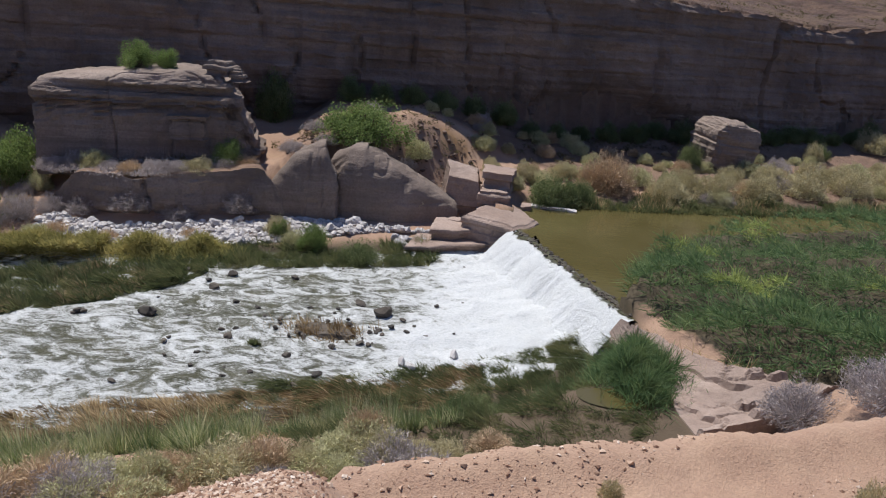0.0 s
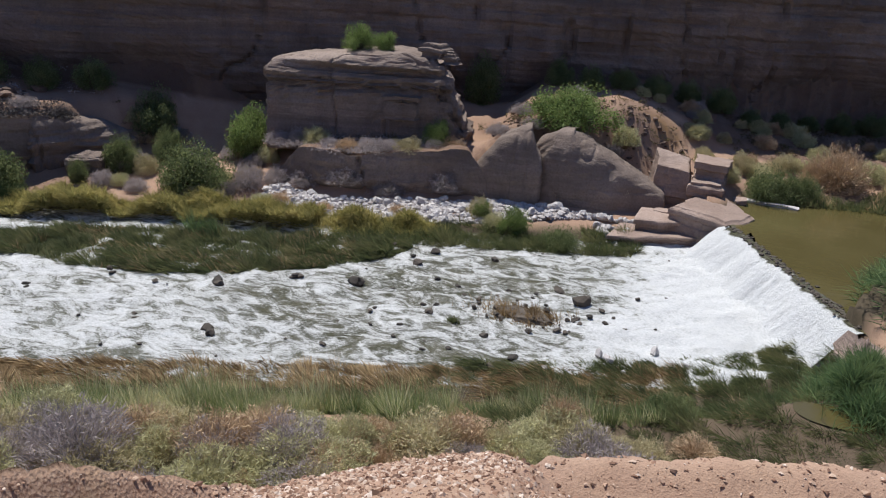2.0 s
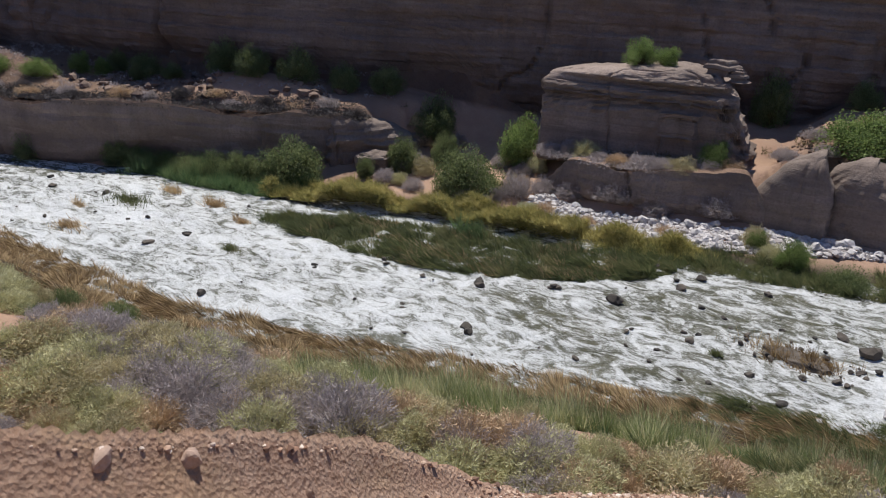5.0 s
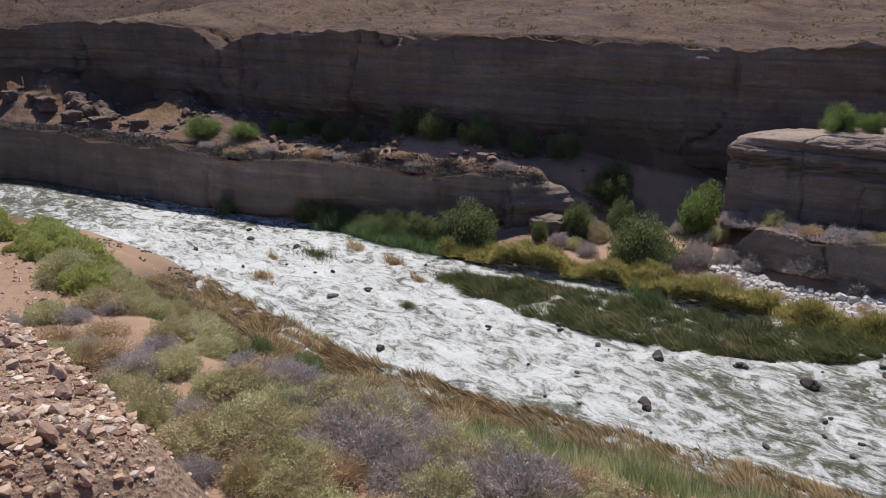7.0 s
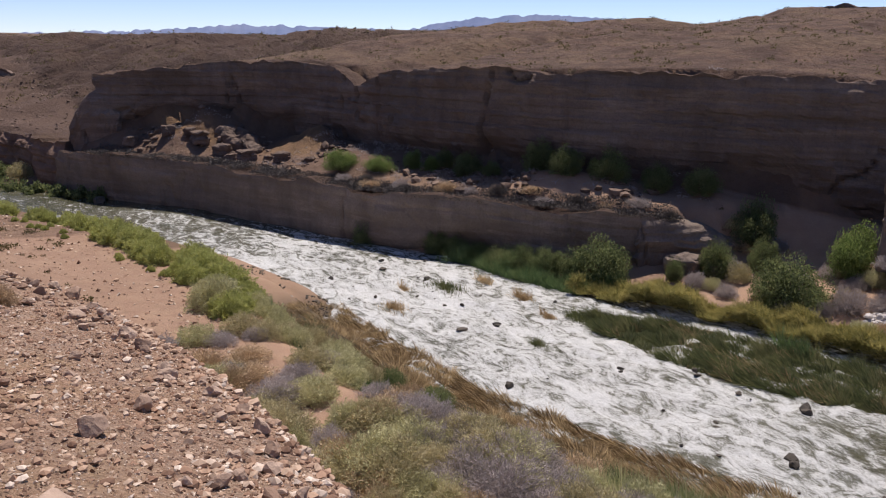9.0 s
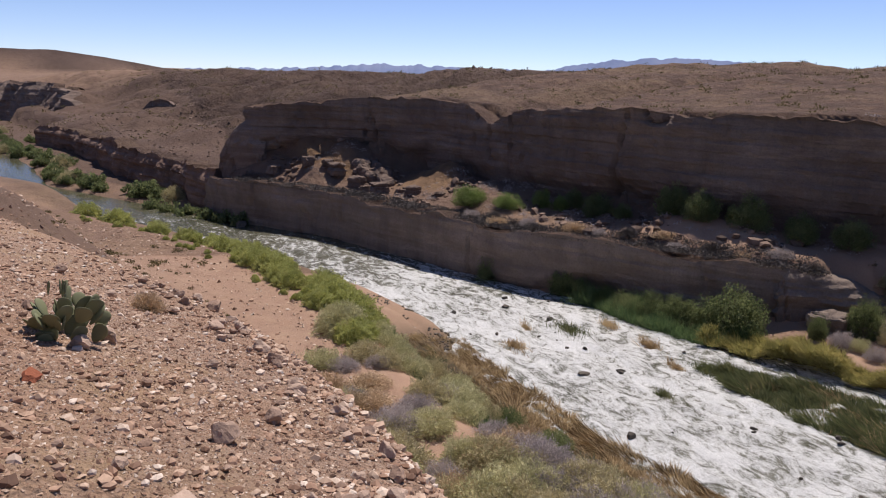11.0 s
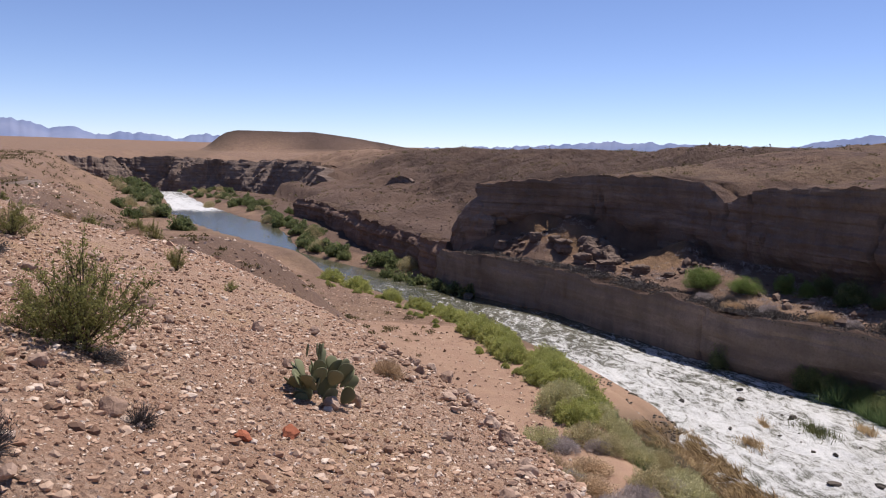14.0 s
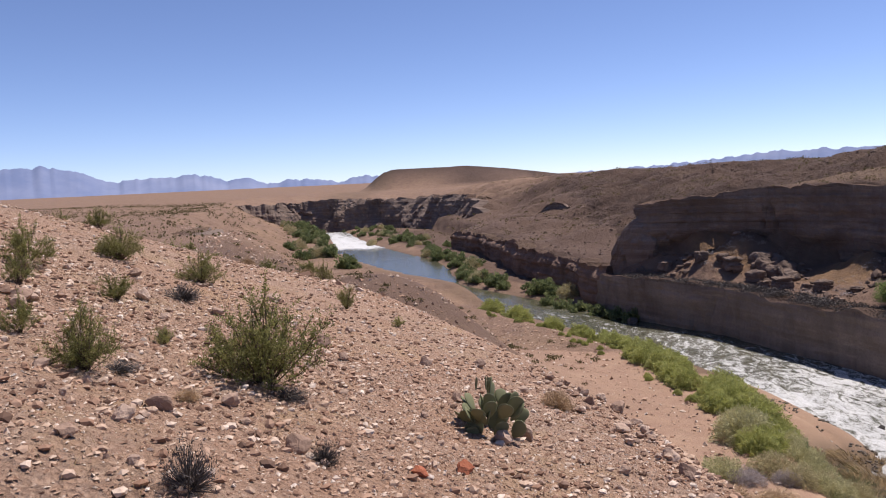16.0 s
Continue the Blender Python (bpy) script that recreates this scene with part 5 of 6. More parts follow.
# the near bank
scatter(GREY, [(-18.0, 12.1, 3.6, 1.5), (-13.4, 13.7, 4.2, 2.0), (-8.5, 15.8, 2.8, 1.4), (-19.5, 12.1, 3.2, 1.3), (-16.1, 11.8, 3.0, 1.4), (-15.0, 13.0, 2.6, 1.4), (-27.9, 8.7, 3.0, 1.2), (-23.5, 8.9, 1.8, 1.0), (-20.3, 7.4, 1.9, 0.9), (-26.3, 12.2, 2.2, 0.9), (-3.8, 16.8, 1.8, 1.0), (-21.9, 13.4, 2.0, 0.9), (-29.3, 10.2, 2.2, 0.9),
               (9.2, 18.3, 2.6, 1.2), (11.0, 18.8, 3.0, 1.5), (13.4, 20.2, 3.4, 1.6), (11.9, 21.9, 3.2, 1.5), (8.2, 18.0, 1.6, 0.8), (15.5, 21.0, 3.2, 1.5), (17.5, 21.8, 3.4, 1.5), (14.2, 18.4, 2.4, 1.2), (12.4, 18.0, 2.0, 1.0), (-10.4, 15.0, 2.4, 1.2)])
scatter(GREEN, [(-14.7, 11.7, 2.9, 1.5), (-15.1, 15.0, 2.6, 1.1), (-31.9, 13.0, 2.6, 1.3), (-27.4, 10.0, 2.6, 1.1), (-21.5, 9.6, 3.6, 1.4), (-24.6, 10.2, 2.3, 1.2), (-18.9, 10.3, 2.2, 1.1), (-5.6, 17.3, 2.1, 1.0), (-7.2, 17.0, 1.8, 1.0), (-34.4, 12.0, 2.2, 1.1), (-36.7, 12.2, 2.3, 1.2), (-38.8, 12.4, 2.4, 1.2), (-41.0, 12.6, 2.2, 1.2), (-17.0, 14.3, 2.0, 0.9), (-28.6, 12.0, 2.2, 1.0), (-33.4, 13.8, 2.2, 1.2), (-2.2, 17.4, 1.8, 0.9), (-24.1, 7.6, 2.0, 1.1)])
scatter(GOLD, [(-12.0, 12.2, 2.4, 1.5), (-30.9, 11.3, 2.6, 1.1), (-6.7, 16.2, 1.3, 0.8), (-3.2, 18.2, 1.6, 0.9), (-19.1, 8.5, 1.9, 1.1), (-22.9, 12.2, 1.9, 0.9), (-25.6, 13.6, 2.0, 1.0), (-29.8, 13.6, 2.0, 1.1), (-35.8, 13.6, 2.2, 1.1), (-17.4, 9.0, 2.2, 1.1), (-11.4, 14.8, 1.6, 0.9), (-9.6, 17.2, 1.6, 0.9), (-20.4, 11.0, 2.0, 1.0), (0.4, 18.6, 1.7, 0.9), (-5.0, 15.4, 1.6, 0.8), (3.7, 12.8, 0.6, 0.5), (8.6, 12.6, 0.9, 0.9)])
scatter(TAN, [(-30.4, 8.4, 2.9, 0.9), (-32.4, 9.2, 2.6, 0.8), (-1.8, 20.0, 1.8, 1.2), (-6.0, 16.2, 1.2, 0.8), (-2.8, 17.2, 1.4, 0.9), (-17.6, 7.2, 1.6, 0.6), (-13.0, 11.0, 1.5, 0.7), (-22.4, 7.4, 1.3, 0.6), (-28.2, 14.6, 1.8, 1.0), (-9.0, 14.2, 1.2, 0.7)])
scatter(WILLOW, [(-29.3, 14.6, 1.6, 1.2), (-26.6, 15.0, 2.2, 1.3), (1.4, 22.6, 2.0, 1.0)])
tr = np.random.default_rng(11)
for k in range(280):
    x = -36 + 38 * tr.random()
    y = float(near_bank(np.array([x]))[0]) - (4.4 if x < -17 else 6.4) - 7.4 * tr.random()
    if value_noise(x * 0.3, y * 0.3, 21) < 0.36 or y < float(brow_line(np.array([x]))[0]) + 4.0 or float(height(np.array([x]), np.array([y]))[0]) > 4.5:
        continue
    s = 1.4 + 1.9 * tr.random()
    kind = (GREY, TAN, GREEN, GREY, GOLD, TAN, GREEN, GOLD)[int(value_noise(x * 0.45, y * 0.45, 5) * 5.4 + 2.4 * tr.random()) % 8]
    put(kind[k % len(kind)], float(x), y, s, s * (0.34 + 0.14 * tr.random()), tr)
for x in np.arange(-88, -38, 0.85):
    lane = float(near_bank(np.array([x]))[0])
    d = 4.2 + 1.6 * tr.random() + (1.2 if tr.random() < 0.4 else 0)
    if x < -66 and tr.random() < 0.55:
        continue
    s = 2.1 + 1.5 * tr.random()
    kind = TUSSOCK if x < -44 or tr.random() < 0.5 else GREEN
    put(kind[int(tr.integers(3))], float(x), lane - d, s, 0.5 * s, tr)
for k in range(26):
    x = -84 + 46 * tr.random()
    put(TUSSOCK[k % 3], float(x), float(near_bank(np.array([x]))[0]) - 6.5 - 2.5 * tr.random(), 0.7, 0.4, tr)
# the slope before the camera
FULL = creosote_kind("creosote_bush", "full olive-green creosote bush with thin stems on gravel", "bush", "creosote bushes on the slope", (34, 35), 52)
scatter(FULL, [(-7.8, -2.7, 1.35, 0.88), (-6.8, -3.5, 0.66, 0.44), (-11.7, -5.8, 0.95, 0.55), (-11.8, -4.8, 0.8, 0.45)], 0.03)
scatter(CREOSOTE, [(-9.5, -5.6, 0.75, 0.55), (-9.3, -4.6, 0.52, 0.36), (-15.2, -8.0, 0.75, 0.45), (-18.6, -4.9, 0.5, 0.55), (-13.9, -3.4, 0.5, 0.55), (-8.6, -5.1, 0.4, 0.36), (-7.1, -4.1, 0.35, 0.32), (-8.1, -3.6, 0.26, 0.22), (-13.8, -2.6, 0.36, 0.2), (-18.0, -10.4, 0.8, 0.5)], 0.03)
tr = np.random.default_rng(111)
for k in range(46):
    d, a = 17 + 36 * tr.random() ** 1.3, radians(96 + 24 * tr.random())
    x, y = -2.2 - d * math.sin(a), -0.8 + d * math.cos(a)
    if y > float(brow_line(np.array([x]))[0]) - 0.6:
        continue
    s = 0.5 + 0.9 * tr.random()
    put((CREOSOTE if k % 3 else TAN)[k % 2], x, y, s * (1.0 if k % 3 else 0.5), s * (0.62 if k % 3 else 0.25), tr, 0.03)
DEAD = brush_kind("dead_bush", "small dark leafless bush on the gravel", "bush", "dead bushes on the slope", (41, 42), 420, 500, 0.02, BRUSH_DARK)
scatter(DEAD, [(-10.3, -4.4, 0.55, 0.26), (-6.5, -1.95, 0.26, 0.18), (-5.5, -2.3, 0.32, 0.3), (-7.6, -2.5, 0.5, 0.1), (-7.0, -3.4, 0.4, 0.1)], 0.03)
scatter(TAN, [(-11.0, -0.4, 0.5, 0.28), (-8.9, -3.3, 0.24, 0.12), (-6.9, -2.9, 0.2, 0.1)], 0.03)
# the valley downstream
for k in range(90):
    x = -95 - 215 * tr.random() ** 0.8
    e = 1.5 + 4.5 * tr.random() if x > -185 else 16 * tr.random()
    s = 2.2 + 2.6 * tr.random()
    put((FAR_WILLOW if tr.random() < 0.75 else GOLD)[k % 3], float(x), float(far_bank(np.array([x]))[0]) + e, s, 0.55 * s, tr)
for k in range(60):
    x = -112 - 200 * tr.random()
    s = 2.6 + 2.6 * tr.random()
    put((FAR_WILLOW if tr.random() < 0.8 else GOLD)[k % 3], float(x), float(near_bank(np.array([x]))[0]) - 1 - 9 * tr.random(), s, 0.6 * s, tr)
for x, y in ((-88, 14.6), (-90.5, 13), (-93, 11.2), (-96, 9.4), (-99, 7.6), (-102, 6)):
    put(FAR_WILLOW[int(tr.integers(3))], x, y - 2.2, 3.4, 2.0, tr)
for group in (GREY, GREEN, GOLD, TAN, TUSSOCK, WILLOW, FAR_WILLOW, MESQUITE, CREOSOTE, FULL, DEAD, DEAD_TOP):
    for t in group:
        drop_template(t)


def bed(name, label, category, material, at, high, width, lean, r, wild=0.22, z=None, bent=False, clump=0.8):
    """A bed of reeds or grass that nobody could count: clumps that lean and stand apart."""
    n = len(at)
    cell = np.floor(at / clump)
    hub = (cell + 0.5 + 0.5 * (np.column_stack([hash_grid(cell[:, 0], cell[:, 1], cell[:, 0] * 0 + k) for k in (3, 8)]) - 0.5)) * clump
    out = (at - hub) / clump
    at = hub + out * clump * 0.8
    grown = (0.55 + 0.75 * hash_grid(cell[:, 0], cell[:, 1], cell[:, 0] * 0 + 5)) * (1.15 - 0.75 * np.clip((out**2).sum(1) * 2, 0, 1))
    land = np.maximum(height(at[:, 0], at[:, 1]), np.where(at[:, 0] > crest_x(at[:, 1]), 1.8, water_level(at[:, 0])) + 0.03)
    base = np.column_stack([at, (land if z is None else np.broadcast_to(z, n)) - 0.05])
    turn = 1.3 * fbm(at[:, 0] * 0.45, at[:, 1] * 0.45, 33, 3)
    flow = np.column_stack([lean[0] * np.cos(turn) - lean[1] * np.sin(turn), lean[0] * np.sin(turn) + lean[1] * np.cos(turn), lean[2] * (0.6 + 0.9 * value_noise(at[:, 0] * 0.6, at[:, 1] * 0.6, 12))])
    flow[:, :2] += 0.75 * out
    way = unit(flow + wild * r.normal(size=(n, 3)))
    way[:, 2] = np.maximum(way[:, 2], 0.1)
    length = high * grown * (0.6 + 0.6 * r.random(n)) * (0.6 + 0.75 * value_noise(at[:, 0] * 0.8, at[:, 1] * 0.8, 41))
    wide = width * (0.7 + 0.6 * r.random(n))
    if bent:
        v, f = blades(base, way, length, wide, 0.25 * length[:, None] * (flow * [1, 1, -0.6] + 0.2 * r.normal(size=(n, 3))), r)
    else:
        v, f = spikes(base, way, length, wide * 1.2, r)
    return tagged(new(name, mesh_of(name, v, f, material)), label, category, kind="stuff")


def within(n, r, x0, x1, lo, hi, f=near_bank, clump=0.0, cs=0.4):
    """Places between x0 and x1, from lo to hi metres off a line, thinned into clumps."""
    x = x0 + (x1 - x0) * r.random(n)
    o = lo + (hi - lo) * r.random(n)
    p = np.column_stack([x, f(x) + o])
    if clump:
        p = p[value_noise(p[:, 0] * cs, p[:, 1] * cs, 7) > clump]
    return p


gr = np.random.default_rng(23)
bed("brown_grass", "dry brown grass bent over along the water", "grass", GRASS_RUST, within(84000, gr, -43, 2.5, -2.4, 1.9, near_bank, 0.0, 0.5), 0.62, 0.028, (-0.95, 0.12, 0.12), gr, 0.22, bent=True, clump=0.8)
bed("bent_grass", "dark green grass laid flat by the current", "grass", GRASS_DARK, within(46000, gr, -42, 7.5, -4.6, -1.2, near_bank, 0.4, 0.45), 0.5, 0.02, (-0.7, 0.05, 0.3), gr, 0.4, bent=True, clump=0.9)
bed("cattails", "olive cattails with pale heads", "reeds", CATTAIL, within(24000, gr, -17, 1.5, -5.8, -2.8, near_bank, 0.35, 0.5), 1.1, 0.022, (-0.2, 0.0, 1), gr, 0.22, clump=0.7)
bed("bank_reeds", "dark green reeds along the near bank", "reeds", REED_GREEN, within(30000, gr, -44, 6.5, -5.0, -2.4, near_bank, 0.42, 0.35), 0.62, 0.02, (-0.3, 0.08, 0.8), gr, 0.4, clump=0.7)
bed("pale_grass", "thin olive and straw grass between the shrubs", "grass", SHRUB_GOLD, within(15000, gr, -40, 5, -13.5, -4.2, near_bank, 0.5, 0.4), 0.3, 0.014, (-0.1, 0, 1), gr, 0.6, clump=0.5)
dry_spot = lambda p: p[((p[:, 0] - 6.3) / 1.5) ** 2 + ((p[:, 1] - 23.7) / 0.85) ** 2 > 1]  # noqa: E731
bed("flat_grass", "matted grass round the small backwater", "grass", GRASS_DARK, dry_spot(within(44000, gr, -4, 8.6, -9.5, -0.6, near_bank, 0.15, 0.6)), 0.6, 0.02, (-0.75, -0.1, 0.3), gr, 0.4, bent=True, clump=1.3)
bed("straw_grass", "straw-coloured grass matted among the green", "grass", GRASS_BROWN, dry_spot(within(14000, gr, -30, 6.8, -6.5, -1.0, near_bank, 0.6, 0.6)), 0.55, 0.018, (-0.75, -0.1, 0.3), gr, 0.4, bent=True)
bed("water_grass", "green and straw grass trailing in the shallows", "grass", GRASS_DARK, within(30000, gr, -7, 7.2, -1.2, 2.7, near_bank, 0.22, 0.6), 0.55, 0.02, (-0.85, -0.05, 0.25), gr, 0.35, bent=True, clump=1.3)
p = np.column_stack([7.5 + 0.62 * gr.normal(size=12000), 25.9 + 1.0 * gr.normal(size=12000)])
bed("reed_clump", "dense dark green reeds beside the concrete ramp", "reeds", REED_GREEN, p, 0.95, 0.026, (-0.15, -0.15, 0.8), gr, 0.55, z=height(p[:, 0], p[:, 1]) + 0.9 * np.exp(-(((p[:, 0] - 7.5) / 1.0) ** 2 + ((p[:, 1] - 25.9) / 1.7) ** 2)), bent=True, clump=0.8)
p = np.column_stack([-17 + 13 * gr.random(60000), -10 + 9.5 * gr.random(60000)])
p = p[(p[:, 1] < brow_line(p[:, 0]) - 0.3) & (np.hypot(p[:, 0] + 2.3, p[:, 1] + 0.8) > 1.8) & (value_noise(p[:, 0] * 1.3, p[:, 1] * 1.3, 3) + 0.35 * value_noise(p[:, 0] * 5, p[:, 1] * 5, 4) > 0.92 - 0.12 * np.clip(-2 - p[:, 1], 0, 3))]
bed("dry_wisps", "sparse golden wisps of dry grass on the gravel", "grass", GRASS_BROWN, p, 0.1, 0.004, (0, 0, 1), gr, 0.6, clump=0.12)
# the reed bed beside the pool
q = np.column_stack([6 + 36 * gr.random(210000), 21 + 35 * gr.random(210000)])
lo = line(q[:, 0], (6, 31), (8.3, 30.6), (9.0, 28.4), (10.4, 27.2), (13.4, 25.6), (20, 25.6), (42, 30))
q = q[(q[:, 1] < near_bank(q[:, 0]) + 0.5 + 0.7 * fbm(q[:, 0] * 0.7, q[:, 1] * 0.7, 6, 3)) & (q[:, 1] > lo + 0.5 * fbm(q[:, 0] * 0.8, q[:, 1] * 0.8, 7, 3)) & (q[:, 0] > crest_x(q[:, 1]) + 0.3)]
q = q[gr.random(len(q)) < np.clip(1.3 - 0.02 * np.hypot(q[:, 0], q[:, 1]), 0.3, 1)]
# Noise picks patches whose reeds get a brighter colour, as if sunlit.
sun_lit = value_noise(q[:, 0] * 0.22, q[:, 1] * 0.3, 9) + 0.3 * value_noise(q[:, 0] * 1.1, q[:, 1] * 1.1, 19) > 0.93
canopy = lambda p: 1.7 * step(0.25, 0.75, value_noise(p[:, 0] * 0.34, p[:, 1] * 0.42, 4)) * (0.5 + 0.6 * value_noise(p[:, 0] * 0.9, p[:, 1] * 1.1, 14))  # noqa: E731
deep = q[~sun_lit]
bed("reed_bed", "dense deep green reeds beside the pool", "reeds", REED_GREEN, deep, 0.8, 0.036, (-0.5, -0.25, 0.6), gr, 0.7, bent=True, z=height(deep[:, 0], deep[:, 1]) + canopy(deep), clump=0.9)
bed("yellow_reeds", "patch of reeds given a sunlit yellow-green in the reed bed", "reeds", REED_BRIGHT, q[sun_lit], 0.8, 0.036, (-0.5, -0.25, 0.6), gr, 0.7, bent=True, z=height(q[sun_lit][:, 0], q[sun_lit][:, 1]) + canopy(q[sun_lit]), clump=0.9)
edge = np.column_stack([8 + 34 * gr.random(9000), 20 + 14 * gr.random(9000)])
lo = line(edge[:, 0], (8, 30.6), (9.2, 28.2), (10.4, 27.0), (13.4, 25.2), (20, 25.0), (42, 29.4))
edge = edge[(np.abs(edge[:, 1] - lo) < 1.1) & (value_noise(edge[:, 0] * 0.6, edge[:, 1] * 0.6, 5) > 0.4)]
bed("reed_fringe", "dry straw fringe below the reed bed", "reeds", GRASS_BROWN, edge, 0.9, 0.03, (-0.2, -0.2, 0.8), gr, 0.4)
# the far shore
q = within(56000, gr, -37.5, -18.5, -1.0, 1.7, far_bank, 0.16, 0.5)
swell = 1.15 * step(0.2, 0.7, value_noise(q[:, 0] * 0.55, q[:, 1] * 0.7, 17)) * (0.6 + 0.5 * value_noise(q[:, 0] * 1.8, q[:, 1] * 1.8, 18))
bed("gold_reeds", "golden-green reeds along the far shore", "reeds", REED_GOLD, q, 0.62, 0.03, (-0.2, -0.3, 0.8), gr, 0.65, z=np.maximum(height(q[:, 0], q[:, 1]), 0.05) + swell * gr.random(len(q)) ** 0.4, bent=True, clump=0.6)
for x, y, wide, high in ((-16.4, 40.2, 4.0, 1.7), (-13.4, 41.0, 3.0, 1.4), (-19.2, 40.0, 2.2, 1.2)):
    p = np.column_stack([x + 0.5 * wide * gr.normal(size=6000) * 0.5, y + 0.35 * wide * gr.normal(size=6000) * 0.5])
    bed("gold_clump", "clump of golden reeds below pale rubble", "reeds", REED_GOLD, p, 0.45 * high, 0.03, (-0.15, -0.25, 0.8), gr, 0.65, z=np.maximum(height(p[:, 0], p[:, 1]), 0.05) + 0.6 * high * np.exp(-(((p[:, 0] - x) / (0.3 * wide)) ** 2 + ((p[:, 1] - y) / (0.22 * wide)) ** 2)) * gr.random(len(p)) ** 0.4, bent=True, clump=0.6)
bed("shore_grass", "dark grass along the foot of the far bank", "grass", GRASS_DARK, within(30000, gr, -17, 0, -1.8, 1.8, far_bank, 0.3, 0.5), 0.7, 0.026, (-0.5, -0.3, 0.6), gr, 0.5)
bed("shore_reeds", "green reeds at the foot of the low wall", "reeds", REED_GREEN, within(26000, gr, -49, -36, -0.8, 2.2, far_bank, 0.3, 0.5), 1.1, 0.03, (-0.2, -0.1, 1), gr, 0.5)
bed("pool_grass", "dark grass along the far edge of the pool", "grass", GRASS_DARK, within(34000, gr, 6.5, 60, -0.6, 2.6, far_bank, 0.28, 0.4), 0.7, 0.035, (-0.2, -0.4, 0.7), gr, 0.35)
bed("pool_straw", "straw-coloured grass along the far edge of the pool", "grass", GRASS_BROWN, within(9000, gr, 6.5, 60, -0.2, 3.0, far_bank, 0.55, 0.4), 0.8, 0.05, (-0.2, -0.3, 0.8), gr, 0.35)


def island(x0, x1, y_of, wide, n, high, name, label, material, lean, clump=0.25):
    x = x0 + (x1 - x0) * gr.random(n)
    y = y_of(x) + wide * np.sqrt(np.clip(1 - ((x - (x0 + x1) / 2) / ((x1 - x0) / 2)) ** 2, 0, 1)) * (2 * gr.random(n) - 1)
    keep = value_noise(x * 0.6, y * 0.6, 2) > clump
    p = np.column_stack([x[keep], y[keep]])
    return bed(name, label, "grass", material, p, high, 0.03, lean, gr, 0.34, z=water_level(p[:, 0]) + 0.02, bent=True, clump=1.3)


mid_line = lambda x: line(x, (-33, 30.6), (-25.8, 31.8), (-21.4, 33.1), (-18, 34.4), (-15, 36.0), (-12, 38.2))  # noqa: E731
island(-33, -12.2, mid_line, 3.1, 62000, 0.75, "grass_island", "dark green grass bed lying in the river", GRASS_DARK, (-0.8, -0.1, 0.34), 0.05)
island(-32, -13, mid_line, 3.1, 20000, 0.62, "grass_island", "dry straw blades in the grass bed", GRASS_BROWN, (-0.75, -0.1, 0.42), 0.5)
put_reed = lambda x, y, wide, high, n, mat, lab: bed("reed_tuft", lab, "reeds", mat, np.column_stack([x + 0.25 * wide * gr.normal(size=n), y + 0.14 * wide * gr.normal(size=n)]), high, 0.035, (-0.35, -0.05, 0.9), gr, 0.3, z=float(water_level(x)))  # noqa: E731
put_reed(-4.9, 31.9, 3.4, 0.5, 1600, GRASS_RUST, "brown-green grass on the gravel bar in the rapids")
put_reed(-23.6, 35.3, 1.7, 1.2, 900, REED_GREEN, "small dark green reed clump in the river")
for x, y, wide in ((-40.9, 21.3, 2.1), (-42.9, 26.2, 3.0), (-44.0, 23.7, 0.8), (-34.9, 28.3, 1.2), (-33.9, 29.6, 2.7), (-38.3, 29.2, 1.5), (-42.7, 29.3, 1.4), (-31.4, 24.7, 0.9), (-7.6, 29.9, 0.5)):
    put_reed(x, y, wide, 0.6, int(180 + 160 * wide), GRASS_BROWN if wide < 2.5 and x < -33 else GRASS_DARK, "dry grass tuft standing in the rapids")


# scrub on the hills, brush on the terrace
def scrub_field(name, label, material, at, size, r, cards=14, flat=0.7, floor=None):
    n = len(at)
    z = height(at[:, 0], at[:, 1])
    base = np.column_stack([at, z if floor is None else np.maximum(z, floor)])
    s = size * (0.5 + r.random(n))
    k = np.repeat(np.arange(n), cards)
    d = unit(r.normal(size=(n * cards, 3)))
    d[:, 2] = np.abs(d[:, 2]) * 0.9
    pos = base[k] + d * (s[k] * (0.35 + 0.65 * r.random(n * cards)))[:, None] * [1, 1, 0.8]
    v, f = leaves(pos, 0.17 * s[k], r, flat)
    return tagged(new(name, mesh_of(name, v, f, material)), label, "scrub", kind="stuff")


hr = np.random.default_rng(31)
p = np.column_stack([-150 + 230 * hr.random(9000), 12 + 190 * hr.random(9000)])
p = p[(p[:, 1] > cliff_line(p[:, 0]) + 2.5) & (p[:, 0] > -100) | (p[:, 0] < -100) & (p[:, 1] > far_bank(p[:, 0]) + 16)]
p = p[hr.random(len(p)) < np.where(p[:, 1] < 90, 0.9, 0.7)]
scrub_field("hill_scrub", "small olive desert shrubs dotted over the hills", SCRUB, p, 0.45, hr, 13)
p = np.column_stack([-330 + 310 * hr.random(6000), -190 + 180 * hr.random(6000)])
p = p[p[:, 1] < brow_line(p[:, 0]) - 1.0]
scrub_field("plain_scrub", "low desert shrubs on the near plain", SCRUB, p, 0.62, hr, 8)
p = np.column_stack([-400 + 260 * hr.random(4200), -110 + 280 * hr.random(4200)])
p = p[(p[:, 1] > far_bank(p[:, 0]) + 14) & (p[:, 0] < -110) | (p[:, 1] < near_bank(p[:, 0]) - 8) & (p[:, 1] > brow_line(p[:, 0]) - 12)]
scrub_field("valley_scrub", "small dark shrubs dotted over the canyon slopes", SCRUB, p, 0.9, hr, 10)
p = np.column_stack([-130 + 106 * hr.random(2200), -75 + 80 * hr.random(2200)])
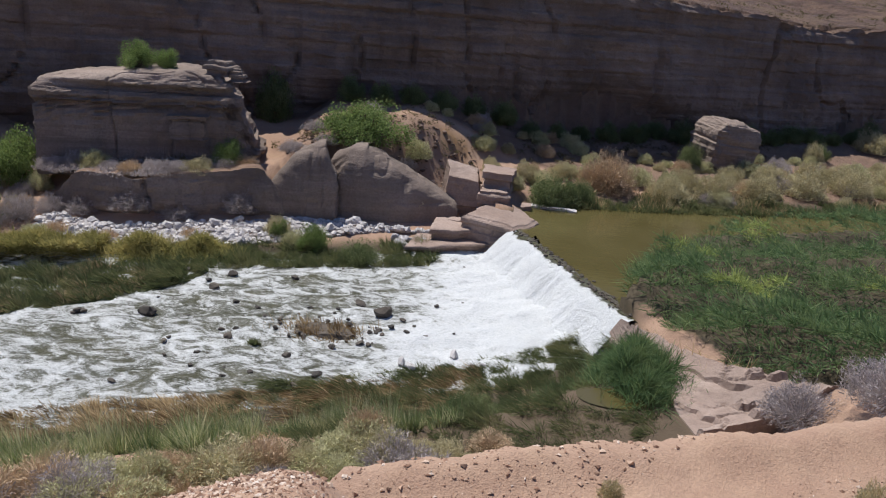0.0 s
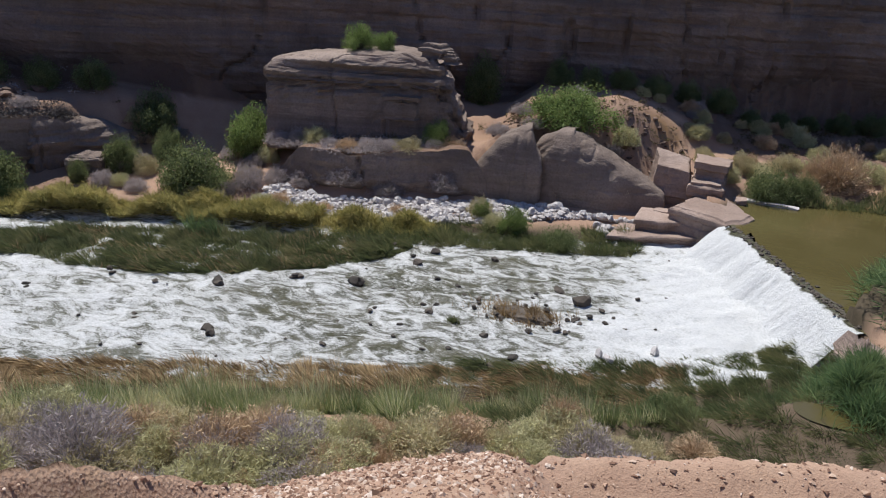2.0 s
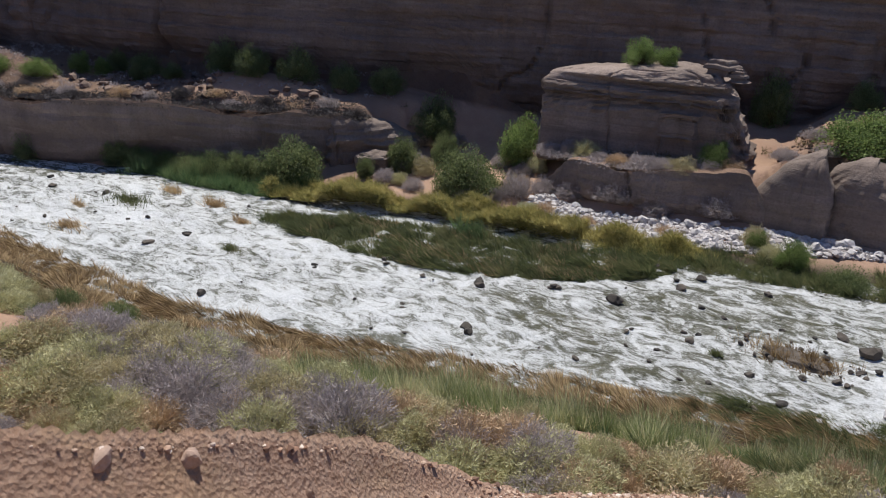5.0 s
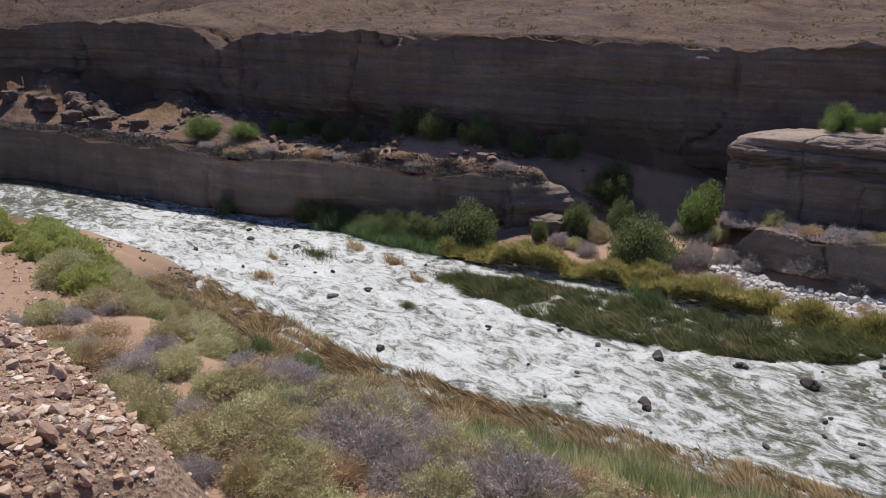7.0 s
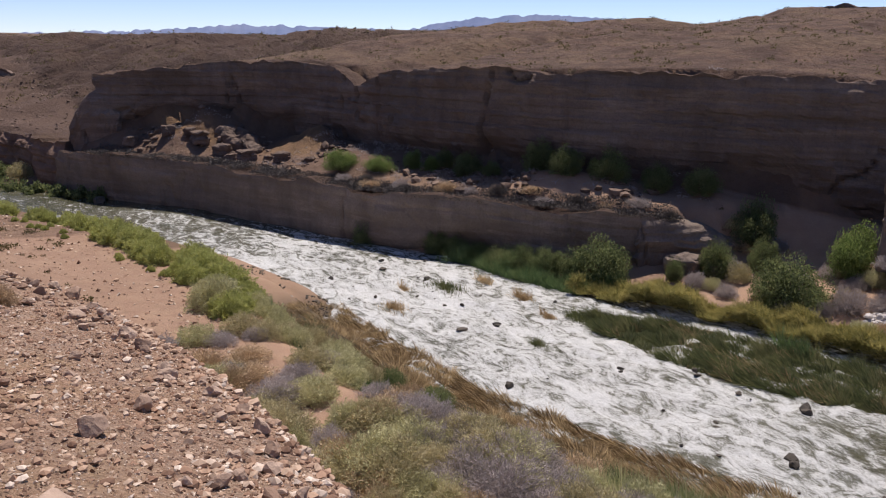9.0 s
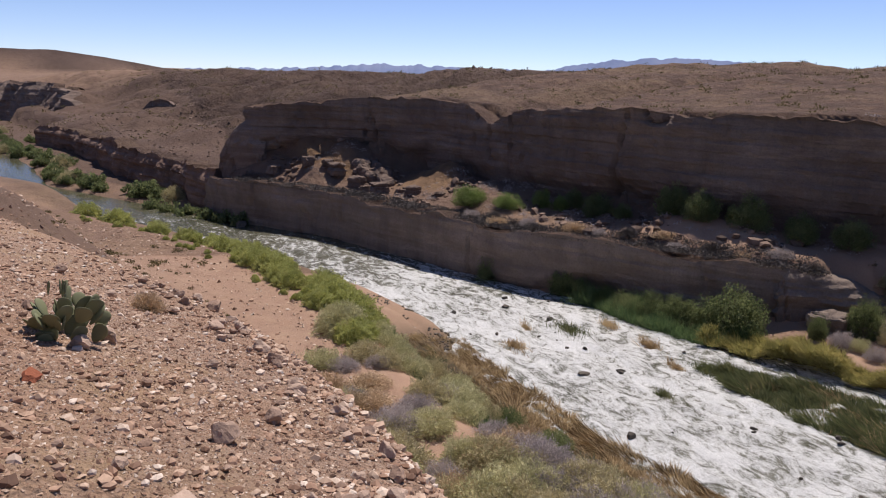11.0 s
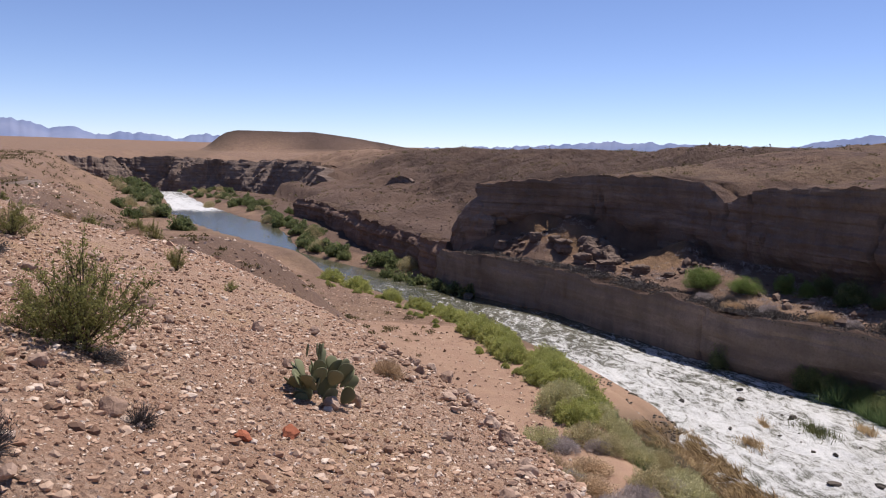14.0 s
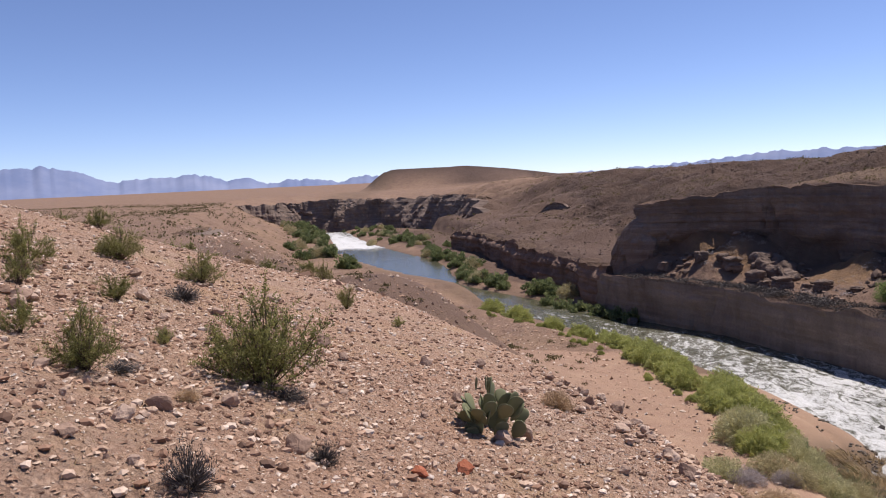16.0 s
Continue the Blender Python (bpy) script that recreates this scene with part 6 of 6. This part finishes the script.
p = p[(p[:, 1] > brow_line(p[:, 0]) - 1) & (p[:, 1] < near_bank(p[:, 0]) - 9) & (value_noise(p[:, 0] * 0.15, p[:, 1] * 0.15, 3) > 0.35)]
scrub_field("bank_scrub", "small dry shrubs scattered on the near bank", SCRUB, p[:500], 0.32, hr, 36)
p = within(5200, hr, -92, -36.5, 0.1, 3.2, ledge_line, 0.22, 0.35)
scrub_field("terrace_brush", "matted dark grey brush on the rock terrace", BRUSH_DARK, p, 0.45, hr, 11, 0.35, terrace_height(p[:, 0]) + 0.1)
p = within(420, hr, -24.5, -12.4, 0.9, 4.0, ledge_line, 0.3, 0.5)
scrub_field("terrace_brush", "low grey twiggy brush along the top of the low wall", SHRUB_GREY, p, 0.42, hr, 30, 0.3, terrace_height(p[:, 0]) + 0.05)
p = within(700, hr, -90, -36, 4.0, 12.0, ledge_line, 0.5, 0.3)
scrub_field("terrace_brush", "grey dry brush scattered over the terrace", SHRUB_GREY, p, 0.4, hr, 20, 0.35)
p = within(900, hr, -36, 30, 2.0, 9.0, ledge_line, 0.45, 0.3)
scrub_field("terrace_brush", "sparse grey-green brush below the cliff", SCRUB, p, 0.4, hr, 22, 0.4)


# ---- stones ----
def stone_shape(seed, material, name="stone", cuts=1, squash=0.7):
    """A broken stone: a coarse ball pulled into flat faces."""
    r = np.random.default_rng(seed)
    bm = bmesh.new()
    bmesh.ops.create_icosphere(bm, subdivisions=cuts, radius=1)
    flats = unit(r.normal(size=(7, 3)))
    for v in bm.verts:
        q = np.array(v.co)
        for f in flats:
            over = q @ f - 0.58
            if over > 0:
                q = q - f * over * 0.85
        q = q * [1, 0.8, squash] * (1 + (0.12 if cuts < 3 else 0.025) * r.normal())
        v.co = q * (1 + 0.22 * float(fbm(q[0] * 1.7 + seed, q[1] * 1.7, q[2] * 1.7, 4)))
    me = bpy.data.meshes.new(name)
    bm.to_mesh(me)
    bm.free()
    me.materials.append(material)
    return me


def stone_set(material, name, seeds, squash=0.7):
    return [stone_shape(s, material, name, 2, squash) for s in seeds]


sr = np.random.default_rng(77)


def lay(meshes, x, y, size, label, category, group, z=None, sink=0.3, name="stone"):
    z = float(height(np.array([x]), np.array([y]))[0]) if z is None else z
    if meshes is dry and size > 0.17:
        meshes = big
    ob = new(name, meshes[int(sr.integers(len(meshes)))])
    s = size / 2
    ob.matrix_basis = pose(x, y, z + s * 0.7 * (1 - 2 * sink), *(sr.random(2) * 24 - 12), sr.random() * 360) @ Matrix.Diagonal((s, s * (0.75 + 0.4 * sr.random()), s * (0.8 + 0.4 * sr.random()), 1))
    return tagged(ob, label, category, group)


wet, pale, dry, red = stone_set(WET, "river_stone", range(1, 7), 0.55), stone_set(WHITE, "boulder", range(11, 17)), stone_set(STONE, "rock", range(21, 29)), stone_set(RED, "red_rock", (31, 32))
big = [stone_shape(k, STONE, "rock", 3) for k in range(41, 47)]
RIVER_A = [(-35.1, 24.6, 0.66), (-28.2, 20.2, 0.6), (-31.8, 24.8, 0.5), (-24.3, 28.8, 0.41), (-26.6, 25.9, 0.4), (-19.0, 29.5, 0.66), (-16.7, 25.0, 0.63), (-16.2, 31.9, 0.62), (-12.1, 25.9, 0.37), (-11.4, 30.0, 0.3), (-9.5, 31.2, 0.42), (-8.9, 31.4, 0.36), (-9.0, 30.5, 0.56), (-9.7, 34.3, 0.45), (-8.5, 33.9, 0.39),
           (-6.1, 29.1, 0.58), (-6.1, 34.4, 0.33), (-3.7, 35.3, 0.78), (-7.6, 38.1, 0.61), (-10.9, 38.0, 0.74), (-11.3, 36.0, 0.71), (-2.6, 32.4, 0.47), (-4.4, 30.3, 0.45), (-1.3, 32.5, 0.42), (-0.4, 32.1, 0.36), (-4.6, 27.7, 0.6)]
RIVER_B = [(-8.2, 27.0, 0.32), (-7.2, 27.5, 0.37), (-20.3, 25.1, 0.3), (-13.3, 38.0, 0.62), (-51.1, 25.8, 0.68), (-49.0, 24.8, 0.65), (-45.1, 26.1, 0.7), (-43.6, 21.3, 0.4), (-35.3, 24.8, 0.59), (-39.3, 25.1, 0.4), (-49.3, 28.5, 0.51), (-28.5, 20.4, 0.44), (-35.6, 22.6, 0.71), (-48.8, 20.6, 0.63), (-26.9, 26.2, 0.41), (-24.7, 29.1, 0.47),
           (-21.9, 28.7, 0.4), (-22.6, 24.4, 0.3), (-20.6, 25.4, 0.3), (-19.3, 29.9, 0.73), (-17.0, 25.4, 0.69), (-2.5, 34.2, 1.3), (-13.2, 32.2, 1.1), (-86.5, 12.0, 1.8)]
for x, y, s in RIVER_A + RIVER_B:
    lay(wet, x, y, s, "dark wet stone standing out of the rapids", "stone", "stones in the rapids", z=float(water_level(x)), sink=0.42, name="river_stone")
for x, y, s in ((-1.3, 29.3, 0.57), (-0.9, 28.9, 0.61), (-2.0, 27.9, 0.35), (0.9, 30.3, 0.64), (-3.2, 27.3, 0.4), (2.2, 29.6, 0.4), (-0.2, 28.1, 0.3)):
    lay(pale, x, y, s, "pale stone lying in shallow water", "stone", "pale stones in the shallows", z=float(water_level(x)), sink=0.25, name="river_stone")
for k in range(60):
    x = -50 + 52 * sr.random()
    a, b = float(near_bank(np.array([x]))[0]), float(far_bank(np.array([x]))[0])
    y = a + 1.5 + (b - a - 3) * sr.random()
    lay(wet, float(x), y, 0.16 + 0.3 * sr.random() ** 2, "small dark wet stone in the rapids", "stone", "stones in the rapids", z=float(water_level(x)), sink=0.42, name="river_stone")
for k in range(36):
    x, y = -4.5 + 1.5 * sr.normal(), 32.2 + 0.9 * sr.normal()
    lay(wet, x, y, 0.15 + 0.3 * sr.random(), "wet stone on the gravel bar", "stone", "stones on the gravel bar", z=float(water_level(x)), sink=0.25, name="river_stone")
great_rock("gravel_bar", "low mossy gravel bar in the rapids", (-4.9, 31.9, -0.25), (3.2, 1.5, 0.55), -10, 61, WET, 0.05, 0.03, 0.35, 14, box=0.1, category="gravel bar")
for k in range(300):
    x = -23.5 + 24 * sr.random()
    y = float(ledge_line(np.array([x]))[0]) - 0.2 - 2.9 * sr.random()
    if -9.5 < x < -7 and sr.random() < 0.5:
        continue
    lay(pale, x, min(y, 46.6), 0.3 + 0.5 * sr.random() ** 1.6, "pale grey boulder in a bank of rubble", "boulder", "pale rubble below the low wall", sink=0.1, name="boulder")
for k in range(22):
    lay(pale, -1.6 + 0.8 * sr.normal(), 44.9 + 0.7 * sr.normal(), 0.35 + 0.5 * sr.random(), "white boulder piled beside the weir", "boulder", "pale rubble below the low wall", sink=0.2, name="boulder")
# rocks on the camera's slope
NEAR_ROCKS = [(-12.1, -1.3, 0.42), (-6.1, -2.9, 0.29), (-6.5, -3.6, 0.25), (-7.5, -0.7, 0.14), (-7.7, -1.4, 0.13), (-8.4, -1.6, 0.18), (-12.2, 0.45, 0.5), (-11.6, 0.6, 0.34), (-12.7, 0.3, 0.42), (-6.8, -2.5, 0.17), (-7.5, -1.7, 0.14), (-5.6, -2.6, 0.16), (-8.5, 0.0, 0.28), (-8.0, -0.1, 0.22), (-8.3, 0.6, 0.22),
              (-7.7, 0.4, 0.2), (-9.4, 0.9, 0.2), (-7.8, 0.9, 0.34), (-6.3, 0.6, 0.24), (-5.9, 0.5, 0.26), (-6.2, -0.6, 0.19), (-6.8, 0.95, 0.36), (-5.6, 0.75, 0.24), (-5.3, 0.65, 0.26), (-8.1, 0.9, 0.26)]
EDGE_ROCKS = [(-4.8, 3.9, 0.4), (-4.8, 4.2, 0.34), (-4.7, 3.7, 0.3), (-4.6, 5.4, 0.26), (-3.3, 8.1, 0.3), (-2.0, 6.7, 0.2), (-3.2, 7.4, 0.16), (-4.95, 2.8, 0.55), (-3.7, 6.2, 0.18), (-3.0, 6.0, 0.17), (-5.0, 2.2, 0.5), (-4.6, 4.4, 0.24), (-5.1, 1.5, 0.4), (-2.6, 8.8, 0.2), (-1.6, 9.2, 0.16)]
for x, y, s in NEAR_ROCKS + EDGE_ROCKS:
    if abs(float(height(np.array([x]), np.array([y + 0.15]))[0] - height(np.array([x]), np.array([y - 0.15]))[0])) > 0.3 or abs(float(height(np.array([x + 0.15]), np.array([y]))[0] - height(np.array([x - 0.15]), np.array([y]))[0])) > 0.3:
        continue
    lay(dry, x, y, (0.5 if x < -5.2 else 0.42) * s, "angular pinkish-brown rock on the gravel slope", "rock", "rocks on the slope", sink=0.2 if x < -5.2 else 0.5, name="rock")
for k in range(150):
    x, y = -13 + 11 * sr.random(), -5.5 + 7 * sr.random()
    if y > float(brow_line(np.array([x]))[0]) - 0.05 or np.hypot(x + 2.2, y + 0.6) < 1.6:
        continue
    lay(dry, x, y, 0.07 + 0.16 * sr.random() ** 2, "angular pinkish-brown stone on the gravel slope", "rock", "rocks on the slope", sink=0.2, name="rock")
for k in range(80):
    x = -13.5 + 8.0 * sr.random()
    lay(dry, x, float(brow_line(np.array([x]))[0]) - 0.12 - 0.35 * abs(sr.normal()), 0.05 + 0.13 * sr.random() ** 2, "angular brown rock at the edge of the slope", "rock", "rocks on the slope", sink=0.2, name="rock")
lay(red, -7.2, -1.2, 0.16, "flat brick-red stone on the gravel slope", "rock", "", name="red_rock")
lay(red, -6.8, -1.45, 0.12, "flat brick-red stone on the gravel slope", "rock", "", name="red_rock")


def gravel_field(name, label, at, size, r, material, z=None, fine=True, steep=False):
    """Loose stones that nobody could count: broken lumps of twenty faces."""
    bm = bmesh.new()
    if fine:
        bmesh.ops.create_icosphere(bm, subdivisions=1, radius=1)
    else:
        for q in ((1, 0, 0), (0, 1, 0), (-1, 0, 0), (0, -1, 0), (0, 0, 1)):
            bm.verts.new(q)
        bm.verts.ensure_lookup_table()
        for a, b in ((0, 1), (1, 2), (2, 3), (3, 0)):
            bm.faces.new((bm.verts[a], bm.verts[b], bm.verts[4]))
    bm.verts.index_update()
    bv, bf = np.array([v.co for v in bm.verts]), np.array([[v.index for v in f.verts] for f in bm.faces])
    bm.free()
    if steep:
        tilt = np.hypot(height(at[:, 0] + 0.1, at[:, 1]) - height(at[:, 0] - 0.1, at[:, 1]), height(at[:, 0], at[:, 1] + 0.1) - height(at[:, 0], at[:, 1] - 0.1)) / 0.2
        at, size = at[tilt < 0.95], size[tilt < 0.95]
    n = len(at)
    zz = height(at[:, 0], at[:, 1]) if z is None else z
    a = 2 * np.pi * r.random(n)
    jit = 1 + (0.22 if fine else 0.3) * r.normal(size=(n, len(bv), 1))
    slip = r.normal(size=(n, len(bv), 3)) * (0.0 if fine else 0.28)
    v = (bv[None] * jit + slip) * (size[:, None, None] / 2) * np.stack([np.ones(n), 0.6 + 0.4 * r.random(n), 0.4 + 0.35 * r.random(n)], 1)[:, None]
    c, s = np.cos(a)[:, None], np.sin(a)[:, None]
    v = np.stack([v[..., 0] * c - v[..., 1] * s, v[..., 0] * s + v[..., 1] * c, v[..., 2]], -1)
    v = v + np.column_stack([at, zz + 0.12 * size])[:, None]
    f = (bf[None] + len(bv) * np.arange(n)[:, None, None]).reshape(-1, 3)
    return tagged(new(name, mesh_of(name, v.reshape(-1, 3), f, material)), label, "gravel", kind="stuff")


p = np.column_stack([-22 + 23 * sr.random(330000), -11 + 15 * sr.random(330000)])
dist = np.hypot(p[:, 0] + 2.2, p[:, 1] + 0.6)
p = p[(p[:, 1] < brow_line(p[:, 0]) + 0.12) & (dist > 1.2) & (p[:, 0] < -5.3) & (sr.random(len(p)) < np.clip(7 / dist, 0.15, 1) ** 1.3) & (0.5 * value_noise(p[:, 0] * 0.7, p[:, 1] * 0.7, 2) + 0.7 * sr.random(len(p)) > 0.55)]
size = 0.013 + 0.07 * sr.random(len(p)) ** 5.5
gravel_field("loose_gravel", "loose pink and tan gravel on the slope", p[size > 0.05], size[size > 0.05], sr, GRAVEL)
gravel_field("fine_gravel", "fine pink and tan grit on the slope", p[size <= 0.05], size[size <= 0.05], sr, GRAVEL, fine=False)
p = np.column_stack([-11 + 7.4 * sr.random(56000), -5.6 + 6.8 * sr.random(56000)])
p = p[(p[:, 1] < brow_line(p[:, 0]) + 0.1) & (np.hypot(p[:, 0] + 2.2, p[:, 1] + 0.6) > 1.2)]
gravel_field("grit", "coarse pink and straw-coloured grit on the slope", p, 0.01 + 0.03 * sr.random(len(p)) ** 3, sr, GRAVEL, fine=False)
p = np.column_stack([-13 + 14 * sr.random(5000), -1 + 6 * sr.random(5000)])
p = p[(np.abs(p[:, 1] - brow_line(p[:, 0]) - 0.1) < 0.5) & (p[:, 0] < -5.6)]
gravel_field("brow_rubble", "broken rubble along the edge of the slope", p, 0.02 + 0.09 * sr.random(len(p)) ** 2.5, sr, GRAVEL)
p = np.column_stack([-5.4 + 13 * sr.random(32000), 1.2 + 11 * sr.random(32000)])
p = p[p[:, 1] < brow_line(p[:, 0]) + 0.5]
gravel_field("slope_gravel", "pale pink gravel spilling down the bank", p, 0.02 + 0.09 * sr.random(len(p)) ** 4, sr, GRAVEL, fine=False, steep=True)
p = np.column_stack([-80 + 62 * sr.random(16000), -34 + 44 * sr.random(16000)])
p = p[(p[:, 1] > brow_line(p[:, 0]) - 2) & (p[:, 1] < near_bank(p[:, 0]) - 6)]
gravel_field("bench_stones", "brown and grey stones strewn over the lower bench", p, 0.06 + 0.26 * sr.random(len(p)) ** 4, sr, GRAVEL, fine=False)
p = np.column_stack([-200 + 108 * sr.random(9000), -20 + 100 * sr.random(9000)])
g = p[:, 1] - ledge_line(p[:, 0])
p = p[(g > 2.5) & (g < 60) & (value_noise(p[:, 0] * 0.08, p[:, 1] * 0.08, 3) > 0.4)]
gravel_field("hill_rubble", "dark fallen blocks on the hillside", p, 0.12 + 0.45 * sr.random(len(p)) ** 4, sr, VARNISH)
p = within(900, sr, -92, -40, -9, -1.2, cliff_line, 0.4, 0.2)
gravel_field("cliff_foot_rubble", "brown rubble at the foot of the cliff", p, 0.2 + 0.9 * sr.random(len(p)) ** 3, sr, VARNISH)
p = np.column_stack([-13.5 + 8 * sr.random(9000), 0.6 + 4 * sr.random(9000)])
p = p[(p[:, 1] > brow_line(p[:, 0]) - 0.1) & (p[:, 1] < brow_line(p[:, 0]) + 2.8) & (p[:, 0] < -6.2)]
gravel_field("bank_rubble", "brown rubble on the broken face of the bank", p, 0.03 + 0.1 * sr.random(len(p)) ** 4, sr, GRAVEL, steep=True)
p = np.column_stack([-3 + 17 * sr.random(9000), 10 + 6.5 * sr.random(9000)])
p = p[value_noise(p[:, 0] * 0.5, p[:, 1] * 0.8, 8) > 0.45]
gravel_field("road_gravel", "loose stones on the sandy road", p, 0.02 + 0.12 * sr.random(len(p)) ** 5, sr, GRAVEL, fine=False)
p = np.column_stack([-6.2 + 4.6 * sr.random(26000), 0.2 + 9.3 * sr.random(26000)])
p = p[(np.abs(p[:, 1] - brow_line(p[:, 0])) < 3.2) & (value_noise(p[:, 0] * 1.1, p[:, 1] * 1.1, 6) + 0.5 * sr.random(len(p)) > 0.5)]
gravel_field("edge_gravel", "pale pink gravel and grit along the broken edge", p, 0.018 + 0.08 * sr.random(len(p)) ** 4, sr, GRAVEL, steep=True)
p = within(2600, sr, -30, -2, -14, -5, near_bank, 0.6, 0.4)
q = within(5200, sr, -23.5, 0.2, -3.2, -0.1, ledge_line)
q = q[q[:, 1] < 46.6]
gravel_field("pale_rubble", "bank of pale grey rubble below the low wall", q, 0.16 + 0.38 * sr.random(len(q)) ** 2, sr, RUBBLE)
yy = 32.6 + 12 * sr.random(420) ** 1.3
q = np.column_stack([crest_x(yy) + 0.12 + 0.16 * sr.normal(size=420), yy])
gravel_field("crest_stones", "dark weedy stones along the crest of the weir", q, 0.07 + 0.22 * sr.random(420) ** 2, sr, WET, z=1.78)
q = np.column_stack([-11 + 13 * sr.random(900), 51 + 6 * sr.random(900)])
gravel_field("mound_rubble", "brown broken stones on the earth mound", q, 0.08 + 0.4 * sr.random(900) ** 3, sr, VARNISH)
gravel_field("bank_gravel", "grey stones strewn on the sandy bank", p, 0.06 + 0.16 * sr.random(len(p)) ** 2, sr, GRAVEL)
p = within(2200, sr, -60, 2, -0.6, 1.4, near_bank, 0.4, 0.5)
gravel_field("shore_gravel", "wet stones along the near waterline", p, 0.08 + 0.2 * sr.random(len(p)) ** 2, sr, WET)


# ---- prickly pear ----
def build_cactus(x, y, wide):
    r = np.random.default_rng(3)
    z = float(height(np.array([x]), np.array([y]))[0])
    ob = tagged(new("prickly_pear"), "grey-green prickly pear cactus on the gravel slope", "cactus")
    ob.matrix_basis = pose(x, y, z - 0.02)
    bm = bmesh.new()
    bmesh.ops.create_uvsphere(bm, u_segments=12, v_segments=8, radius=1)
    for v in bm.verts:
        v.co.x, v.co.y, v.co.z = v.co.x * (0.75 + 0.25 * v.co.z), v.co.y * 0.16, v.co.z
    pad = bpy.data.meshes.new("pad")
    bm.to_mesh(pad)
    bm.free()
    pad.polygons.foreach_set("use_smooth", [True] * len(pad.polygons))
    pad.materials.append(CACTUS)
    for k in range(44):
        a, out = 2 * np.pi * r.random(), wide / 2 * (0.15 + 0.85 * np.sqrt(r.random()))
        level = 0 if k < 12 else 1
        s = 0.058 + 0.03 * r.random()
        h = s * 0.9 + level * (0.12 + 0.16 * r.random()) * (1.2 - 1.1 * out / wide)
        m = pose(out * math.cos(a), out * math.sin(a), h, 0, 0, math.degrees(a)) @ pose(0, 0, 0, r.normal() * 12, 45 * out / (wide / 2), 0) @ pose(0, 0, 0, 0, 0, 90 + r.normal() * 45)
        part("pad", pad, ob, "", m @ Matrix.Diagonal((s, s, s * 1.2, 1)))
    for k in range(7):
        a, out = 2 * np.pi * r.random(), wide / 4 * r.random()
        part("bud", pad, ob, "reddish dried bud", pose(out * math.cos(a), out * math.sin(a), 0.40 + 0.05 * r.random(), 0, r.normal() * 15, 40 * k) @ Matrix.Diagonal((0.018, 0.05, 0.06, 1)))


def build_backwater():
    a = np.linspace(0, 2 * np.pi, 40, endpoint=False)
    r = 1 + 0.18 * fbm(np.cos(a) * 1.5, np.sin(a) * 1.5, 3, 2)
    x, y = 6.3 + 1.3 * r * np.cos(a), 23.7 + 0.7 * r * np.sin(a)
    z = float(height(x, y).mean()) + 0.06
    bm = bmesh.new()
    bm.faces.new([bm.verts.new((p, q, z)) for p, q in zip(x, y)])
    me = bpy.data.meshes.new("backwater")
    bm.to_mesh(me)
    bm.free()
    me.materials.append(POOL)
    tagged(new("backwater", me), "small muddy brown backwater among the grass", "water", kind="structure")


build_backwater()
build_cactus(-8.6, -1.07, 0.56)
